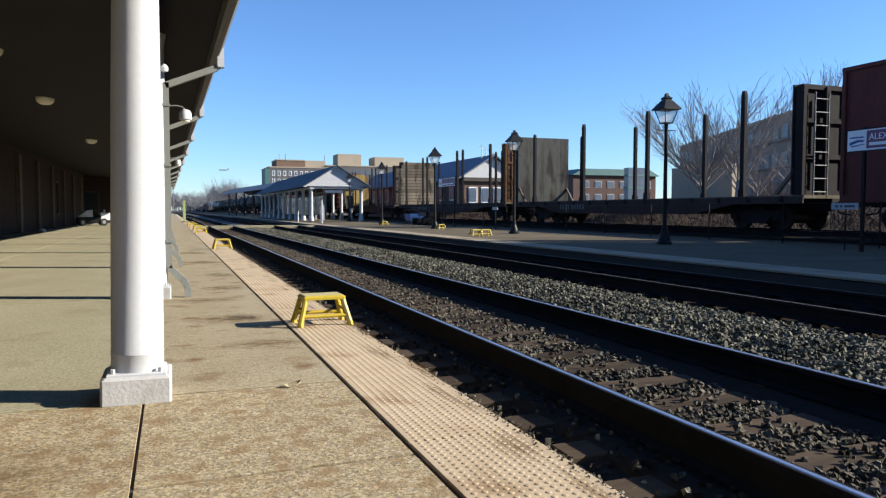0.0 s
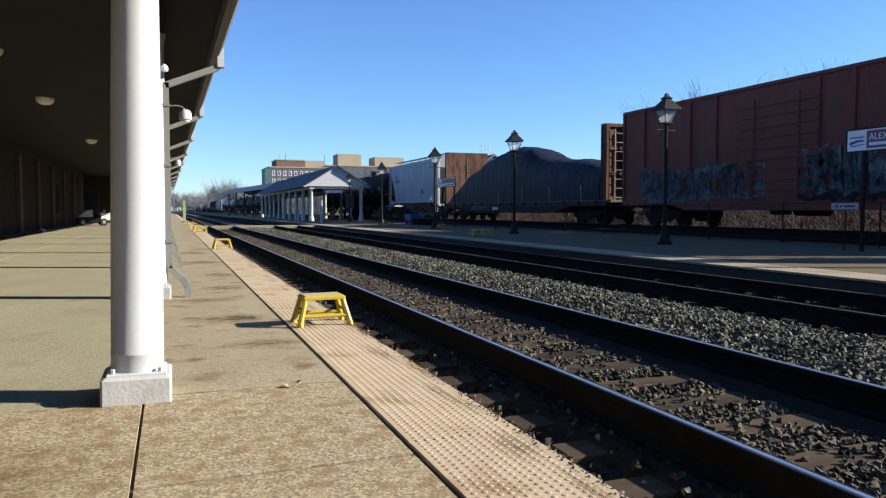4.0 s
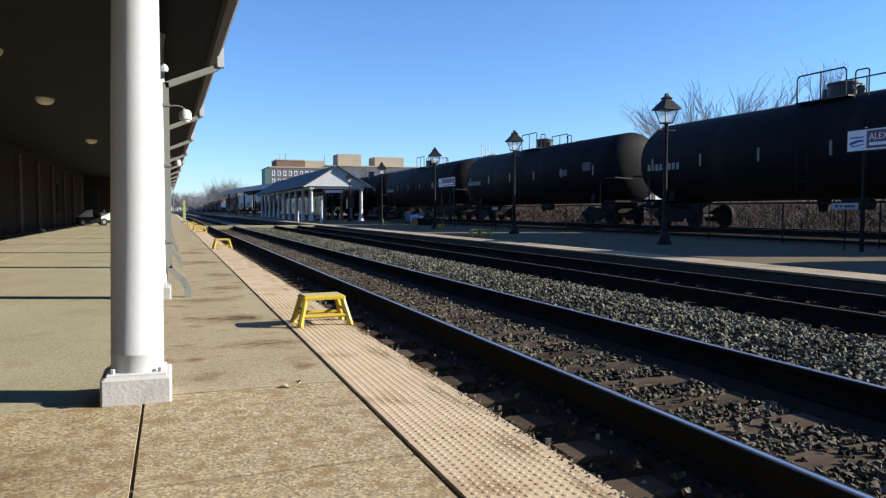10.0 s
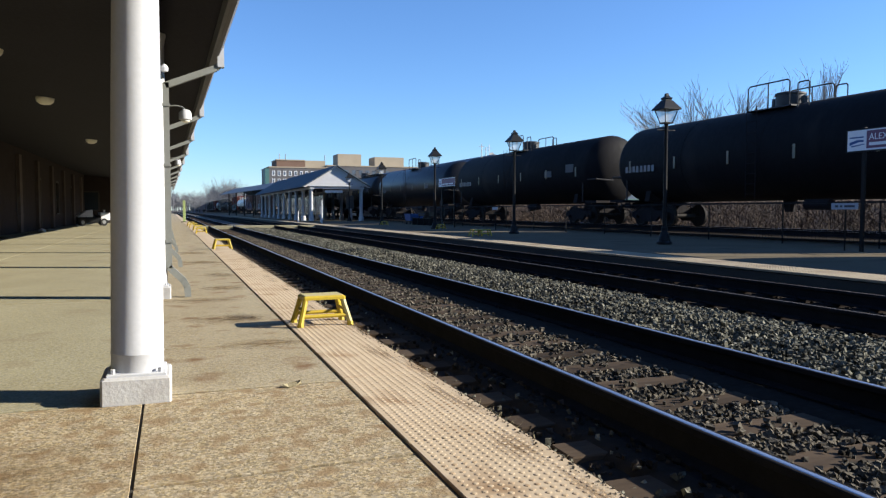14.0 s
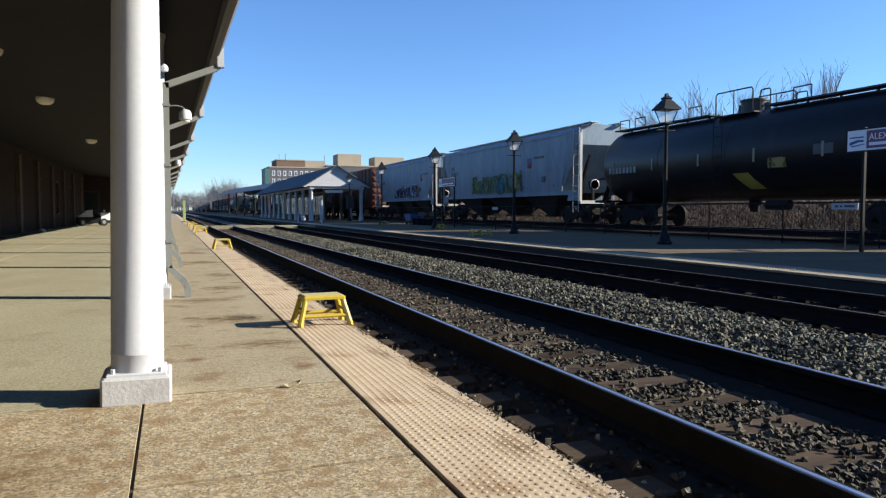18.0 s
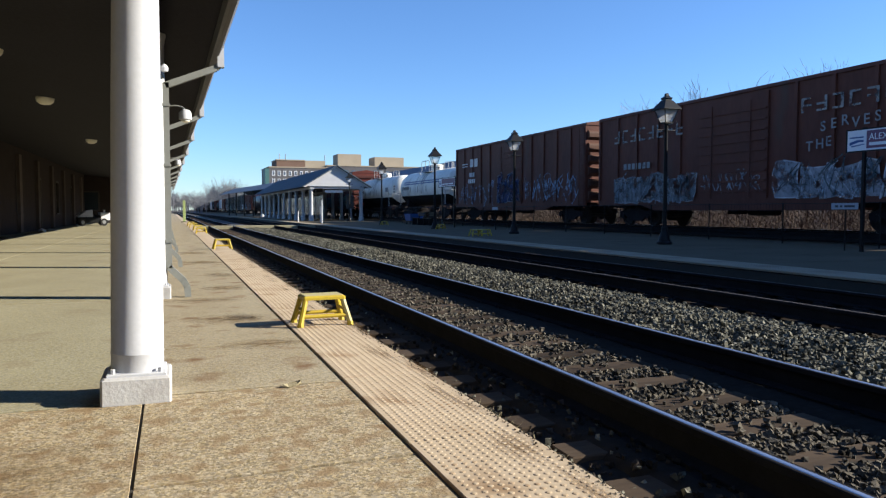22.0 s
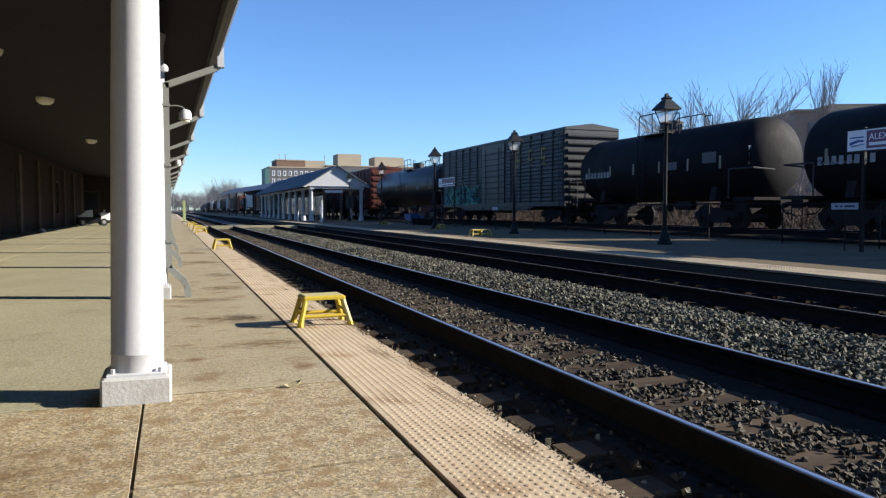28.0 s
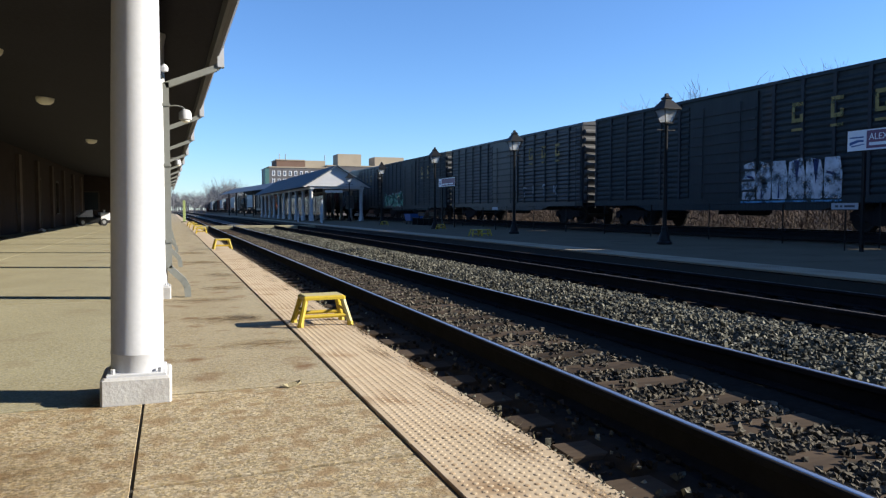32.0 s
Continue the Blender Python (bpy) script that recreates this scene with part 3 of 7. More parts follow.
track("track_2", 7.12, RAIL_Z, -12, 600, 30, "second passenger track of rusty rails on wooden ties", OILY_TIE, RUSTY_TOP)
track("track_3", FAR_X, FAR_RAIL_Z, -60, 900, 6, "raised freight track behind the island platform", OILY_TIE)


def crossing():
    c = thing("track_crossing", (0, 48.3, 0), "pale concrete walkway panels crossing the tracks", "crossing", kind="structure")
    for xa, xb in ((1.45, 2.2), (2.36, 3.7), (3.87, 6.28), (6.45, 7.78), (7.95, 8.95)):
        shaped("panel", SMOOTH_CONCRETE, c, bevel_box, xa, xb, -0.5, 0.5, -0.25, -0.028, 0.01)


crossing()

# ---------------------------------------------------------------- station building and canopy
COLUMN_Y = [4.0 + 4.5 * k for k in range(-2, 13)]
WALL_X = -6.0
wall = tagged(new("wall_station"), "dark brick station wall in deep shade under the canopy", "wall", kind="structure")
OPENINGS = [(-6.0, -4.6, 0.0, 2.5), (6, 7.4, 0.0, 2.5), (15.5, 16.9, 0.0, 2.5), (24.4, 25.6, 0.8, 2.6), (29.3, 30.5, 0, 2.55), (34.4, 35.6, 0.8, 2.6), (39, 40.6, 0, 2.55), (45.5, 46.7, 0.8, 2.6),
            (52, 53.2, 0, 2.5)]


def wall_body(bm):
    y = -8.0
    for a, b, lo, hi in OPENINGS:
        box(bm, WALL_X - 0.4, WALL_X, y, a, 0, 5.5)
        box(bm, WALL_X - 0.4, WALL_X, a, b, hi, 5.5)
        if lo:
            box(bm, WALL_X - 0.4, WALL_X, a, b, 0, lo)
        y = b
    box(bm, WALL_X - 0.4, WALL_X, y, 60, 0, 5.5)
    box(bm, WALL_X - 9, WALL_X - 0.4, -8, -7.6, 0, 5.5)
    box(bm, WALL_X - 9, WALL_X - 0.4, 59.6, 60, 0, 5.5)
    box(bm, WALL_X - 9.4, WALL_X - 9, -8, 60, 0, 5.5)


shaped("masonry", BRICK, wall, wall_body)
for k, (a, b, lo, hi) in enumerate(OPENINGS):
    kind = "door" if lo == 0 else "window"
    o = thing("%s_%d" % (kind, k + 1), (WALL_X, a, 0), "dark-framed station %s in the brick wall" % kind, kind, kind="structure")
    w = b - a

    def frame_shape(bm):
        box(bm, -0.12, 0.03, 0, 0.09, lo, hi)
        box(bm, -0.12, 0.03, w - 0.09, w, lo, hi)
        box(bm, -0.12, 0.03, 0.09, w - 0.09, hi - 0.09, hi)
        if lo:
            box(bm, -0.12, 0.06, -0.05, w + 0.05, lo - 0.07, lo)
    shaped(kind + "_frame", DARK_WOOD, o, frame_shape)
    shaped("pane", GLASS, o, box, -0.09, -0.06, 0.09, w - 0.09, max(lo, 0.02) + (0 if lo else 0.9), hi - 0.09)
    if not lo:
        shaped("door_panel", DARK_WOOD, o, box, -0.10, -0.05, 0.09, w - 0.09, 0.02, 0.9)
        shaped("door_handle", STEEL, o, lambda bm: tube(bm, (-0.02, 0.2, 0.95), (-0.02, 0.2, 1.15), 0.012))
for y in [-1.2 + 4.5 * k for k in range(14)]:
    shared("pilaster", "pilaster", PILASTER, wall, (WALL_X, y, 0), box, 0, 0.14, -0.28, 0.28, 0, 3.3)

def soffit_shape(bm):
    prism(bm, [(-6.0, 3.62), (-0.17, 3.05), (0.44, 2.80), (0.44, 2.90), (-0.17, 3.14), (-6.0, 3.71)], -8, 61)
    box(bm, -0.25, -0.09, -8, 61, 2.87, 3.08)


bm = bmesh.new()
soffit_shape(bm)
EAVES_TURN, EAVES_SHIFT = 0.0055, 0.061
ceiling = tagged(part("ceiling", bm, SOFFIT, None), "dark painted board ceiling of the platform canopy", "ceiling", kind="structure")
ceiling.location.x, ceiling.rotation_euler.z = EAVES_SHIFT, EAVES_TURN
roof = tagged(new("canopy_roof"), "low platform canopy roof with a grey fascia and gutter", "roof", kind="structure")
roof.location.x, roof.rotation_euler.z = EAVES_SHIFT, EAVES_TURN
shaped("roof_deck", ROOF_SHINGLE, roof, lambda bm: prism(bm, [(-6.4, 3.95), (0.50, 2.98), (0.50, 2.925), (-0.17, 3.15), (-6.4, 3.76)], -8, 61))
shaped("fascia", FASCIA, roof, lambda bm: box(bm, 0.442, 0.475, -8, 61, 2.655, 2.92))
shaped("gutter", FASCIA, roof, lambda bm: prism(bm, [(0.478, 2.66), (0.515, 2.66), (0.565, 2.76), (0.565, 2.80), (0.555, 2.80), (0.545, 2.77), (0.505, 2.68), (0.478, 2.68)], -8, 61))
shaped("upper_wall", BRICK, roof, lambda bm: box(bm, -6.4, -6.0, -8, 60, 5.5, 6.2))


def canopy_column(y):
    c = thing("column", (-0.176, y, 0), "white-painted round canopy column on a square white plinth", "column", "canopy columns")
    shared("plinth", "col_plinth", ROUGH_WHITE, c, (0, 0, 0), bevel_box, -0.165, 0.165, -0.165, 0.165, 0.0, 0.135, 0.012, label="rough white-painted square plinth")
    shared("base_plate", "col_plate", WHITE_PAINT, c, (0, 0, 0.135), bevel_box, -0.14, 0.14, -0.14, 0.14, 0, 0.014, 0.004)
    shared("shaft", "col_shaft", WHITE_PAINT, c, (0, 0, 0.149), lathe,
           [(0.1265, 0), (0.1265, 0.085), (0.1278, 0.087), (0.1278, 0.092), (0.1262, 0.095), (0.1225, 0.7), (0.117, 1.4), (0.1105, 1.9), (0.10, 2.6)], 32, smooth=True)
    shared("capital", "col_cap", WHITE_PAINT, c, (0, 0, 2.749), lathe, [(0.10, 0), (0.108, 0.02), (0.108, 0.05), (0.12, 0.08), (0.12, 0.11)], 24, smooth=True)
    c.rotation_euler = (0, 0.0145, 0)
    for sx, sy in ((-1, -1), (1, -1), (-1, 1), (1, 1)):
        shared("bolt", "col_bolt", WHITE_PAINT, c, (0.11 * sx, 0.11 * sy, 0.149), tube, (0, 0, 0), (0, 0, 0.022), 0.012, 0.012, 6)
    if y == COLUMN_Y[2]:
        shaped("sensor", WHITE_PAINT, c, lambda bm: lathe(bm, [(0.003, -0.022), (0.017, -0.018), (0.020, 0.0), (0.012, 0.014), (0.003, 0.02)], 12, at=(0.135, 0.06, 1.70)), label="small white sensor dome")
    return c


def downspout(y):
    d = thing("downspout", (-EAVES_TURN * (y - 8.42), y + 0.05, 0), "grey painted downspout bent from the gutter to the column foot", "downspout", "downspouts")

    def square_pipe(bm, pts, w=0.034):
        for (xa, za), (xb, zb) in zip(pts, pts[1:]):
            u = Vector((xb - xa, zb - za)).normalized() * w
            n = (-u.y, u.x)
            prism(bm, [(xa - n[0], za - n[1]), (xb - n[0], zb - n[1]), (xb + n[0], zb + n[1]), (xa + n[0], za + n[1])], -w, w)
    shaped("outlet", WHITE_PAINT, d, lambda bm: (box(bm, 0.515, 0.585, -0.05, 0.05, 2.54, 2.76), box(bm, 0.51, 0.59, -0.055, 0.055, 2.76, 2.775)), label="pale metal outlet below the gutter")
    shaped("offset", GREY_PAINT, d, square_pipe, [(0.55, 2.58), (0.50, 2.53), (-0.03, 2.31)])
    shaped("pipe", GREY_PAINT, d, square_pipe, [(-0.028, 2.34), (-0.028, 0.33)])
    shaped("shoe", GREY_PAINT, d, square_pipe, [(-0.028, 0.335), (0.115, 0.19), (0.155, 0.12), (0.165, 0.004)], 0.034)
    for z in (0.62, 1.45, 2.1):
        shared("strap", "spout_strap", GREY_PAINT, d, (-0.028, 0, z), box, -0.05, 0.044, -0.044, 0.044, -0.014, 0.014)


def column_light(y):
    l = thing("wall_light", (0, y, 0), "white dome light on a thin curved arm at the column", "lamp", "column lights")
    shaped("arm", GREY_PAINT, l, lambda bm: bent(bm, [(-0.05, 0, 2.15), (0.02, 0, 2.20), (0.10, 0, 2.205), (0.16, 0, 2.19), (0.18, 0, 2.16)], 0.007))
    shaped("shade", WHITE_PAINT, l, lambda bm: lathe(bm, [(0.02, 2.165), (0.05, 2.155), (0.072, 2.12), (0.075, 2.045), (0.068, 2.04), (0.06, 2.10), (0.01, 2.13)], 20, at=(0.185, 0, 0)), smooth=True)
    shaped("lens", LAMP_SHADE, l, lambda bm: lathe(bm, [(0.055, 2.05), (0.05, 2.02), (0.01, 2.005)], 16, at=(0.185, 0, 0)), smooth=True)


for y in COLUMN_Y:
    canopy_column(y)
    if y > 5:
        downspout(y - 0.08)
column_light(9.25)
column_light(18.4)


def ceiling_light(y):
    l = thing("ceiling_light", (-2.37, y, 0.05), "unlit cream dome light below the canopy ceiling", "lamp", "ceiling lights")
    shaped("canopy_plate", DARK_WOOD, l, lambda bm: tube(bm, (0, 0, 3.225), (0, 0, 3.29), 0.14, 0.14, 16))
    shaped("bowl", LAMP_SHADE, l, lambda bm: lathe(bm, [(0.17, 3.235), (0.18, 3.2), (0.16, 3.135), (0.10, 3.085), (0.01, 3.07)], 20), smooth=True)


for y in (7.5, 12.0, 16.9, 26.2):
    ceiling_light(y)


# ---------------------------------------------------------------- things on the platforms
def step_stool(x, y, turn=0.0, mat=YELLOW, z=0.006):
    s = thing("step_stool", (x, y, z), "yellow metal step stool standing on the tactile strip", "step stool", "step stools")
    s.rotation_euler = (0, 0, turn)
    shared("top_step", "stool_top", mat, s, (0, 0, 0.215), bevel_box, -0.178, 0.178, -0.125, 0.125, 0, 0.032, 0.012)
    shared("grip_mat", "stool_grip", PALE_YELLOW, s, (0, 0, 0.247), bevel_box, -0.16, 0.16, -0.105, 0.105, 0, 0.004, 0.002)
    for i, (sx, sy) in enumerate(((-1, -1), (1, -1), (-1, 1), (1, 1))):
        leg = shaped("leg", mat if (i != 1 or y > 10) else PALE_YELLOW, s, lambda bm: bent(bm, [(sx * 0.155, sy * 0.1, 0.218), (sx * 0.207, sy * 0.145, 0.022)], 0.023, 8))
        shared("rubber_foot", "stool_foot", mat, leg, (sx * 0.207, sy * 0.147, 0), tube, (0, 0, 0), (0, 0, 0.035), 0.029, 0.024, 8)
    for sy in (-1, 1):
        shaped("crossbar", mat, s, lambda bm: tube(bm, (-0.186, sy * 0.131, 0.082), (0.186, sy * 0.131, 0.082), 0.016))
    for sx in (-1, 1):
        shaped("crossbar", mat, s, lambda bm: tube(bm, (sx * 0.17, -0.12, 0.13), (sx * 0.17, 0.12, 0.13), 0.013))
    return s


for x, y, a in ((1.175, 6.03, 0.03), (1.18, 18.7, 0.05), (1.17, 31.5, -0.1), (1.2, 36.5, 0.1), (1.17, 42.5, 0), (1.15, 47.0, 0.1)):
    step_stool(x, y, a)
for x, y, a, m in ((10.98, 24.74, 0.0, PALE_YELLOW), (10.54, 24.59, 0.1, PALE_YELLOW), (12.75, 34.2, 0.2, YELLOW), (12.9, 45.0, 0.1, YELLOW)):
    s = step_stool(x, y, a, YELLOW)
    if m is PALE_YELLOW:
        s["label"] = "pale yellow step stool near the island platform edge"


def street_lamp(x, y):
    s = thing("street_lamp", (x, y, 0), "black cast-iron platform lamp with a four-sided lantern", "street lamp", "island platform lamps")
    shared("base", "lamp_base", IRON, s, (0, 0, 0), lathe, [(0.22, 0), (0.22, 0.06), (0.17, 0.10), (0.15, 0.22), (0.10, 0.34), (0.085, 0.42), (0.095, 0.46), (0.07, 0.5)], 16, smooth=True)
    shared("pole", "lamp_pole", IRON, s, (0, 0, 0.48), lathe, [(0.065, 0), (0.055, 1.2), (0.045, 2.75), (0.06, 2.8), (0.05, 2.86), (0.075, 2.92)], 12, smooth=True)
    shared("ladder_bar", "lamp_bar", IRON, s, (0, 0, 3.2), tube, (-0.3, 0, 0), (0.3, 0, 0), 0.014)
    lan = shared("lantern", "lamp_cage", IRON, s, (0, 0, 3.38), lantern_cage)
    shared("glass", "lamp_glass", LANTERN_GLASS, lan, (0, 0, 0.045), lantern_glass)
    shared("roof", "lamp_roof", IRON, lan, (0, 0, 0.40), lantern_roof)
    return s


def lantern_cage(bm):
    box(bm, -0.13, 0.13, -0.13, 0.13, 0, 0.035)
    for sx in (-1, 1):
        for sy in (-1, 1):
            tube(bm, (sx * 0.12, sy * 0.12, 0.03), (sx * 0.23, sy * 0.23, 0.40), 0.014, 0.014, 5)
    for a, b in (((-1, -1), (1, -1)), ((1, -1), (1, 1)), ((1, 1), (-1, 1)), ((-1, 1), (-1, -1))):
        tube(bm, (a[0] * 0.23, a[1] * 0.23, 0.395), (b[0] * 0.23, b[1] * 0.23, 0.395), 0.018, 0.018, 5)


def lantern_glass(bm):
    loft(bm, [[(sx * r, sy * r, z) for sx, sy in ((-1, -1), (1, -1), (1, 1), (-1, 1))] for r, z in ((0.112, 0), (0.215, 0.34))])


def lantern_roof(bm):
    loft(bm, [[(sx * r, sy * r, z) for sx, sy in ((-1, -1), (1, -1), (1, 1), (-1, 1))] for r, z in (
        (0.29, -0.02), (0.29, 0.005), (0.12, 0.235), (0.10, 0.24), (0.10, 0.29), (0.125, 0.295), (0.06, 0.36), (0.045, 0.375), (0.04, 0.43), (0.01, 0.45))])


for x, y in ((13.04, 16.9), (13.2, 26.8), (12.9, 35.5), (13.4, 47.4), (14.6, 62.0)):
    street_lamp(x, y)


def station_sign(x, y, letters):
    s = thing("station_sign", (x, y, 0), "white station name board on two black posts", "sign", "station name boards")
    for dy in (0.33, -1.6):
        shaped("post", IRON, s, lambda bm: box(bm, -0.035, 0.035, dy - 0.035, dy + 0.035, 0, 2.86))
    bd = shaped("board", SIGN_WHITE, s, lambda bm: box(bm, -0.075, -0.04, -1.9, 0.72, 2.33, 2.80))
    shaped("board_frame", IRON, s, lambda bm: [box(bm, -0.08, -0.03, *q) for q in (
        (-1.94, 0.76, 2.80, 2.83), (-1.94, 0.76, 2.30, 2.33), (-1.94, -1.90, 2.33, 2.80), (0.72, 0.76, 2.33, 2.80))])
    shaped("emblem", SIGN_BLUE, bd, lambda bm: (prism(bm, [(0.66, 2.62), (0.30, 2.62), (0.30, 2.65), (0.66, 2.65)], -0.079, -0.075, "x"),
                                                prism(bm, [(0.66, 2.46), (0.40, 2.53), (0.30, 2.52), (0.30, 2.57), (0.45, 2.58), (0.66, 2.53)], -0.079, -0.075, "x"),
                                                prism(bm, [(0.62, 2.42), (0.28, 2.46), (0.28, 2.48), (0.62, 2.45)], -0.079, -0.075, "x")), label="blue swoosh emblem")
    shaped("name_panel", SIGN_PLUM, bd, lambda bm: box(bm, -0.080, -0.0755, -1.86, 0.22, 2.37, 2.77))
    m = Matrix.Translation((-0.082, 0.16, 2.56)) @ Matrix(((0, 0, -1, 0), (-1, 0, 0, 0), (0, 1, 0, 0), (0, 0, 0, 1)))
    if letters:
        lettering("lettering", letters, 0.2, SIGN_WHITE, bd, m)
    shaped("small_text", SIGN_WHITE, bd, lambda bm: [box(bm, -0.083, -0.0805, a, b, 2.43, 2.50) for a, b in ((-0.3, 0.15), (-0.9, -0.36), (-1.6, -1.0))])
    return s


station_sign(14.95, 11.9, "ALEX")
station_sign(14.9, 39.4, "")


def small_sign():
    s = thing("platform_sign", (14.95, 12.68, 0), "small white notice on a slim post beside the fence", "sign")
    shaped("post", IRON, s, lambda bm: box(bm, -0.012, 0.012, -0.012, 0.012, 0, 1.13))
    b = shaped("plate", DIM_WHITE, s, lambda bm: box(bm, -0.045, -0.022, -0.36, 0.36, 0.98, 1.13))
    shaped("text_bar", MARK_DARK, b, lambda bm: [box(bm, -0.049, -0.0455, a, c, 1.03, 1.08) for a, c in ((0.16, 0.26), (0.05, 0.12), (-0.28, 0.0))])


small_sign()
# the notice's twin further along
s2 = thing("platform_sign", (15.0, 32.5, 0), "small white notice on a slim post beside the fence", "sign")
shaped("post", IRON, s2, lambda bm: box(bm, -0.02, 0.02, -0.02, 0.02, 0, 1.1))
shaped("plate", DIM_WHITE, s2, lambda bm: box(bm, -0.045, -0.022, -0.3, 0.3, 0.98, 1.12))


def fence():
    f = thing("fence", (16.75, 0, 0), "black metal fence along the back of the island platform", "fence", kind="structure")
    y = 3.9
    while y < 62:
        shared("post", "fence_post", IRON, f, (0, y, -0.06), box, -0.015, 0.015, -0.015, 0.015, 0, 1.24)
        y += 3.1
    for z in (1.155, 0.12):
        shaped("rail", IRON, f, lambda bm: tube(bm, (0, -2, z), (0, 62, z), 0.010, 0.010, 6))
    bm = bmesh.new()
    y = -1.9
    while y < 62:
        tube(bm, (0, y, 0.12), (0, y, 1.15), 0.0035, 0.0035, 3, False)
        y += 0.12
    tagged(part("wire", bm, IRON, f), kind="stuff")


fence()


def blue_bin():
    b = thing("luggage_cart", (15.6, 47.1, 0), "low blue luggage cart parked on the island platform", "cart")
    shaped("tray", BLUE_PLASTIC, b, lambda bm: loft(bm, [[(sx * a, sy * c, z) for sx, sy in ((-1, -1), (1, -1), (1, 1), (-1, 1))] for a, c, z in ((0.42, 0.55, 0.25), (0.5, 0.68, 0.72), (0.46, 0.64, 0.72), (0.40, 0.5, 0.3))]))
    shaped("handle", IRON, b, lambda bm: bent(bm, [(0.4, 0.6, 0.4), (0.45, 0.85, 1.0), (-0.45, 0.85, 1.0), (-0.4, 0.6, 0.4)], 0.02))
    for sx in (-1, 1):
        for sy in (-1, 1):
            shared("wheel", "cart_wheel", RUBBER, b, (sx * 0.4, sy * 0.42, 0.13), tube, (-0.03, 0, 0), (0.03, 0, 0), 0.13, 0.13, 12)


blue_bin()


def bench(x, y):
    b = thing("bench", (x, y, 0), "pale wooden slatted bench on the island platform", "bench", "island benches")
    for i in range(4):
        shared("seat_slat", "bench_slat", ISLAND_CONCRETE, b, (0, 0, 0.44), box, -0.22 + i * 0.12, -0.12 + i * 0.12, -0.7, 0.7, 0, 0.03)
    for z in (0.6, 0.74):
        shared("back_slat", "bench_back%.1f" % z, ISLAND_CONCRETE, b, (0.27, 0, z), box, 0, 0.03, -0.7, 0.7, 0, 0.1)
    for sy in (-0.55, 0.55):
        shared("leg", "bench_leg", IRON, b, (0, sy, 0), box, -0.2, 0.26, -0.025, 0.025, 0, 0.44)
        shared("leg", "bench_leg_back", IRON, b, (0.26, sy, 0), box, 0, 0.04, -0.025, 0.025, 0, 0.84)


bench(15.3, 43.2)
bench(15.3, 45.4)


def service_tractor():
    v = thing("baggage_tractor", (-4.60, 49.52, 0), "small white baggage tractor parked under the canopy", "vehicle")
    v.scale = (0.82, 0.76, 0.90)
    v.rotation_euler = (0, 0, -1.35)
    shaped("chassis", IRON, v, lambda bm: bevel_box(bm, -0.62, 0.62, -1.1, 1.2, 0.22, 0.60, 0.04))
    shaped("hood", VEHICLE_WHITE, v, lambda bm: loft(bm, [[(-0.55, y, z0), (0.55, y, z0), (0.55 - i, y, z1), (-0.55 + i, y, z1)] for y, z0, z1, i in ((-1.05, 0.60, 0.70, 0.1), (-0.35, 0.60, 1.05, 0.12), (0.05, 0.60, 1.10, 0.12))]))
    shaped("body", VEHICLE_WHITE, v, lambda bm: bevel_box(bm, -0.64, 0.64, 0.6, 1.3, 0.40, 0.92, 0.05))
    shaped("seat", RUBBER, v, lambda bm: bevel_box(bm, -0.4, 0.4, 0.2, 0.6, 0.5, 0.75, 0.04))
    shaped("steering_wheel", IRON, v, lambda bm: lathe(bm, [(0.17, 0), (0.19, 0.015), (0.17, 0.03)], 16, at=(0, 0.1, 1.02)))
    shaped("beacon", VEHICLE_WHITE, v, lambda bm: tube(bm, (0.45, 0.9, 0.85), (0.45, 0.9, 1.1), 0.09, 0.07, 10))
    for sx in (-0.6, 0.6):
        for sy in (-0.7, 0.85):
            w = shared("wheel", "tractor_wheel", RUBBER, v, (sx, sy, 0.26), tube, (-0.09, 0, 0), (0.09, 0, 0), 0.26, 0.26, 16)
            shared("rim", "tractor_rim", STEEL, w, (0, 0, 0), tube, (-0.095, 0, 0), (0.095, 0, 0), 0.13, 0.13, 12)
    bag = thing("white_sack", (-6.0 + 0.7, 36.0, 0), "crumpled white sack on the platform by the wall", "sack")
    shaped("cloth", VEHICLE_WHITE, bag, lambda bm: lathe(bm, [(0.12, 0), (0.17, 0.05), (0.13, 0.11), (0.06, 0.15), (0.02, 0.17)], 9), smooth=True)


service_tractor()


def marker_post():
    p = thing("marker_post", (1.02, 62.0, 0), "lime-coloured marker board on the platform edge", "sign")
    shaped("board", LIME, p, lambda bm: bevel_box(bm, -0.10, 0.10, -0.03, 0.03, 0.05, 1.75, 0.01))
    shaped("foot", IRON, p, lambda bm: bevel_box(bm, -0.25, 0.25, -0.15, 0.15, 0, 0.06, 0.01))


marker_post()
for x, y, h in ((10.6, 54.0, 1.75), (11.2, 57.5, 1.3), (9.9, 60.5, 0.9)):
    p = thing("bollard_post", (x, y, 0), "slim white signal post on the island platform", "post", "signal posts")
    shaped("shaft", WHITE_PAINT, p, lambda bm: tube(bm, (0, 0, 0), (0, 0, h), 0.07, 0.06, 10))
    shaped("cap", IRON, p, lambda bm: tube(bm, (0, 0, h), (0, 0, h + 0.05), 0.08, 0.05, 10))
leafy = thing("fallen_leaf", (0.60, 3.93, 0.001), "curled pale fallen leaf on the concrete", "leaf")
shaped("blade", PALE_LEAF, leafy, lambda bm: loft(bm, [[(x, -w, z), (x, w, z + 0.012), (x, w, z + 0.015), (x, -w, z + 0.003)] for x, w, z in ((-0.05, 0.004, 0.004), (-0.02, 0.022, 0.0), (0.02, 0.02, 0.008), (0.05, 0.003, 0.02))]))


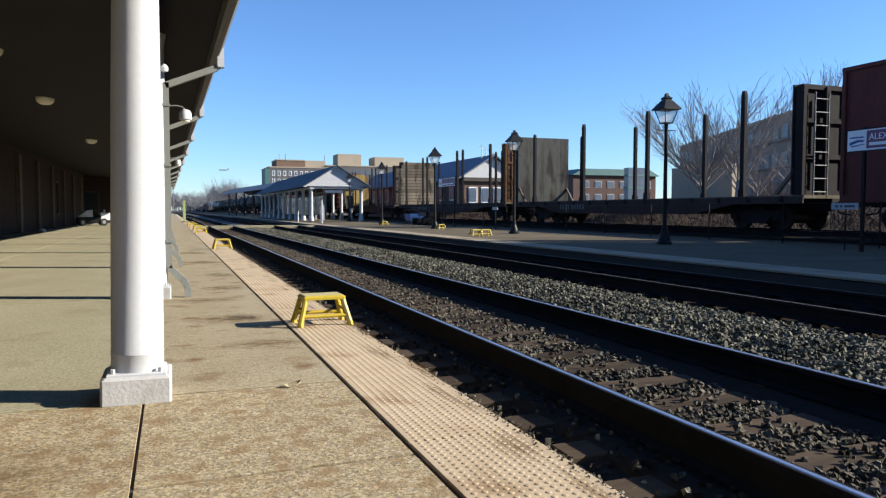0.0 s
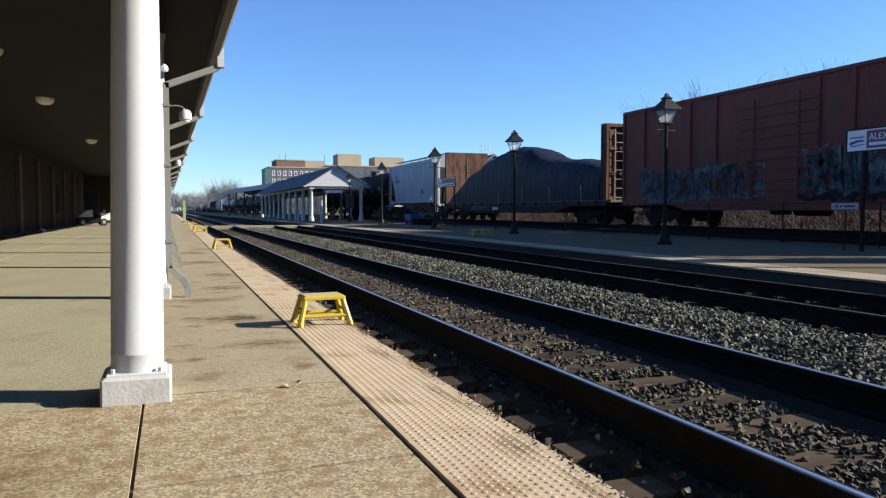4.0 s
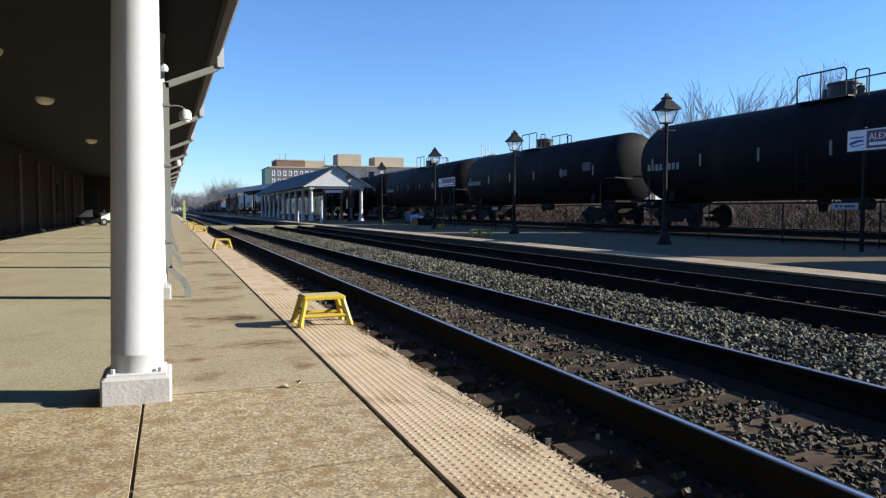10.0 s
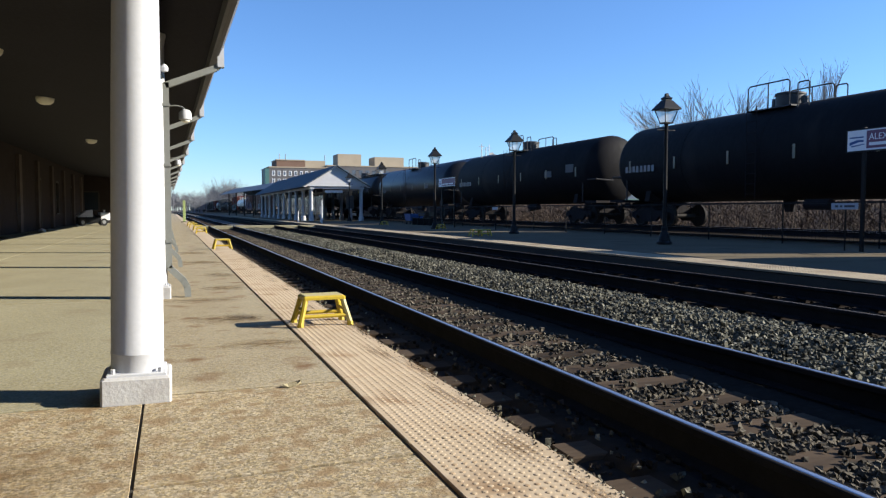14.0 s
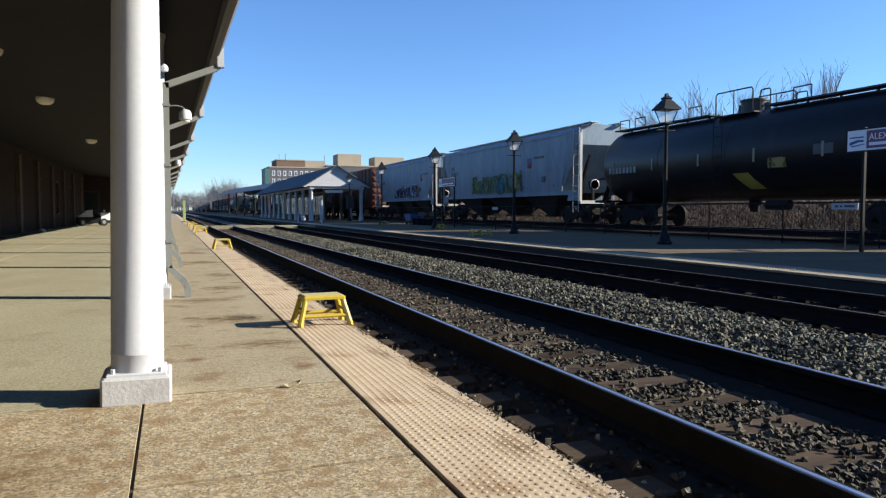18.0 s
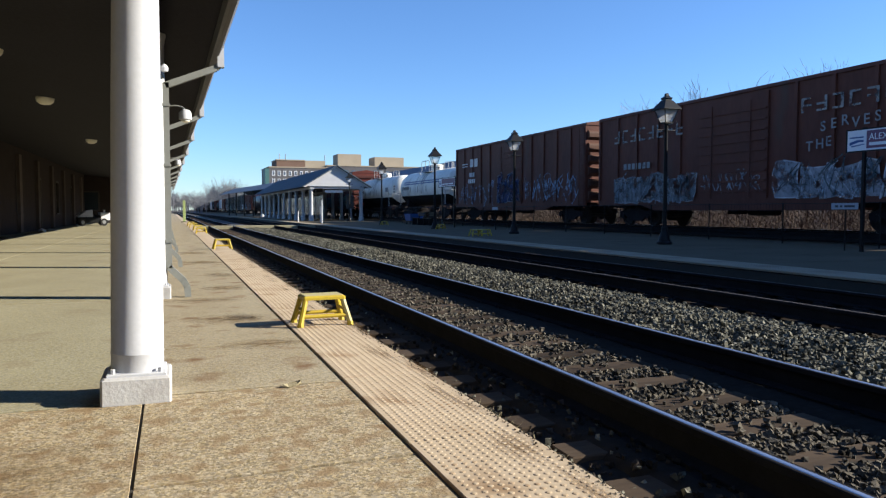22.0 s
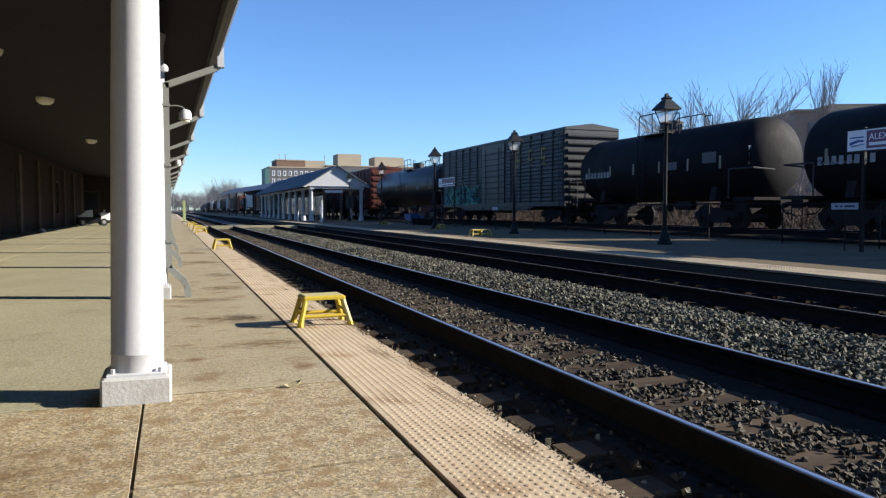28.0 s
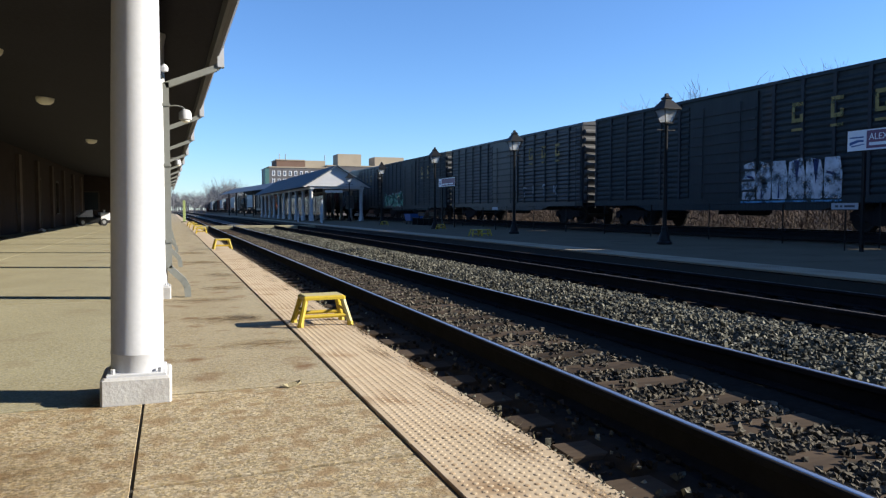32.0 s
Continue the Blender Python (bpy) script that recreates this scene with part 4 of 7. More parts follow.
# ---------------------------------------------------------------- pavilion on the island
def pavilion():
    p = thing("platform_shelter", (0, 64, 0), "white gabled open platform shelter with a slate-blue roof", "shelter")
    L = 38
    for x in (11.75, 16.3):
        for k in range(10):
            col = shared("column", "pav_col", WHITE_PAINT, p, (x, 0.6 + k * 4.1, 0), lathe, [(0.24, 0), (0.24, 0.35), (0.16, 0.4), (0.15, 2.6), (0.19, 2.7), (0.19, 2.85)], 12, smooth=True)
    shaped("beam", WHITE_PAINT, p, lambda bm: (box(bm, 11.55, 11.95, 0.2, L, 2.85, 3.05), box(bm, 16.1, 16.5, 0.2, L, 2.85, 3.05), box(bm, 11.95, 16.1, 0.25, 0.55, 2.9, 3.1)))
    shaped("gable", WHITE_PAINT, p, lambda bm: prism(bm, [(11.2, 3.1), (16.75, 3.1), (13.97, 4.78)], 0.1, 0.22), label="white boarded gable end")
    shaped("gable_trim", WHITE_PAINT, p, lambda bm: (prism(bm, [(10.95, 3.02), (13.97, 4.86), (13.97, 4.70), (11.2, 3.02)], 0.0, 0.1), prism(bm, [(17.0, 3.02), (16.74, 3.02), (13.97, 4.70), (13.97, 4.86)], 0.0, 0.1)))
    for s in (0, 1):
        pts = [(10.85, 3.0), (13.97, 4.90), (13.97, 4.98), (10.85, 3.08)] if not s else [(17.1, 3.0), (17.1, 3.08), (13.97, 4.98), (13.97, 4.90)]
        shaped("roof_slope", ROOF_SHINGLE, p, lambda bm: prism(bm, pts, -0.25, L + 1))
    shaped("soffit", DARK_WOOD, p, lambda bm: box(bm, 11.95, 16.1, 0.6, L, 3.05, 3.09))
    shaped("glazed_screen", GLASS, p, lambda bm: box(bm, 13.9, 13.96, 6, L - 4, 0.5, 2.4))
    for k in range(8):
        shared("screen_post", "pav_post", WHITE_PAINT, p, (13.93, 6 + 4 * k, 0), box, -0.06, 0.06, -0.06, 0.06, 0, 3.05)
    shaped("notice_board", DARK_WOOD, p, lambda bm: box(bm, 15.0, 15.7, 0.9, 1.0, 1.1, 2.3))
    shaped("hanging_sign", SIGN_WHITE, p, lambda bm: box(bm, 13.0, 14.6, 0.6, 0.66, 2.55, 2.78))
    return p


def long_canopy():
    p = thing("long_canopy", (14.9, 110, 0), "long low blue-grey flat canopy roof beyond the shelter", "canopy")
    p.rotation_euler = (0, 0, math.atan2(5.22, 60))
    shaped("roof", CANOPY_METAL, p, lambda bm: prism(bm, [(-1.5, 4.10), (1.5, 5.30), (4.5, 4.10), (4.5, 4.18), (1.5, 5.40), (-1.5, 4.18)], -6, 46))
    for k in range(6):
        for x in (-1.0, 4.0):
            shared("post", "canopy_post", IRON, p, (x, -3 + 8 * k, 0), tube, (0, 0, 0), (0, 0, 4.2), 0.12, 0.11, 8)


pavilion()
long_canopy()


# ---------------------------------------------------------------- distance
def far_window(bm, w, h, axis):
    if axis == "y":
        box(bm, 0, w, -0.06, 0.02, 0, h)
    else:
        box(bm, -0.06, 0.02, 0, w, 0, h)


def windows(house, key, at, along, count, rows, pitch, storey, w, h, mat=FAR_GLASS):
    for j in range(rows):
        for i in range(count):
            x, y, z = at
            p = (x + i * pitch, y, z + j * storey) if along == "x" else (x, y + i * pitch, z + j * storey)
            shared("window", key, mat, house, p, far_window, w, h, "y" if along == "x" else "x")


def hotel():
    h = thing("hotel", (1.6, 300, 0), "distant brick hotel with tan rooftop penthouses", "building")
    shaped("wall", HOTEL_WALL, h, lambda bm: (box(bm, 36, 60, 0, 25, 0, 18.3), box(bm, 60, 140, 3, 28, 0, 19.6)))
    shaped("cornice", TAN_WALL, h, lambda bm: (box(bm, 35.8, 60.1, -0.2, 25, 18.3, 18.75), box(bm, 60.1, 140, 2.8, 28, 19.6, 20.0)))
    shaped("upper_storey", BROWN_WALL, h, lambda bm: box(bm, 39.7, 51.5, 5, 20, 18.75, 21.6))
    shaped("upper_storey", TAN_WALL, h, lambda bm: box(bm, 51.5, 60, 5.2, 20, 18.75, 21.8))
    shaped("upper_cornice", TAN_WALL, h, lambda bm: box(bm, 39.5, 51.45, 4.8, 20, 21.6, 22.0))
    for xa, xb, z1 in ((65.6, 75.8, 25.0), (81.8, 95, 24.1)):
        shaped("penthouse", TAN_WALL, h, lambda bm: box(bm, xa, xb, 6, 16, 20.0, z1))
    shaped("corner_bay", TEAL, h, lambda bm: box(bm, 34.4, 36, -0.3, 6, 0, 17.9))
    windows(h, "hotel_win", (37.2, -0.02, 2.2), "x", 10, 5, 2.25, 3.2, 1.1, 2.0, SIGN_WHITE)
    windows(h, "hotel_pane", (37.4, -0.06, 2.4), "x", 10, 5, 2.25, 3.2, 0.7, 1.6)
    windows(h, "hotel_win_b", (62, 2.98, 3.2), "x", 12, 5, 3.0, 3.2, 1.6, 2.0)
    for x in (41, 43.5, 60):
        shaped("vent_pipe", STEEL, h, lambda bm: tube(bm, (x, 6, 22), (x, 6, 24.4), 0.15, 0.15, 6))


hotel()


def depot():
    """Long brick depot with a white gable end behind the freight line."""
    d = thing("depot", (25.8, 64, 1.0), "long brown depot with blue-grey roof and white gable end", "building")
    shaped("wall", DEPOT_WALL, d, lambda bm: box(bm, 0.3, 6.7, 0.3, 42, -0.4, 3.2))
    shaped("gable", WHITE_PAINT, d, lambda bm: prism(bm, [(0.1, 3.102), (6.9, 3.102), (3.5, 5.1)], 0.1, 0.3))
    shaped("roof_slope", FAR_ROOF, d, lambda bm: prism(bm, [(-0.5, 2.9), (3.5, 5.35), (3.5, 5.2), (-0.5, 2.75)], -0.3, 42.5))
    shaped("roof_slope", FAR_ROOF, d, lambda bm: prism(bm, [(7.5, 2.9), (7.5, 2.75), (3.5, 5.2), (3.5, 5.35)], -0.3, 42.5))
    windows(d, "depot_win", (0.28, 2, 0.9), "y", 12, 1, 3.3, 3, 1.4, 1.7, SIGN_WHITE)
    windows(d, "depot_pane", (0.24, 2.15, 1.05), "y", 12, 1, 3.3, 3, 1.1, 1.4)
    windows(d, "depot_win2", (1.0, 0.28, 0.7), "x", 4, 1, 1.3, 3, 0.9, 1.5, SIGN_WHITE)
    windows(d, "depot_pane2", (1.1, 0.24, 0.8), "x", 4, 1, 1.3, 3, 0.7, 1.3)
    # Dark band under the gable, shaped to stand for the eave's shadow.
    shaped("porch_beam", DARK_WOOD, d, lambda bm: prism(bm, [(0.1, 2.75), (6.9, 2.75), (6.4, 3.1), (0.6, 3.1)], 0.0, 0.26))
    m = thing("antenna_mast", (28.7, 65.5, 5.9), "rooftop antennas and a small dish", "antenna")
    for dx, h in ((0, 1.6), (0.45, 1.3), (0.8, 1.5)):
        shaped("mast", STEEL, m, lambda bm: (tube(bm, (dx, 0, -0.6), (dx, 0, h), 0.035, 0.035, 5), tube(bm, (dx - 0.3, 0, h - 0.3), (dx + 0.3, 0, h - 0.3), 0.022, 0.022, 5)))
    shaped("dish", STEEL, m, lambda bm: lathe(bm, [(0.32, 0), (0.22, 0.1), (0.05, 0.14)], 12, "y", at=(1.1, 0, 0.45)))


depot()


def office():
    o = thing("office_building", (53.5, 51, 1.7), "brown brick office block with rows of windows", "building")
    o.rotation_euler = (0, 0, radians(-23.6))
    shaped("wall", OFFICE_WALL, o, lambda bm: box(bm, 0, 16, 0, 38, 0, 8.25))
    shaped("parapet", TAN_WALL, o, lambda bm: box(bm, -0.15, 16.1, -0.15, 38.1, 8.25, 8.45))
    shaped("penthouse", TAN_WALL, o, lambda bm: box(bm, 5, 10, 4, 10, 8.45, 9.5))
    for j in range(3):
        shaped("sill_band", BROWN_WALL, o, lambda bm: box(bm, -0.08, -0.004, 0.3, 37.7, 0.62 + 2.55 * j, 0.82 + 2.55 * j))
    windows(o, "office_frame", (-0.02, 1, 0.9), "y", 17, 3, 2.16, 2.55, 1.55, 1.3, MARK_GREY)
    windows(o, "office_win", (-0.06, 1.1, 1.0), "y", 17, 3, 2.16, 2.55, 1.35, 1.1, OFFICE_PANE)
    windows(o, "office_winx", (1.2, -0.02, 0.9), "x", 7, 3, 2.1, 2.55, 1.4, 1.2, OFFICE_PANE)
    b = thing("glass_building", (69.9, 100, 1.7), "far teal-edged glass office block", "building")
    shaped("wall", FAR_GLASS, b, lambda bm: box(bm, 0, 3.2, 0, 1.2, 0, 6.2))
    for k in range(3):
        shaped("spandrel", TEAL, b, lambda bm: box(bm, -0.08, 3.3, -0.08, 1.25, 0.8 + 2.0 * k, 1.1 + 2.0 * k))
    t = thing("brick_shop", (76.3, 128, 1.8), "far red brick building with a teal roof band", "building")
    shaped("wall", RED_WALL, t, lambda bm: box(bm, 0, 20, 0, 40, 0, 6.4))
    shaped("roof", TEAL, t, lambda bm: prism(bm, [(-0.6, 6.3), (20.6, 6.3), (18, 7.6), (2, 7.6)], -0.6, 40.6))
    windows(t, "shop_win", (-0.02, 2, 1.0), "y", 9, 2, 4.2, 2.7, 2.0, 1.5, SIGN_WHITE)
    windows(t, "shop_pane", (-0.06, 2.2, 1.15), "y", 9, 2, 4.2, 2.7, 1.6, 1.2)
    windows(t, "shop_front", (2, -0.02, 1.0), "x", 6, 2, 3.0, 2.7, 1.7, 1.5, MARK_GREY)
    windows(t, "shop_front_pane", (2.15, -0.06, 1.15), "x", 6, 2, 3.0, 2.7, 1.4, 1.2)
    g = thing("station_wing", (-13, 60.3, 0), "dark brick wing closing the far end of the platform", "building")
    shaped("wall", BRICK, g, lambda bm: box(bm, 0, 9.4, 0, 8, -0.5, 3.6))
    shaped("roof", FASCIA, g, lambda bm: prism(bm, [(-0.4, 3.6), (9.8, 3.6), (9.2, 4.1), (0.2, 4.1)], -0.4, 8.4))
    for x in (1.2, 4.0, 6.8):
        shared("window_frame", "wing_frame", DARK_WOOD, g, (x, -0.02, 0.9), far_window, 1.2, 1.5, "y")
        shared("window_pane", "wing_pane", GLASS, g, (x + 0.1, -0.06, 1.0), far_window, 1.0, 1.3, "y")
    w = thing("garden_wall", (36, 40, 1.5), "low tan boundary wall behind the bare tree", "wall")
    shaped("panel", TAN_WALL, w, lambda bm: box(bm, 0, 0.4, -0.5, 5.9, 0, 2.65))


office()


def bare_tree(x, y, z, height, spread, seed, label, limbs=6, stem=0.18, wild=1.0):
    """A winter tree: a short trunk, long limbs that fan out, and thin twigs along them."""
    rng = random.Random(seed)
    t = thing("bare_tree", (x, y, z), label, "tree", "bare trees")
    twigs = bmesh.new()

    def shoot(bm, p, d, length, r0, r1, bend, n):
        """A curved tapering shoot; returns its points and directions."""
        pts, q, steps = [], Vector(p), 6
        for k in range(steps):
            d = (d + Vector((rng.uniform(-1, 1), rng.uniform(-1, 1), rng.uniform(-0.5, 0.9))) * bend).normalized()
            w = q + d * length / steps
            tube(bm, q, w, r0 + (r1 - r0) * k / steps, r0 + (r1 - r0) * (k + 1) / steps, n, False)
            q = w
            pts.append((q, d))
        return pts

    base = Vector((0, 0, -0.4))
    stem_pts = shoot_part(t, "trunk", lambda bm: shoot(bm, base, Vector((0.03, 0, 1)), height * stem + 0.4, height * 0.02, height * 0.014, 0.05, 8))
    for i in range(limbs):
        a = math.tau * (i + rng.uniform(-0.3, 0.3)) / limbs
        p = stem_pts[rng.choice((2, 3, 4, 5))][0]
        d = Vector((math.cos(a) * spread, math.sin(a) * spread, rng.uniform(0.75, 1.15))).normalized()
        pts = shoot_part(t, "limb", lambda bm: shoot(bm, p, d, height * rng.uniform(0.55, 0.74), height * 0.0062, height * 0.0016, 0.09, 5))
        for k, (q, dd) in enumerate(pts):
            for j in range(4):
                side = (dd + Vector((rng.uniform(-1, 1), rng.uniform(-1, 1), rng.uniform(-0.3, 0.6))) * 0.62 * wild).normalized()
                sub = shoot(twigs, q, side, height * rng.uniform(0.10, 0.22), height * 0.0017, height * 0.0008, 0.12, 3)
                for q2, d2 in sub[1::2]:
                    side2 = (d2 + Vector((rng.uniform(-1, 1), rng.uniform(-1, 1), rng.uniform(-0.3, 0.6))) * 0.7).normalized()
                    shoot(twigs, q2, side2, height * rng.uniform(0.05, 0.10), height * 0.0011, height * 0.0007, 0.15, 3)
    tagged(part("twig_growth", twigs, BARK, t), kind="stuff")
    return t


def shoot_part(t, name, build):
    bm = bmesh.new()
    pts = build(bm)
    part(name, bm, BARK, t)
    return pts


bare_tree(30.9, 36.5, 1.55, 8.1, 1.05, 5, "wide bare winter tree with pale spreading twigs", 26)
bare_tree(31.9, 34.6, 1.55, 7.9, 0.62, 41, "leaning bare winter tree with long pale shoots", 10)
bare_tree(36.1, 32.3, 1.6, 7.3, 0.06, 11, "slim upright bare tree with budding twigs", 9, 0.25, 0.4)
bare_tree(34.0, 35.2, 1.6, 4.4, 0.8, 23, "small bare tree on the bank", 9)
bare_tree(33.8, 31.8, 1.6, 3.8, 0.8, 31, "small bare tree on the bank", 9)


def bush(x, y, z, size, seed):
    """A leafless bush: a thicket of thin brown stems from one root."""
    rng = random.Random(seed)
    t = thing("bush", (x, y, z), "tangled leafless brown bush on the bank", "bush", "bank bushes")
    stems = bmesh.new()
    for k in range(42):
        a, d = rng.uniform(0, math.tau), rng.uniform(0.1, 1.0)
        p = Vector((0.3 * size * math.cos(a) * d, 0.3 * size * math.sin(a) * d, -0.2))
        v = Vector((math.cos(a) * d * 0.8, math.sin(a) * d * 0.8, 1.0)).normalized()
        r = 0.016 * size
        for j in range(5):
            v = (v + Vector((rng.uniform(-1, 1), rng.uniform(-1, 1), rng.uniform(-0.6, 0.6))) * 0.28).normalized()
            q = p + v * size * rng.uniform(0.14, 0.26)
            tube(stems, p, q, r, r * 0.75, 3, False)
            w = (v + Vector((rng.uniform(-1, 1), rng.uniform(-1, 1), rng.uniform(-0.5, 0.8)))).normalized()
            tube(stems, q, q + w * size * 0.2, r * 0.5, r * 0.25, 3, False)
            p, r = q, r * 0.75
    tagged(part("stem_thicket", stems, BUSH_BARK, t), kind="stuff")


for i, (x, y, s) in enumerate(((34.4, 34.6, 1.7), (33.4, 32.6, 1.4), (34.2, 30.4, 1.8), (33.4, 28.4, 1.5), (34.4, 26.6, 2.0), (34.8, 24.6, 1.7))):
    bush(x, y, 1.55, s, 70 + i)


def airplane():
    """An airliner gliding down to land far behind the station."""
    p = thing("airplane", (189, 2840, 152), "distant pale twin-engine airliner descending with its wheels up", "airplane")
    L = 18.5
    shaped("fuselage", PLANE_SKIN, p, lambda bm: lathe(bm, [(0.1, -L), (1.0, -L + 1.2), (1.75, -L + 3.4), (2.0, -L + 6), (2.0, L - 12), (1.5, L - 6), (0.7, L - 1.5), (0.2, L)], 16, "x"), smooth=True)
    for s in (-1, 1):
        shaped("wing", PLANE_SKIN, p, lambda bm: loft(bm, [[(-3.5, s * 1.6, -0.9), (3.2, s * 1.6, -0.9), (3.0, s * 1.6, -0.3), (-3.2, s * 1.6, -0.3)], [(4.5, s * 17, 0.6), (6.0, s * 17, 0.6), (5.9, s * 17, 0.75), (4.6, s * 17, 0.75)]]))
        shaped("engine", PLANE_SKIN, p, lambda bm: lathe(bm, [(0.8, -4.6), (1.05, -4.2), (1.0, -1.8), (0.5, -0.8)], 12, "x", at=(0, s * 5.6, -1.5)), smooth=True)
        shaped("tailplane", PLANE_SKIN, p, lambda bm: loft(bm, [[(L - 5, s * 0.5, 0.8), (L - 1.4, s * 0.5, 0.8), (L - 1.5, s * 0.5, 1.05), (L - 4.9, s * 0.5, 1.05)], [(L - 2.0, s * 6.3, 1.3), (L - 0.4, s * 6.3, 1.3), (L - 0.4, s * 6.3, 1.4), (L - 2.0, s * 6.3, 1.4)]]))
    shaped("tail_fin", PLANE_SKIN, p, lambda bm: prism(bm, [(L - 7.0, 1.2), (L - 1.2, 1.0), (L + 0.4, 7.4), (L - 2.0, 7.4)], -0.2, 0.2))
    return p


AIRPLANE = airplane()


def hedge():
    """Dark evergreen hedge beyond the end of the station."""
    rng = random.Random(12)
    verts, faces = [], []
    for k in range(9000):
        x, y = rng.uniform(-16, -0.5), 92 + rng.uniform(0, 3)
        z = rng.uniform(0, 3.9 + 0.5 * noise.noise((x * 0.6, 0, 4)))
        p, b = Vector((x, y, z)), len(verts)
        for j in range(3):
            verts.append(p + Vector((rng.uniform(-1, 1), rng.uniform(-1, 1), rng.uniform(-1, 1))) * 0.16)
        faces.append((b, b + 1, b + 2))
    me = bpy.data.meshes.new("hedge")
    me.from_pydata(verts, [], faces)
    me.materials.append(HEDGE)
    tagged(new("hedge", me), "dark evergreen hedge beyond the station", "hedge", kind="stuff")


hedge()


def woods():
    rng = random.Random(3)
    bm = bmesh.new()
    for k in range(560):
        x, y = rng.uniform(-80, 120), rng.uniform(380, 520)
        h = rng.uniform(8, 13.6) * (y / 440)
        if k >= 500:
            x, y, h = rng.uniform(20, 44), rng.uniform(420, 450), rng.uniform(13, 20.5)
        tube(bm, (x, y, -1), (x, y, h * 0.8), 0.24, 0.04, 3, False)
        for j in range(30):
            a, f = rng.uniform(0, math.tau), rng.uniform(0.18, 0.8)
            z, r = f * h * 0.8, rng.uniform(1.2, 4.2) * math.sin(math.pi * (0.25 + 0.65 * f))
            tip = Vector((x + r * math.cos(a), y + r * math.sin(a), min(h, z + rng.uniform(1.5, 0.42 * h))))
            tube(bm, (x, y, z), tip, 0.075, 0.028, 3, False)
            if j % 2:
                tube(bm, Vector((x, y, z)).lerp(tip, 0.5), tip + Vector((rng.uniform(-1.4, 1.4), rng.uniform(-1, 1), rng.uniform(-0.8, 0.6))), 0.045, 0.024, 3, False)
    tagged(part("woods", bm, FAR_BARK, None), "far belt of bare grey winter trees", "trees", kind="stuff")


woods()


def scrub():
    """Dry grass and brush on the bank behind the freight line."""
    rng = random.Random(8)
    verts, faces = [], []
    for k in range(36000):
        y = rng.uniform(8, 78)
        x = rng.uniform(22.6, 29.5)
        z = -0.15 + (x - 22.6) * 0.24
        h = rng.uniform(0.03, 0.20) if rng.random() < 0.95 else rng.uniform(0.2, 0.5)
        a, w = rng.uniform(0, math.pi), rng.uniform(0.010, 0.035)
        dx, dy = math.cos(a) * w, math.sin(a) * w
        lx, ly = rng.uniform(-0.35, 0.35), rng.uniform(-0.5, 0.5)
        b = len(verts)
        verts += [(x - dx, y - dy, z - 0.15), (x + dx, y + dy, z - 0.15), (x + dy + dx * 0.3, y - dx * 0.5, z - 0.15), (x + lx, y + ly, z + h)]
        faces += [(b, b + 1, b + 3), (b + 1, b + 2, b + 3), (b + 2, b, b + 3)]
    me = bpy.data.meshes.new("dry_grass")
    me.from_pydata(verts, [], faces)
    me.materials.append(SCRUB)
    tagged(new("dry_grass", me), "tall tan dry grass on the bank behind the train", "grass", kind="stuff")


scrub()


# ---------------------------------------------------------------- ballast stones
def stones(name, count, spots, lo, hi, seed, mat=BALLAST):
    """Crushed stones: jittered blocks, each one a closed piece of the joined mesh."""
    rng = np.random.default_rng(seed)
    xs, ys, zs = spots(rng, count)
    n = len(xs)
    cube = np.array([(x, y, z) for z in (-1, 1) for y in (-1, 1) for x in (-1, 1)], float)
    v = cube[None] * rng.uniform(0.32, 1.0, (n, 8, 3)) * rng.uniform(lo, hi, (n, 1, 1)) * rng.uniform(0.65, 1.25, (n, 1, 3))
    a, b = rng.uniform(0, math.tau, n), rng.uniform(-0.9, 0.9, n)
    ca, sa, cb, sb = np.cos(a), np.sin(a), np.cos(b), np.sin(b)
    o = np.zeros(n)
    r = np.stack([np.stack([ca * cb, -sa, ca * sb], 1), np.stack([sa * cb, ca, sa * sb], 1), np.stack([-sb, o, cb], 1)], 1)
    v = np.einsum("nij,nkj->nki", r, v) + np.stack([xs, ys, zs], 1)[:, None]
    quad = np.array(((0, 2, 3, 1), (4, 5, 7, 6), (0, 1, 5, 4), (2, 6, 7, 3), (0, 4, 6, 2), (1, 3, 7, 5)))
    f = (quad[None] + 8 * np.arange(n)[:, None, None]).reshape(-1, 4)
    me = bpy.data.meshes.new(name)
    me.from_pydata(v.reshape(-1, 3), [], f.tolist())
    me.materials.append(mat)
    return tagged(new(name, me), "loose grey crushed ballast stones between the rails" if mat is not OILY_SHADED_STONE else "oil- and shade-darkened ballast stones beside the rails", "ballast", kind="stuff")


def between_tracks(rng, n):
    x, y = rng.uniform(3.9, 5.98, n), 2.0 + 46 * rng.uniform(0, 1, n) ** 1.9
    hump = 0.07 * np.exp(-((x - 5.05) / 0.62) ** 2)
    return x, y, -0.248 + hump + rng.uniform(-0.015, 0.045, n)


def in_gauge(rng, n):
    x, y = rng.uniform(2.35, 3.46, n), 1.6 + 34 * rng.uniform(0, 1, n) ** 1.7
    tie = np.abs(((y + 6.0 + 0.2675) % 0.535) - 0.2675)
    keep = (tie > 0.115) | (rng.uniform(0, 1, n) < 0.10)
    x, y, tie = x[keep], y[keep], tie[keep]
    return x, y, np.where(tie > 0.115, -0.252, -0.222) + rng.uniform(-0.01, 0.02, len(x))


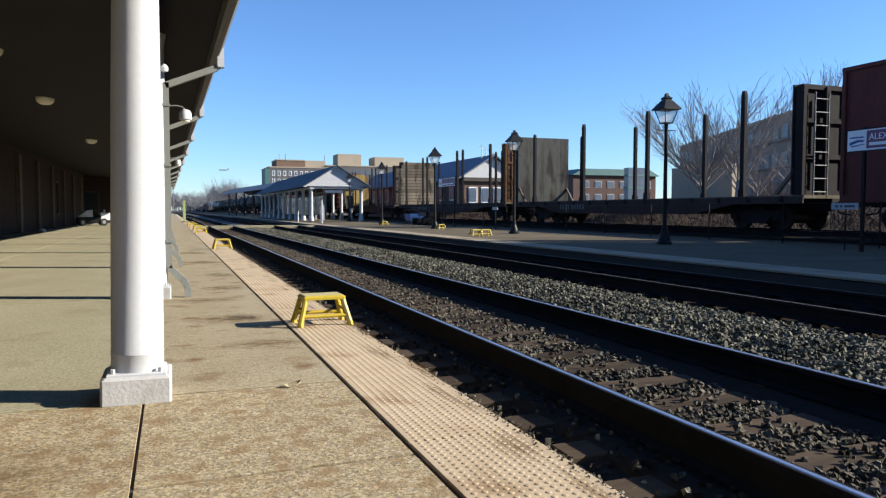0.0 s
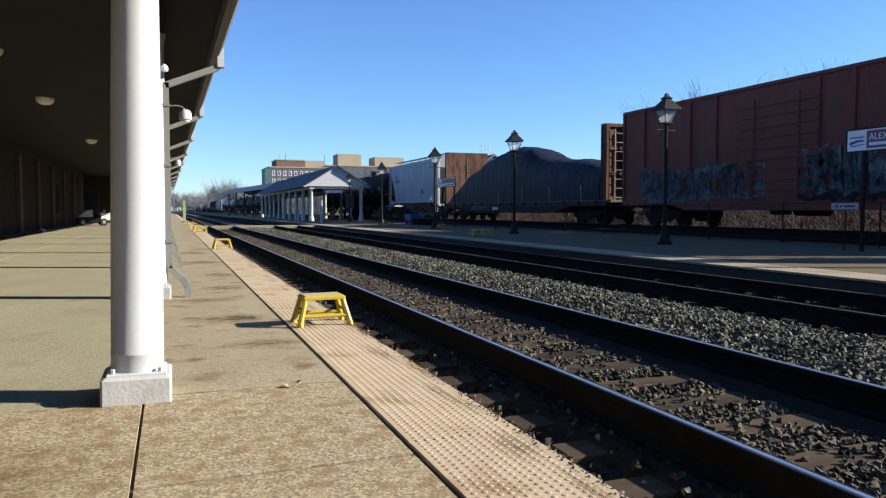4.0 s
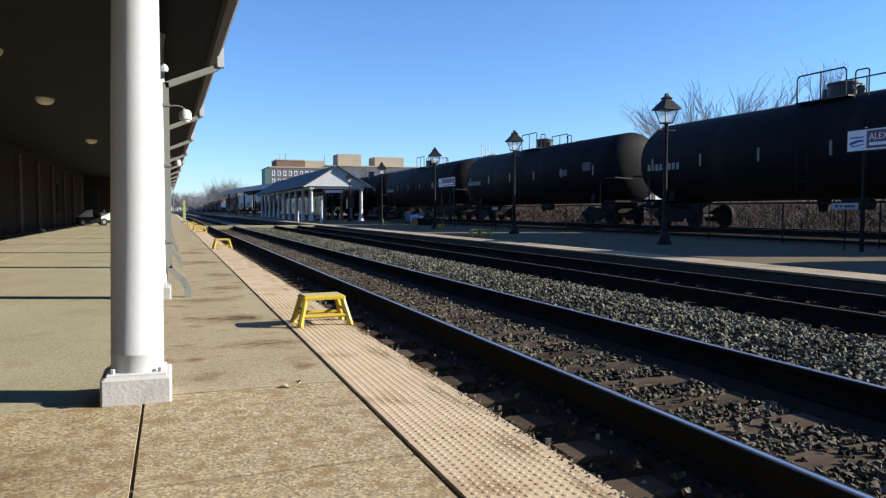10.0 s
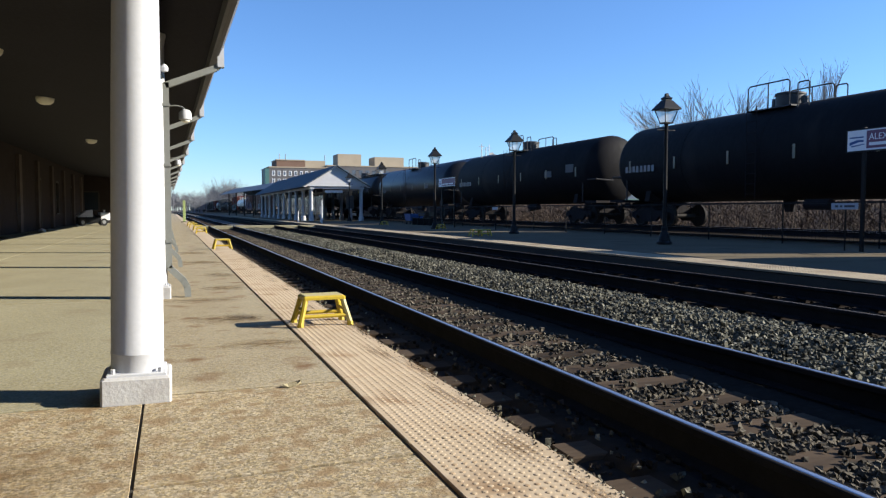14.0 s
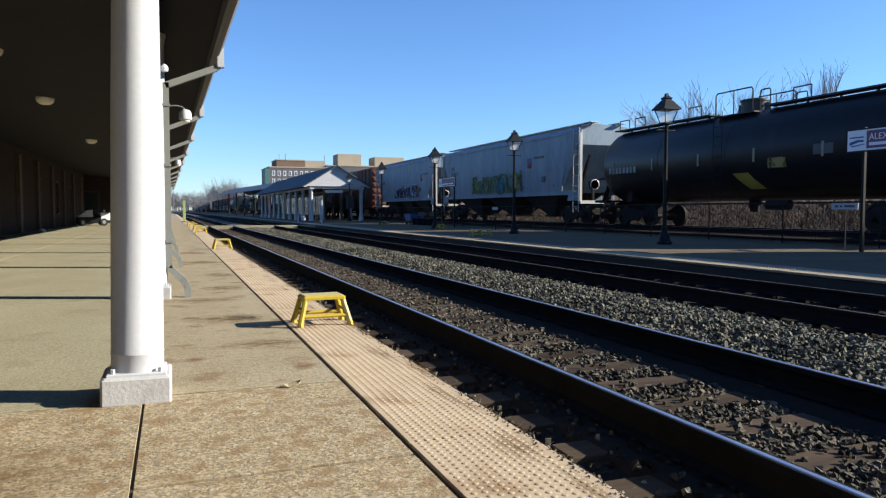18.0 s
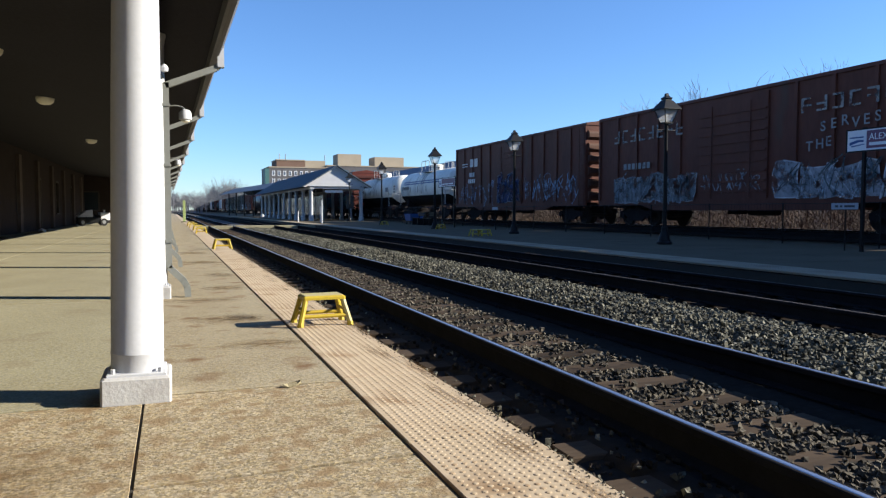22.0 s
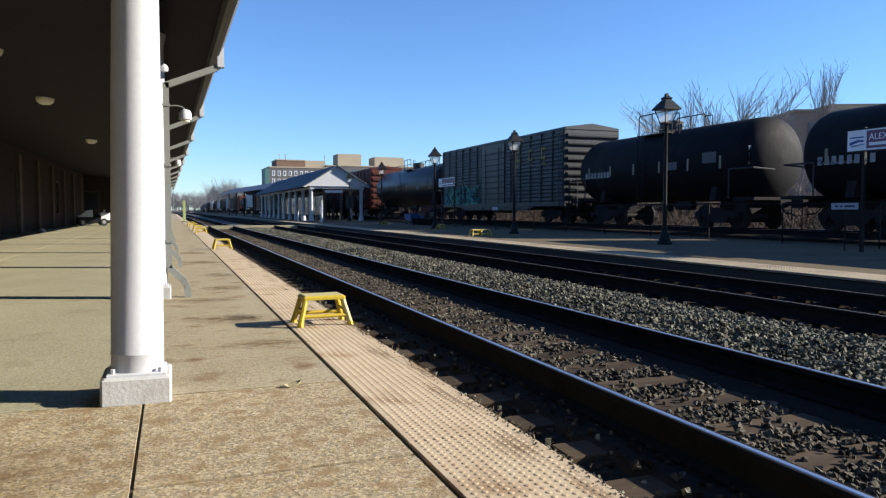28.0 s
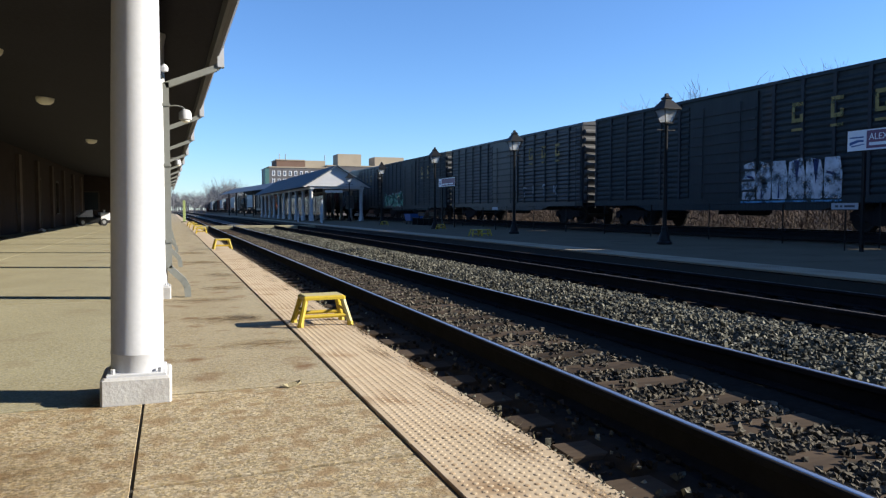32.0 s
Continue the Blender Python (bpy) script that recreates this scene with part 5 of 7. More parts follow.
def shoulder(rng, n):
    x, y = rng.uniform(1.42, 2.2, n), 1.6 + 30 * rng.uniform(0, 1, n) ** 1.6
    tie = np.abs(((y + 6.0 + 0.2675) % 0.535) - 0.2675)
    keep = (tie > 0.11) | (rng.uniform(0, 1, n) < 0.08)
    x, y = x[keep], y[keep]
    return x, y, np.where(x > 1.95, -0.216, -0.262) + rng.uniform(-0.01, 0.02, len(x))


def pale_strays(rng, n):
    x, y = rng.uniform(1.46, 2.15, n), 1.6 + 22 * rng.uniform(0, 1, n) ** 1.9
    return x, y, np.where(x > 1.95, -0.205, -0.245) + rng.uniform(0, 0.015, n)


def behind(rng, n):
    x, y = rng.uniform(3.9, 5.98, n), rng.uniform(-7, 2.2, n)
    return x, y, -0.248 + 0.07 * np.exp(-((x - 5.05) / 0.62) ** 2) + rng.uniform(-0.015, 0.045, n)


def gauge_behind(rng, n):
    x, y = rng.uniform(2.35, 3.46, n), rng.uniform(-6, 1.8, n)
    tie = np.abs(((y + 6.0 + 0.2675) % 0.535) - 0.2675)
    x, y = x[tie > 0.115], y[tie > 0.115]
    return x, y, -0.252 + rng.uniform(-0.01, 0.02, len(x))


def second_gauge(rng, n):
    x, y = rng.uniform(6.4, 8.8, n), 4 + 36 * rng.uniform(0, 1, n) ** 1.5
    return x, y, -0.262 + rng.uniform(-0.01, 0.02, n)


stones("ballast_stones", 42000, between_tracks, 0.012, 0.027, 1)
stones("ballast_stones", 24000, in_gauge, 0.011, 0.025, 2, GAUGE_STONE)
stones("ballast_stones", 3500, shoulder, 0.010, 0.022, 3, OILY_SHADED_STONE)
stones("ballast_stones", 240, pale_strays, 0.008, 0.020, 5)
stones("ballast_stones", 6000, second_gauge, 0.012, 0.026, 4, OILY_SHADED_STONE)


def strip_rim(rng, n):
    y = 1.6 + 26 * rng.uniform(0, 1, n) ** 1.5
    return EDGE_OUT - 0.004 - np.abs(rng.normal(0, 0.022, n)), y, np.full(n, 0.0075)


def platform_rim(rng, n):
    y = 1.7 + 26 * rng.uniform(0, 1, n) ** 1.6
    x = 1.425 + rng.uniform(-0.018, 0.05, n)
    return x, y, np.where(x < 1.455, -0.024, -0.10) + rng.uniform(-0.004, 0.008, n)


stones("ballast_stones", 14000, behind, 0.012, 0.027, 8)
stones("ballast_stones", 6000, gauge_behind, 0.011, 0.025, 9, GAUGE_STONE)
stones("loose_grit", 1500, platform_rim, 0.004, 0.011, 6)
stones("loose_grit", 900, strip_rim, 0.002, 0.006, 16, GAUGE_STONE)


def rim_weeds():
    """Dry blades of grass in the gap along the platform's edge."""
    rng = random.Random(21)
    verts, faces = [], []
    for k in range(110):
        cx = 1.40 + rng.uniform(0.02, 0.06)
        cy = rng.choice((2.6, 3.1, 3.15, 4.2, 4.9, 7.3, 9.0, 12.4)) + rng.gauss(0, 0.10)
        a, h = rng.uniform(0, math.tau), rng.uniform(0.02, 0.055)
        b = len(verts)
        verts += [(cx - 0.0022, cy, -0.05), (cx + 0.0022, cy, -0.05), (cx, cy + 0.003, -0.05), (cx + 0.05 * math.cos(a), cy + 0.05 * math.sin(a), h - 0.045)]
        faces += [(b, b + 1, b + 3), (b + 1, b + 2, b + 3), (b + 2, b, b + 3)]
    me = bpy.data.meshes.new("rim_weeds")
    me.from_pydata(verts, [], faces)
    me.materials.append(PALE_LEAF)
    tagged(new("rim_weeds", me), "dry blades of grass along the platform edge", "grass", kind="stuff")


rim_weeds()


# ---------------------------------------------------------------- rolling stock (local space: x across, y along, z from the rail's top)
def wheelset(bm):
    for sx in (-0.7525, 0.7525):
        s = 1 if sx > 0 else -1
        lathe(bm, [(0.45, sx - s * 0.075), (0.45, sx - s * 0.05), (0.42, sx - s * 0.045), (0.418, sx + s * 0.055), (0.36, sx + s * 0.055), (0.33, sx + s * 0.02), (0.16, sx + s * 0.02), (0.13, sx + s * 0.07), (0.03, sx + s * 0.075)], 20, "x")
    tube(bm, (-0.74, 0, 0), (0.74, 0, 0), 0.08, 0.08, 8)


def side_frame(bm):
    prism(bm, [(-1.12, 0.36), (-1.12, 0.56), (-0.95, 0.62), (-0.42, 0.64), (-0.30, 0.74), (0.30, 0.74), (0.42, 0.64), (0.95, 0.62), (1.12, 0.56), (1.12, 0.36),
               (0.92, 0.34), (0.72, 0.44), (0.42, 0.20), (-0.42, 0.20), (-0.72, 0.44), (-0.92, 0.34)], -0.06, 0.06, "x")
    for y in (-0.88, 0.88):
        tube(bm, (-0.1, y, 0.42), (0.1, y, 0.42), 0.11, 0.11, 10)


def springs(bm):
    for x in (-1.0, 1.0):
        for y in (-0.15, 0, 0.15):
            tube(bm, (x, y, 0.26), (x, y, 0.52), 0.06, 0.06, 6)
    box(bm, -1.05, 1.05, -0.16, 0.16, 0.52, 0.72)


def truck(car, y):
    t = shared("truck", "truck_bolster", FRAME_BLACK, car, (0, y, 0), springs)
    for sx in (-1.0, 1.0):
        shared("side_frame", "truck_side", FRAME_BLACK, t, (sx, 0, 0), side_frame)
    for sy in (-0.88, 0.88):
        shared("wheelset", "truck_wheels", WHEEL_STEEL, t, (0, sy, 0.42), wheelset, smooth=True)


def coupler_shape(bm):
    box(bm, -0.07, 0.07, 0, 0.42, 0.78, 0.92)
    box(bm, -0.16, 0.14, 0.38, 0.62, 0.74, 0.98)
    bent(bm, [(0.3, 0.0, 0.85), (0.3, 0.25, 0.55), (0.2, 0.55, 0.5)], 0.025, 5)


def couplers(car, half):
    shared("coupler", "coupler", FRAME_BLACK, car, (0, half, 0), coupler_shape)
    shared("coupler", "coupler", FRAME_BLACK, car, (0, -half, 0), coupler_shape, rot=math.pi)


def rungs(bm, w, h, n, r=0.016):
    for s in (-w / 2, w / 2):
        tube(bm, (s, 0, 0), (s, 0, h), r * 1.2, r * 1.2, 5)
    for k in range(n):
        z = h * (k + 0.5) / n
        tube(bm, (-w / 2, 0, z), (w / 2, 0, z), r, r, 5)


def ladder(car, at, w, h, n, mat, turn=0.0, r=0.016):
    return shared("ladder", ("ladder", w, h, n, mat.name, r), mat, car, at, rungs, w, h, n, r, rot=turn)


def bars(car, y, z, widths, h, mat, x=-1.53, name="marking"):
    """Unreadable or withheld writing as plain bars on the near side."""
    bm = bmesh.new()
    for w in widths:
        box(bm, x - 0.004, x, y - w, y, z, z + h)
        y -= w + h * 0.35
    return part(name, bm, mat, car)


def worn_row(car, y, z, count, h, w, x=-1.533):
    """A row of worn plain shapes in place of a painted name, one part each."""
    rng = random.Random(count + int(10 * y))
    step = w / count
    for k in range(count):
        a, b, t = y - step * k, y - step * (k + 0.66), 0.16 * step
        q = rng.choice(((a - t, a, z, z + h), (b, b + t, z, z + h)))
        bm = bmesh.new()
        box(bm, x - 0.004, x, *q)
        for f in rng.sample((0.0, 0.42, 0.86), 2):
            box(bm, x - 0.004, x, b + (t if q[0] == b else 0), a - (t if q[0] != b else 0), z + f * h, z + (f + 0.14) * h)
        part("letter_shape", bm, MARK_LETTER, car)


def letter_shape(car, y, z, h, w, mat, x=-1.535, bar=True):
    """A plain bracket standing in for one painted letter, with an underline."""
    t = 0.27 * w
    bm = bmesh.new()
    for q in ((y - w, y, z + h - t, z + h), (y - t, y, z + t, z + h - t), (y - w, y, z, z + t), (y - w, y - w + t, z + t, z + 0.4 * h)):
        box(bm, x - 0.004, x, *q)
    if bar:
        box(bm, x - 0.004, x, y - w, y, z - 0.26, z - 0.18)
    part("letter_shape", bm, mat, car)


def ribbon(bm, pts, width, xa, xb, rng):
    """A flat stroke of uneven width through (y, z) points."""
    m = len(pts)
    left, right = [], []
    for i, p in enumerate(pts):
        a, b = Vector(pts[max(0, i - 1)]), Vector(pts[min(m - 1, i + 1)])
        d = (b - a).normalized() if (b - a).length > 1e-6 else Vector((1, 0))
        k = width / 2 * (0.7 + 0.6 * rng.random())
        left.append((p[0] - d.y * k, p[1] + d.x * k))
        right.append((p[0] + d.y * k, p[1] - d.x * k))
    loft(bm, [[(xa, *left[i]), (xa, *right[i]), (xb, *right[i]), (xb, *left[i])] for i in range(m)])


def curve(keys, steps=4):
    """A smooth line through the given points."""
    out = []
    ks = [keys[0]] + list(keys) + [keys[-1]]
    for i in range(1, len(ks) - 2):
        p0, p1, p2, p3 = (Vector(v) for v in ks[i - 1:i + 3])
        for s in range(steps):
            t = s / steps
            out.append(tuple(0.5 * (2 * p1 + (p2 - p0) * t + (2 * p0 - 5 * p1 + 4 * p2 - p3) * t * t + (3 * p1 - p0 - 3 * p2 + p3) * t * t * t)))
    return out + [tuple(keys[-1])]


def tag(car, y0, y1, z0, z1, fill, line, seed, x=-1.537, n=None, cloud=None, edge=0.75, loose=False):
    """Sprayed shapes that spell nothing: a ragged coat of paint with an uneven top, tall leaning stems over it, broken rims and thin scrawled lines."""
    rng = random.Random(seed)
    H = z1 - z0
    n = n or max(4, int((y1 - y0) / (H * 0.55)))
    w = (y1 - y0) / n
    if cloud:
        haze = bmesh.new()
        m = 7 * n
        top = [z0 + H * (0.72 + 0.30 * noise.noise((i * 0.55, seed, 1)) + 0.12 * rng.uniform(-1, 1)) for i in range(m + 1)]
        low = [z0 - H * (0.03 + 0.10 * rng.random()) for i in range(m + 1)]
        loft(haze, [[(x - 0.003, y0 - 0.1 + (y1 - y0 + 0.2) * i / m, v) for v in (low[i], top[i])] + [(x, y0 - 0.1 + (y1 - y0 + 0.2) * i / m, v) for v in (top[i], low[i])] for i in range(m + 1)])
        part("graffiti_cloud", haze, cloud, car)
    for k in range(n):
        base = y1 - (k + 0.5) * w
        lean, tall = rng.uniform(-0.18, 0.18) * w, H * rng.uniform(0.82, 1.12)
        zb = z0 + rng.uniform(-0.05, 0.06) * H
        d = 0.0024 * (k % 2)
        coat = None
        if not loose:
            a, b = base - w * rng.uniform(0.42, 0.62), base + w * rng.uniform(0.42, 0.62)
            pts = []
            for f in (0, 0.3, 0.62, 1.0):
                pts.append((a + lean * f + rng.uniform(-0.10, 0.10) * w, zb + tall * f * rng.uniform(0.93, 1.03)))
            pts.append(((a + b) / 2 + lean + rng.uniform(-0.2, 0.2) * w, zb + tall * rng.uniform(0.82, 1.14)))
            for f in (1.0, 0.6, 0.34, 0):
                pts.append((b + lean * f + rng.uniform(-0.10, 0.10) * w, zb + tall * f * rng.uniform(0.9, 1.02)))
            pts.append(((a + b) / 2 + rng.uniform(-0.2, 0.2) * w, zb + tall * rng.uniform(-0.05, 0.14)))
            coat = shaped("graffiti", fill, car, lambda bm: prism(bm, pts, x - 0.0065 - d, x - 0.0035, "x"))
            rim = bmesh.new()
            for i in range(len(pts)):
                if rng.random() < 0.72:
                    p, q = pts[i], pts[(i + 1) % len(pts)]
                    ribbon(rim, [p, ((p[0] + q[0]) / 2 + rng.uniform(-0.03, 0.03), (p[1] + q[1]) / 2), q], (0.035 + 0.03 * H) * edge, x - 0.0115 - d, x - 0.0085 - d, rng)
            part("outline", rim, line, coat)
        strokes = bmesh.new()
        for j in range(3 if loose else 2):
            u = [(base + rng.uniform(-0.5, 0.5) * w, zb + tall * f + rng.uniform(-0.08, 0.08) * H) for f in rng.choice(((0.0, 0.5, 1.0), (0.1, 0.95, 0.45), (0.9, 0.2, 0.7), (0.3, 0.35, 0.9), (0.0, 0.9, 0.85, 0.1)))]
            ribbon(strokes, curve(u), (0.03 + 0.025 * H) * edge, x - 0.0145 - d - 0.002 * j, x - 0.012 - d - 0.002 * j, rng)
        part("scrawl", strokes, line if loose or rng.random() < 0.6 else SPRAY["black"], coat or car)


def sprayed_word(car, text, y, z, w, h, fill, line, x=-1.537, fat=0.035, lean=0.25, kind="graffiti"):
    """Readable graffiti: fat slanted letters over a wider outline, from y towards the front of the car."""
    for name, mat, grow, dx in (("outline", line, fat * 2.0, 0.0), (kind, fill, fat * 0.5, 0.006)):
        if mat is None:
            continue
        for k, ch in enumerate(text):
            if ch == " ":
                continue
            cu = bpy.data.curves.new(name, "FONT")
            cu.body, cu.size, cu.extrude, cu.offset, cu.shear = ch, 1.38 * h, 0.002, grow, lean
            tmp = bpy.data.objects.new(name, cu)
            me = bpy.data.meshes.new_from_object(tmp)
            bpy.data.objects.remove(tmp)
            step = w / len(text)
            me.transform(Matrix.Translation((x - dx, y - step * k, z + 0.05 * ((k * 7) % 3 - 1))) @ Matrix(((0, 0, -1, 0), (-1, 0, 0, 0), (0, 1, 0, 0), (0, 0, 0, 1))))
            me.materials.append(mat)
            ob = new(name, me)
            ob.parent = car


def block_tag(car, y, z, w, h, x=-1.537):
    """A row of fat white sprayed blocks with dark slots, standing in for lettering that cannot be made out."""
    n = 6
    for k in range(n):
        a, b = y - w * k / n - 0.02, y - w * (k + 1) / n + 0.02
        d = 0.06 * ((k * 5) % 3 - 1)
        block = shaped("graffiti", SPRAY["white"], car, lambda bm: prism(bm, [(b, z + 0.04), (b + 0.06, z), (a - 0.04, z + 0.02), (a, z + h * 0.5), (a - 0.03, z + h + d), (b + 0.08, z + h - d), (b - 0.02, z + h * 0.6)], x - 0.003, x, "x"))
        m = (a + b) / 2 + 0.05 * ((k * 3) % 4 - 1.5)
        cut = ([(m - 0.16, z + 0.55 * h), (m + 0.14, z + 0.62 * h), (m + 0.14, z + 0.68 * h), (m - 0.16, z + 0.62 * h)],
               [(m, z + 0.35 * h), (m + 0.13, z + 0.99 * h), (m - 0.10, z + 0.97 * h)],
               [(m - 0.05, z + 0.03 * h), (m + 0.03, z + 0.03 * h), (m - 0.02, z + 0.66 * h)])[(k * 2 + k // 2) % 3]
        shaped("slot", SPRAY["navy"], block, lambda bm: prism(bm, cut, x - 0.006, x - 0.0035, "x"))
    shaped("underline", SPRAY["sky"], car, lambda bm: prism(bm, [(y, z - 0.10), (y - w, z - 0.08), (y - w, z - 0.03), (y, z - 0.04)], x - 0.003, x, "x"))


def car_base(name, s0, s1, label, category):
    c = thing(name, (FAR_X, (s0 + s1) / 2, FAR_RAIL_Z), label, category, "freight train")
    CARS.append((c, (s0 + s1) / 2))
    return c, (s1 - s0) / 2


CARS = []


def boxcar(s0, s1, mat, label, height=4.68, ribs=13, door=None, rib_mat=None, end_mat=None, corner=True, plate_mat=None):
    c, half = car_base("boxcar", s0, s1, label, "freight car")
    e = half - 0.55
    rib_mat = rib_mat or mat
    shaped("body", mat, c, lambda bm: box(bm, -1.46, 1.46, -e, e, 1.0, height - 0.14))
    shaped("roof", mat, c, lambda bm: prism(bm, [(-1.52, height - 0.14), (1.52, height - 0.14), (1.50, height - 0.03), (0, height + 0.17), (-1.50, height - 0.03)], -e - 0.03, e + 0.03))
    for a, b in ((-1.51, -1.44), (1.44, 1.51)):
        shaped("side_sill", mat, c, lambda bm: prism(bm, [(-e, 1.06), (e, 1.06), (e, 0.86), (e * 0.62, 0.86), (e * 0.52, 0.64), (-e * 0.52, 0.64), (-e * 0.62, 0.86), (-e, 0.86)], a, b, "x"))
    dw = 1.75 if door is None else door
    if ribs == 15:
        steps = 17
        pitch = (height - 1.35) / steps
        wave = [(-1.455, 1.08)] + [q for k in range(steps) for q in ((-1.462, 1.08 + k * pitch), (-1.497, 1.08 + (k + 0.3) * pitch), (-1.497, 1.08 + (k + 0.62) * pitch), (-1.462, 1.08 + (k + 0.9) * pitch))] + [(-1.455, 1.08 + steps * pitch)]
        for ya, yb in ((-e + 0.1, -dw), (dw, e - 0.1)):
            shaped("ribbed_sheet", mat, c, lambda bm: prism(bm, wave, ya, yb))
    for k in range(ribs):
        y = -e + 0.06 + (2 * e - 0.12) * k / (ribs - 1)
        if abs(y) < dw:
            continue
        shared("side_post", ("post", mat.name, rib_mat.name, height), rib_mat, c, (-1.46, y, 1.06), box, -0.07, 0.0, -0.055, 0.055, 0, height - 1.2)
        shared("side_post", ("post", mat.name, rib_mat.name, height), rib_mat, c, (1.53, y, 1.06), box, -0.07, 0.0, -0.055, 0.055, 0, height - 1.2)
    for sx in (-1, 1):
        d = shaped("door", plate_mat or mat, c, lambda bm: box(bm, min(sx * 1.465, sx * 1.53), max(sx * 1.465, sx * 1.53), -1.6, 1.6, 1.0, height - 0.22))
        if sx < 0:
            for k in range(9):
                z = 1.25 + k * (height - 1.7) / 9
                shared("door_rib", ("door_rib", rib_mat.name), rib_mat, d, (-1.53, 0, z), box, -0.035, 0, -1.55, 1.55, 0, 0.07)
            for y in (-0.9, 0.9):
                shared("lock_bar", ("lock_bar", rib_mat.name), rib_mat, d, (-1.58, y, 1.05), tube, (0, 0, 0), (0, 0, 3.2), 0.02)
    n_end = 9 if ribs == 15 else 6
    step = (height - 1.35) / n_end
    for k in range(n_end):
        z = 1.1 + k * step
        for y, t in ((-e, math.pi), (e, 0)):
            shared("end_rib", ("end_rib", (end_mat or mat).name, height, n_end), end_mat or mat, c, (0, y, z), lambda bm: prism(
                bm, [(0, 0.02), (0.11, 0.12), (0.12, step * 0.5), (0.11, step * 0.64), (0, step * 0.76)], -1.40, 1.40, "x"), rot=t)
    if corner:
        ladder(c, (-1.56, -e + 0.3, 0.75), 0.42, height - 1.0, 8, rib_mat, math.pi / 2)
        ladder(c, (-1.1, -e - 0.14, 0.75), 0.42, 1.5, 4, rib_mat)
    shaped("centre_sill", FRAME_BLACK, c, lambda bm: (box(bm, -0.25, 0.25, -e, e, 0.72, 1.0), [box(bm, -1.3, 1.3, y - 0.06, y + 0.06, 0.82, 1.0) for y in (-3, -1, 1, 3)]))
    shared("brake_cylinder", "brake_cyl", FRAME_BLACK, c, (-0.7, -0.7, 0.66), tube, (0, -0.6, 0), (0, 0.6, 0), 0.2, 0.2, 10)
    shared("brake_valve", "brake_valve", FRAME_BLACK, c, (-0.7, 0.55, 0.5), box, -0.2, 0.2, -0.25, 0.25, 0, 0.35)
    truck(c, e - 2.1)
    truck(c, -e + 2.1)
    couplers(c, e)
    return c, e


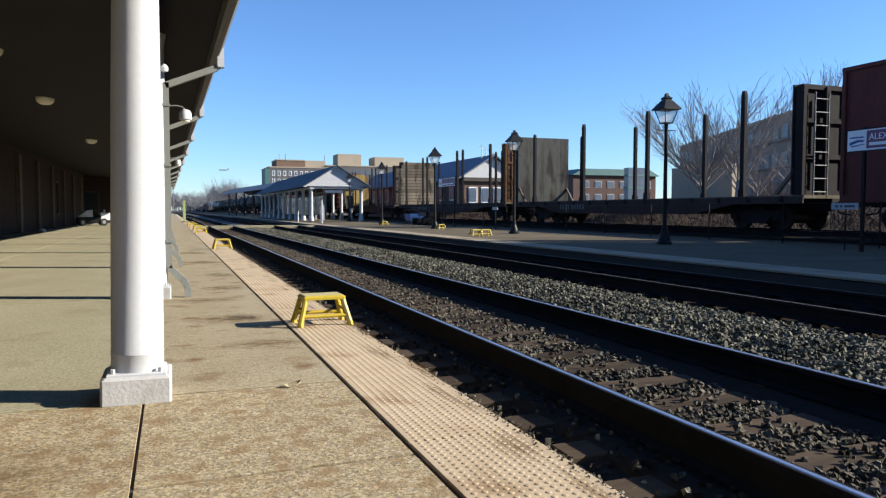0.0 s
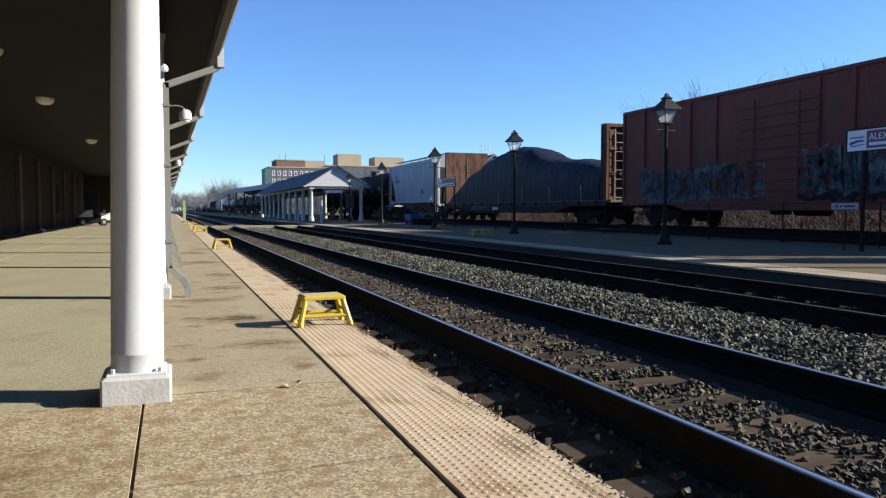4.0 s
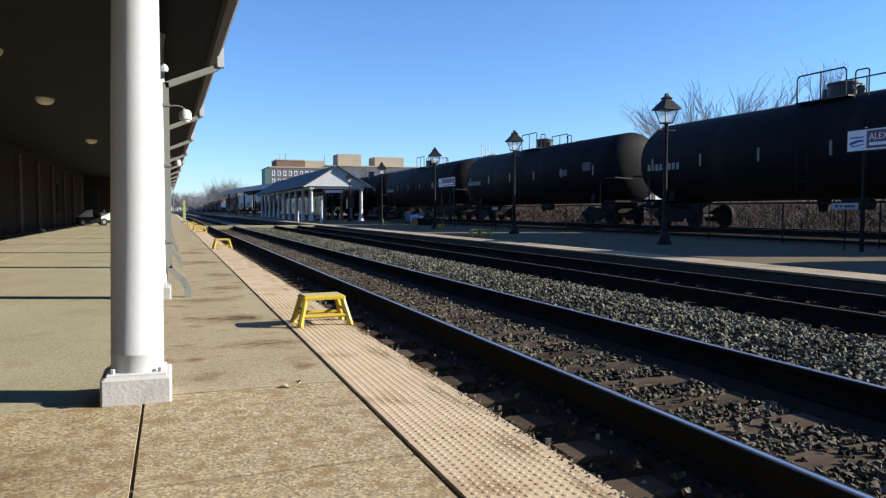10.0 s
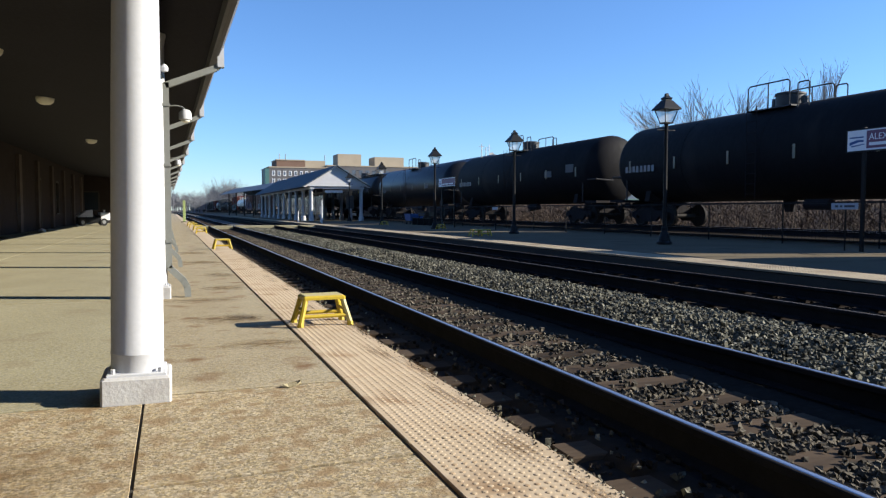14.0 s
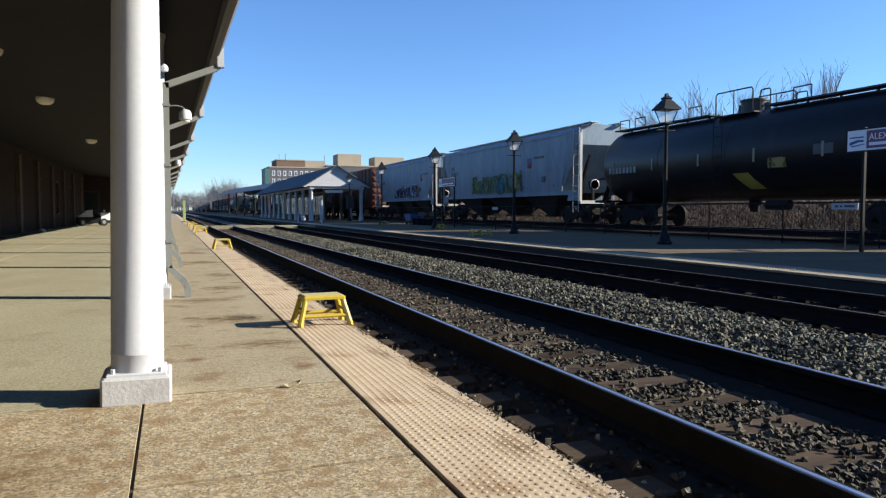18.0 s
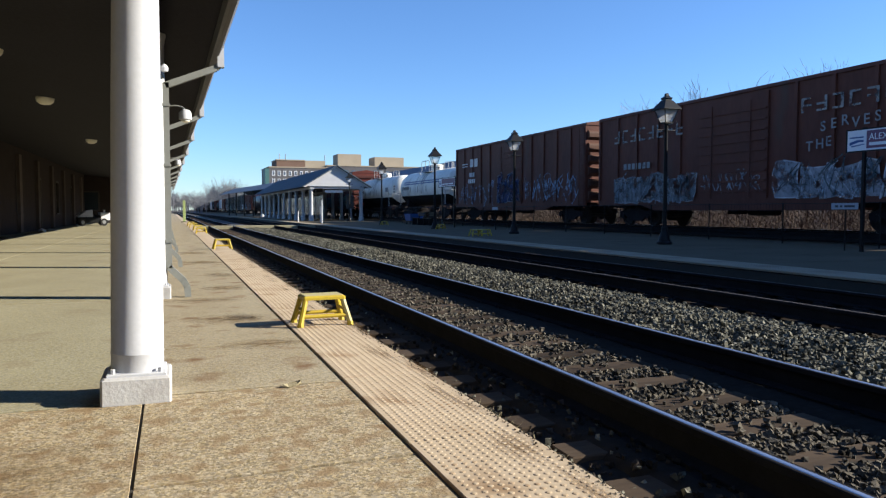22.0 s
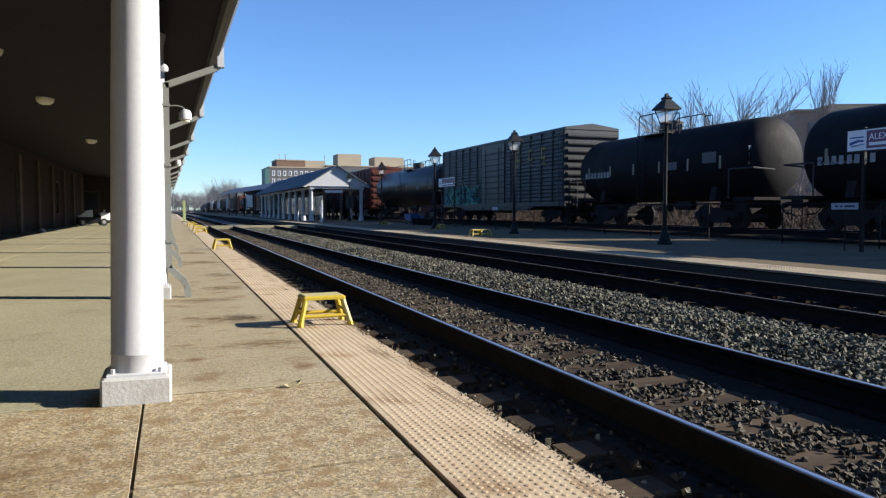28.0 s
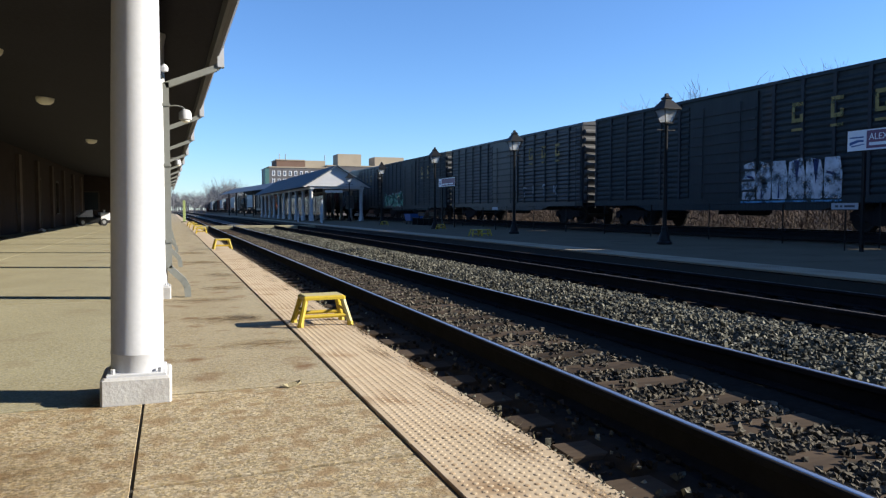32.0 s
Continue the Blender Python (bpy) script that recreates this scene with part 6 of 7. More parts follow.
def tank(s0, s1, mat, label, r=1.575, zc=2.54, walkway=False, hatch=0, band=None, ends=None, hoop=BLACK_RAIL, marks=True, seed=0, stripes=None, lower=None, full_rail=False):
    rng = random.Random(seed)
    c, half = car_base("tank_car", s0, s1, label, "tank car")
    e = half - 0.85
    d = 0.62
    prof = [(0.02, -e), (r * 0.45, -e + 0.05), (r * 0.78, -e + 0.2), (r * 0.95, -e + 0.42), (r, -e + d), (r, e - d), (r * 0.95, e - 0.42), (r * 0.78, e - 0.2), (r * 0.45, e - 0.05), (0.02, e)]
    shaped("shell", mat, c, lambda bm: lathe(bm, prof, 48, "y", (0, 0, zc)), smooth=True)
    if lower:
        # Black skin paints in the belly's shadow together with sill and underframe.
        def belly(bm):
            n = 14
            secs = []
            for rr, y, cut in ((0.78, -e + 0.2, 0.74), (0.95, -e + 0.42, 0.56), (1.0, -e + d, 0.43), (1.0, e - d, 0.43), (0.95, e - 0.42, 0.56), (0.78, e - 0.2, 0.74)):
                a0 = math.acos(-min(0.98, cut / rr))
                secs.append([((rr * r + 0.012) * math.sin(a0 + (math.tau - 2 * a0) * k / n), y + math.copysign(0.008, y), zc + (rr * r + 0.012) * math.cos(a0 + (math.tau - 2 * a0) * k / n)) for k in range(n + 1)])
            loft(bm, secs)
        shaped("lower_coat", lower, c, belly, label="black skin on the lower shell for its shadow, sill and underframe", smooth=True)
    for k in range(3):
        y = -e + d + (2 * e - 2 * d) * (k + 1) / 4
        shared("weld_seam", ("seam", r, mat.name), mat, c, (0, y, zc), lathe, [(r - 0.01, -0.02), (r + 0.006, -0.014), (r + 0.006, 0.014), (r - 0.01, 0.02)], 48, "y")
    top = zc + r
    man = shaped("manway", hoop if mat is not TANK_WHITE else mat, c, lambda bm: (lathe(bm, [(0.46, -0.1), (0.46, 0.33), (0.49, 0.34), (0.49, 0.40), (0.30, 0.45), (0.02, 0.47)], 20, at=(0, hatch, top)),), smooth=True)
    vm = STEEL if mat is TANK_WHITE else hoop
    shared("valve", ("valve_a", vm.name), vm, c, (0.1, hatch + 0.70, top), tube, (0, 0, -0.05), (0, 0, 0.32), 0.16, 0.13, 10)
    shared("valve", ("valve_b", vm.name), vm, c, (-0.1, hatch - 0.68, top), tube, (0, 0, -0.05), (0, 0, 0.22), 0.11, 0.11, 8)
    for x in (-0.725, 0.725):
        shared("top_platform", ("top_platform", hoop.name), hoop, c, (x, hatch, top - 0.14), box, -0.225, 0.225, -0.95, 0.95, -0.02, 0.02)

    def rail_side(bm):
        bent(bm, [(0, -0.88, -0.15), (0, -0.88, 0.60), (0, -0.80, 0.68), (0, 0.80, 0.68), (0, 0.88, 0.60), (0, 0.88, -0.15)], 0.024)
        tube(bm, (0, 0, -0.15), (0, 0, 0.68), 0.02)
    for x in (-0.95, 0.95):
        shared("handrail", ("tank_rail", hoop.name), hoop, c, (x, hatch, top), rail_side)
    for x in (-0.8, 0.8):
        shared("hoop", ("tank_hoop", hoop.name), hoop, c, (x, hatch - 1.28, top), bent, [(0, -0.22, -0.3), (0, -0.22, 0.50), (0, -0.17, 0.55), (0, 0.17, 0.55), (0, 0.22, 0.50), (0, 0.22, -0.3)], 0.022)
    if walkway:
        for ya, yb in ((-e + 0.3, hatch - 1.3), (hatch + 1.3, e - 0.3)):
            shaped("running_board", hoop, c, lambda bm: (box(bm, -0.85, -0.35, ya, yb, top - 0.02, top + 0.03), [box(bm, -0.62, -0.56, ya + 0.3 + 1.2 * k, ya + 0.36 + 1.2 * k, top - 0.2, top - 0.015) for k in range(int((yb - ya) / 1.2))]))
        for y in (-e + 0.7, -e + 2.0, hatch - 2.6, hatch + 2.4, e - 1.8, e - 0.7):
            shared("grab_hoop", ("grab_hoop", hoop.name), hoop, c, (-0.6, y, top), bent, [(0, -0.35, 0), (0, -0.35, 0.45), (0, 0.35, 0.45), (0, 0.35, 0)], 0.022)
    if full_rail:
        def long_rail(bm):
            bent(bm, [(-0.9, -e + 0.9, top - 0.4), (-0.9, -e + 0.9, top + 0.28), (-0.9, e - 0.9, top + 0.28), (-0.9, e - 0.9, top - 0.4)], 0.022)
            for k in range(8):
                y = -e + 0.9 + (2 * e - 1.8) * k / 7
                tube(bm, (-0.9, y, top - 0.4), (-0.9, y, top + 0.28), 0.018)
        shaped("long_handrail", hoop, c, long_rail)
    if mat is TANK_WHITE:
        # brown drips below the manway, down the near side
        for y, w, lo in ((hatch - 0.55, 0.16, 0.28), (hatch - 0.1, 0.24, 0.30), (hatch + 0.55, 0.10, 0.25), (hatch + 1.3, 0.08, 0.29)):
            shaped("drip_stain", TANK_GRIME, c, lambda bm: loft(bm, [[(-(r + q) * math.sin(math.pi * k / 20 * lo * 2), y + d, zc + (r + q) * math.cos(math.pi * k / 20 * lo * 2)) for d, q in ((-w * (1 - k / 26), 0.004), (w * (1 - k / 26), 0.004), (w * (1 - k / 26), 0.001), (-w * (1 - k / 26), 0.001))] for k in range(21)]))
    lad = ladder(c, (-r - 0.05, hatch, 1.0 if mat is not TANK_WHITE else 2.0), 0.42, top - (1.1 if mat is not TANK_WHITE else 2.1), 9 if mat is not TANK_WHITE else 6, FRAME_BLACK if mat is not TANK_WHITE else mat, math.pi / 2, 0.011)
    for s in (-1, 1):
        shaped("end_platform", FRAME_BLACK, c, lambda bm: box(bm, -1.45, 1.45, min(s * (half - 0.55), s * (half - 1.5)), max(s * (half - 0.55), s * (half - 1.5)), 0.98, 1.08))
        shaped("stub_sill", FRAME_BLACK, c, lambda bm: box(bm, -0.3, 0.3, min(s * (half - 0.55), s * (half - 3.4)), max(s * (half - 0.55), s * (half - 3.4)), 0.72, 0.975))
        shaped("saddle", FRAME_BLACK, c, lambda bm: prism(bm, [(-1.2, 1.0), (1.2, 1.0), (1.05, 1.75), (-1.05, 1.75)], s * (half - 2.8) - 0.15, s * (half - 2.8) + 0.15))
    for s in (-1, 1):
        shaped("end_rail", GALVANIZED if mat is TANK_WHITE else hoop, c, lambda bm: bent(bm, [(-1.42, s * (half - 1.75), 1.05), (-1.42, s * (half - 1.75), 2.05), (-1.42, s * (half - 0.65), 2.05), (-0.5, s * (half - 0.65), 2.0)], 0.03))
        ladder(c, (-1.44, s * (half - 1.2), 0.35), 0.4, 0.75, 3, FRAME_BLACK, math.pi / 2)
    shared("outlet_valve", "outlet_valve", FRAME_BLACK, c, (0, 0.2, zc - r), tube, (0, 0, -0.38), (0, 0, 0.1), 0.16, 0.24, 10)
    shared("brake_cylinder", "tank_brake_cyl", FRAME_BLACK, c, (-0.9, -1.75, 0.82), tube, (0, -0.45, 0), (0, 0.45, 0), 0.17, 0.17, 10)
    shaped("brake_pipe", FRAME_BLACK, c, lambda bm: tube(bm, (-0.5, -e, 0.88), (-0.5, e, 0.88), 0.03, 0.03, 5))
    # reflective strips at mid height and the bar of the car's mark
    for k in range(6):
        y = -e + 1.3 + (2 * e - 2.6) * k / 5
        shared("reflector", "reflector", REFLECTOR, c, (-r - 0.002, y, zc - 0.12), box, -0.012, 0.01, -0.045, 0.045, -0.2, 0.24)
    if marks:
        m = MARK_DARK if mat is TANK_WHITE else MARK_WHITE
        low = 0.10 if mat is TANK_WHITE else 0.36
        mark, skin = (m, -r - 0.006) if mat is TANK_WHITE else (MARK_GREY, -r - 0.002)
        bars(c, e - 1.0, zc - low, (0.16, 0.15, 0.16, 0.15), 0.25, mark, skin)
        bars(c, e - 2.0, zc - low, (0.15, 0.16, 0.15, 0.16), 0.25, mark, skin)
        if mat is not TANK_WHITE:
            bars(c, e - 1.0, zc - 0.34, (0.5, 0.4, 0.3), 0.07, MARK_FAINT, -r + 0.004)
        shaped("placard_panel", MARK_FAINT if mat is not TANK_WHITE else MARK_GREY, c, lambda bm: box(bm, -r - 0.012, -r + 0.03, -e + 1.5, -e + 2.2, zc - 0.1, zc + 0.28))
        if rng.random() < 0.7 and mat is not TANK_WHITE:
            shaped("panel", MARK_FAINT, c, lambda bm: box(bm, -r - 0.008, -r + 0.02, -e + 3.6, -e + 4.3, zc - 0.25, zc + 0.05))
        shaped("end_marking", m if mat is TANK_WHITE else MARK_GREY, c, lambda bm: [box(bm, -1.18 + 0.0, -0.62, -e + 0.24 - 0.0, -e + 0.30, zc + 0.25 - 0.24 * k, zc + 0.40 - 0.24 * k) for k in range(3)])
    for y0, y1, z, w in stripes or ():
        shaped("stripe", MARK_BLUE, c, lambda bm: box(bm, -math.sqrt(r * r - (z - zc) ** 2) - 0.012, -math.sqrt(r * r - (z - zc) ** 2) + 0.08, y0, y1, z, z + w))
    truck(c, half - 2.75)
    truck(c, -half + 2.75)
    couplers(c, half - 0.6)
    return c, e


def hopper(s0, s1, mat, label, bays=3, height=4.68, rail_mat=GALVANIZED, lift=0.06):
    c, half = car_base("covered_hopper", s0, s1, label, "hopper car")
    e = half - 0.6
    side = 1.52 if bays == 3 else 1.36

    def section(y, zb, inset=0.0):
        w = 1.53 - inset
        return [(-w * 0.93, y, zb), (-w * 0.985, y, zb + (height - zb) * 0.25), (-w, y, zb + (height - zb) * 0.55), (-w * 0.96, y, height - 0.34), (-w * 0.80, y, height - 0.10), (-0.5, y, height),
                (0.5, y, height), (w * 0.80, y, height - 0.10), (w * 0.96, y, height - 0.34), (w, y, zb + (height - zb) * 0.55), (w * 0.985, y, zb + (height - zb) * 0.25), (w * 0.93, y, zb)]

    def slope_body(bm):
        loft(bm, [section(-e + 1.95, side), section(e - 1.95, side)])
    shaped("body", mat, c, slope_body, smooth=True)
    for s in (-1, 1):
        shaped("end_slope", mat, c, lambda bm: loft(bm, [section(s * y, z) for y, z in ((e - 0.25, 3.72), (e - 1.945, side))][::s]))
    # side sheets carry on to the ends past the slope sheets
    for s in (-1, 1):
        for x0 in (-1.50, 1.45):
            shaped("end_sheet", mat, c, lambda bm: prism(bm, [(s * (e - 1.9), side), (s * (e - 1.75), side), (s * (e - 1.68), 2.1), (s * (e - 1.42), 2.7), (s * (e - 0.9), 3.3), (s * (e - 0.22), 3.75), (s * (e - 0.1), height - 0.3), (s * (e - 1.9), height - 0.3)], x0, x0 + 0.05, "x"))
    for x in (-1.42, 1.42):
        shaped("side_sill", mat, c, lambda bm: box(bm, x - 0.06, x + 0.06, -e + 0.6, e - 0.6, side - 0.14, side + 0.05))
        shaped("top_chord", mat, c, lambda bm: box(bm, x * 1.035 - 0.05, x * 1.035 + 0.05, -e + 0.1, e - 0.1, height - 0.42, height - 0.30))
    span = (2 * e - 4.2) / bays
    for k in range(bays):
        y = -e + 2.1 + span * (k + 0.5)
        shared("bay", ("bay", round(span, 2), mat.name), HOPPER_SHADE_GRIME if bays == 3 else HOPPER_BAY, c, (0, y, 0), lambda bm: loft(bm, [[(sx * a, sy * b, z) for sx, sy in ((-1, -1), (1, -1), (1, 1), (-1, 1))] for a, b, z in ((0.55, 0.35, 0.42), (1.35, span * 0.46, side - 0.02))]))
        shared("gate", "bay_gate", FRAME_BLACK, c, (0, y, 0.3), box, -0.7, 0.7, -0.4, 0.4, 0, 0.12)
    shaped("centre_sill", FRAME_BLACK, c, lambda bm: box(bm, -0.25, 0.25, -e, e, 0.75, 1.05))
    for s in (-1, 1):
        shaped("end_beam", rail_mat, c, lambda bm: box(bm, -1.5, 1.5, min(s * (e - 0.1), s * e), max(s * (e - 0.1), s * e), 0.95, 1.1))
        for x in (-1.42, 1.42):
            shaped("end_post", rail_mat, c, lambda bm: box(bm, x - 0.06, x + 0.06, s * (e - 0.15) - 0.05, s * (e - 0.15) + 0.05, 1.1, height - 0.3))
        for x in (-0.8, 0.8):
            shaped("slope_brace", FRAME_BLACK, c, lambda bm: prism(bm, [(s * (e - 1.2), 1.05), (s * (e - 1.7), 1.05), (s * (e - 0.4), 3.25), (s * (e - 0.3), 3.25)], x - 0.05, x + 0.05, "x"))
    for s in (-1, 1):
        ladder(c, (-1.55, s * (e - 0.35), 0.55), 0.5, height - 0.75, 8, rail_mat, math.pi / 2, 0.017)
        shaped("corner_panel", mat, c, lambda bm: prism(bm, [(s * (e - 0.12), 1.1), (s * (e - 1.25), 1.1), (s * (e - 1.1), 1.4), (s * (e - 0.12), 1.62)], -1.49, -1.45, "x"))
    wheel = shaped("brake_wheel", rail_mat, c, lambda bm: lathe(bm, [(0.21, 0), (0.24, 0.012), (0.24, 0.03), (0.21, 0.042), (0.21, 0)], 18, "y", (-0.75, -e - 0.05, 1.85)))
    shaped("hub", rail_mat, wheel, lambda bm: (box(bm, -0.96, -0.54, -e - 0.045, -e - 0.025, 1.835, 1.865), box(bm, -0.765, -0.735, -e - 0.045, -e - 0.025, 1.64, 2.06), tube(bm, (-0.75, -e - 0.03, 1.85), (-0.75, -e + 0.12, 1.85), 0.03, 0.03, 8)))
    shaped("gear_box", FRAME_BLACK, c, lambda bm: (box(bm, -0.92, -0.58, -e + 0.08, -e + 0.25, 1.66, 2.04), box(bm, -0.80, -0.70, -e + 0.08, -e + 0.2, 1.1, 1.66)))
    for x in (-0.765, 0.765):
        shaped("running_board", rail_mat, c, lambda bm: (box(bm, x - 0.215, x + 0.215, -e, e, height + lift, height + lift + 0.04), [box(bm, x - 0.03, x + 0.03, -e + 0.3 + 0.9 * k, -e + 0.36 + 0.9 * k, height - 0.12, height + lift) for k in range(int((2 * e - 0.5) / 0.9))]))
    shaped("hatch", mat, c, lambda bm: box(bm, -0.32, 0.32, -e + 1, e - 1, height, height + 0.13))
    for k in range(5):
        y = -e + 2.6 + (2 * e - 5.2) * k / 4
        shared("reflector", "hopper_reflector", MARK_DARK, c, (-1.45, y, side + 0.28), box, -0.02, 0.0, -0.03, 0.03, 0, 0.35)
    shaped("data_panel", MARK_DARK, c, lambda bm: box(bm, -1.54, -1.5, -e + 3.4, -e + 3.75, side + 0.55, side + 0.85))
    bars(c, e - 2.0, 3.25, (0.2, 0.2), 0.26, MARK_DARK, -1.532)
    bars(c, e - 1.9, 2.9, (0.16, 0.16, 0.16, 0.16, 0.16), 0.26, MARK_DARK, -1.532)
    truck(c, e - 1.55)
    truck(c, -e + 1.55)
    couplers(c, e)
    return c, e


def bulkhead(car, y, facing, face, frame_mat, planks, height=4.35, cap=None):
    """An end wall of a flat car. facing is the way its smooth face looks: towards the load."""
    b = shaped("bulkhead", face, car, lambda bm: box(bm, -1.3, 1.3, y - 0.03, y + 0.03, 1.1, height - 0.1 - (0.35 if cap else 0)))
    for x in (-1.42, -0.5, 0.5, 1.42):
        shaped("upright", frame_mat, b, lambda bm: bevel_box(bm, x - 0.09, x + 0.09, y - 0.16, y + 0.16, 1.1, height - (0.4 if cap and abs(x) > 1 else 0.05), 0.012))
    for z, w in ((1.1, 1.5), (2.2, 1.5), (3.3, 1.5), (height - 0.15, 1.0 if cap else 1.5)):
        shaped("crossbeam", frame_mat, b, lambda bm: box(bm, -w, w, y - 0.12, y + 0.12, z, z + 0.14))
    f = 0.165 * facing
    if planks == "across":
        n = 14
        shaped("backing", FRAME_BLACK, b, lambda bm: box(bm, -1.24, 1.24, min(y + f * 0.8, y + f * 0.98), max(y + f * 0.8, y + f * 0.98), 1.12, height - 0.02))
        for k in range(n):
            h = (height - 1.12) / n
            w = 1.5 - (0.25 if k == n - 1 else 0.1 if k == n - 2 else 0)
            shaped("plank", face, b, lambda bm: box(bm, -w, w, min(y + f, y + f * 1.35), max(y + f, y + f * 1.35), 1.12 + k * h + 0.013, 1.12 + (k + 1) * h - 0.013))
    else:
        n = 6
        for k in range(n):
            w = 3.12 / n
            lo = height - (0.32 if k == 0 and cap else 0)
            hi = height - (0.32 if k == n - 1 and cap else 0)
            shaped("plate", face, b, lambda bm: prism(bm, [(-1.56 + k * w + 0.005, 1.12), (-1.56 + (k + 1) * w - 0.005, 1.12), (-1.56 + (k + 1) * w - 0.005, hi), (-1.56 + k * w + 0.005, lo)], min(y + f, y + f * 1.3), max(y + f, y + f * 1.3)))
    if not cap and planks == "up" and face is not PLANK_RUST:
        for x in (-1.47, 1.47):
            shaped("brace", frame_mat if frame_mat is not FRAME_BLACK else PLANK_GREY, b, lambda bm: prism(bm, [(y + 0.1 * facing, 2.0), (y + 0.1 * facing, 1.85), (y + facing * 0.8, 1.12), (y + facing * 0.96, 1.12)], x - 0.04, x + 0.04, "x"))
    return b


def flat(s0, s1, label, near_mat, near_face, far_mat, far_face, far_planks, stakes=(), cap=None, seed=0):
    c, half = car_base("bulkhead_flatcar", s0, s1, label, "flat car")
    e = half - 0.6
    rng = random.Random(seed)
    shaped("deck", PLANK_GREY, c, lambda bm: box(bm, -1.5, 1.5, -e, e, 1.0, 1.1))
    for a, b in ((-1.56, -1.5), (1.5, 1.56)):
        shaped("side_sill", FLAT_SILL, c, lambda bm: prism(bm, [(-e, 1.06), (e, 1.06), (e, 0.86), (e * 0.72, 0.86), (e * 0.5, 0.5), (-e * 0.5, 0.5), (-e * 0.72, 0.86), (-e, 0.86)], a, b, "x"))
    shaped("centre_sill", FRAME_BLACK, c, lambda bm: box(bm, -0.35, 0.35, -e, e, 0.62, 1.0))
    bn = bulkhead(c, -e + 0.25, 1, near_face, near_mat, "up", 4.45)
    bulkhead(c, e - (0.85 if cap else 0.25), -1, far_face, far_mat, far_planks, 4.62, cap)
    ladder(bn, (-0.85, -e + 0.02, 1.0), 0.55, 3.2, 8, FASCIA if near_mat is not ORANGE_FRAME else ORANGE_FRAME, 0, 0.022)
    ladder(c, (0.2, e + 0.0, 1.0), 0.5, 3.2, 8, far_mat, 0, 0.03)
    for y in stakes:
        for sx in (-1, 1):
            shared("stake", "stake", FRAME_BLACK, c, (sx * 1.42, y, 1.1), lambda bm: (box(bm, -0.055, 0.055, -0.09, 0.09, 0, 3.35), prism(bm, [(-0.09, 3.35), (0.09, 3.35), (0.05, 3.5), (-0.05, 3.5)], -0.055, 0.055, "x"), box(bm, -0.08, 0.08, -0.13, 0.13, -0.1, 0.25)))
    for k in range(14):
        y = -e + 0.8 + (2 * e - 1.6) * k / 13
        shared("stake_pocket", "stake_pocket", FRAME_BLACK, c, (-1.56, y, 0.9), box, -0.05, 0, -0.06, 0.06, 0, 0.18)
    bars(c, e - 5.0, 0.68, (0.16, 0.16, 0.16, 0.16), 0.24, MARK_FAINT, -1.565)
    bars(c, e - 6.1, 0.68, (0.14, 0.16, 0.16, 0.16, 0.16), 0.24, MARK_FAINT, -1.565)
    truck(c, e - 2.4)
    truck(c, -e + 2.4)
    couplers(c, e)
    return c, e


def gondola(s0, s1, mat, label, height=2.55):
    c, half = car_base("gondola", s0, s1, label, "gondola car")
    e = half - 0.55
    shaped("floor", FRAME_BLACK, c, lambda bm: box(bm, -1.42, 1.42, -e, e, 0.95, 1.05))
    for sx in (-1.44, 1.40):
        shaped("side", mat, c, lambda bm: box(bm, sx, sx + 0.04, -e, e, 0.75, height))
    for y in (-e, e - 0.06):
        shaped("end", mat, c, lambda bm: box(bm, -1.4, 1.4, y, y + 0.06, 0.9, height))
    for x in (-1.44, 1.44):
        shaped("top_chord", mat, c, lambda bm: box(bm, x - 0.09, x + 0.09, -e, e, height, height + 0.12))
    for k in range(17):
        y = -e + 0.1 + (2 * e - 0.2) * k / 16
        for sx in (-1.51, 1.51):
            shared("side_post", "gondola_post", mat, c, (sx, y, 0.78), box, -0.065, 0.065, -0.07, 0.07, 0, height - 0.78)
    shaped("load", BALLAST_BED, c, lambda bm: loft(bm, [[(-1.35, y, 1.06), (1.35, y, 1.06), (1.3, y, z), (0.0, y, z + 0.2), (-1.3, y, z)] for y, z in [(-e + 0.2 + k * (2 * e - 0.4) / 10, 2.15 + 0.2 * math.sin(k * 2.1)) for k in range(11)]]))
    bars(c, 2.0, 2.0, (0.3, 0.3, 0.3), 0.34, MARK_GOLD, -1.585)
    bars(c, 5.5, 1.9, (0.2, 0.2, 0.2, 0.2, 0.2), 0.26, MARK_GREY, -1.585)
    ladder(c, (-1.6, -e + 0.3, 0.5), 0.4, 1.9, 5, mat, math.pi / 2)
    truck(c, e - 2.0)
    truck(c, -e + 2.0)
    couplers(c, e)
    return c, e


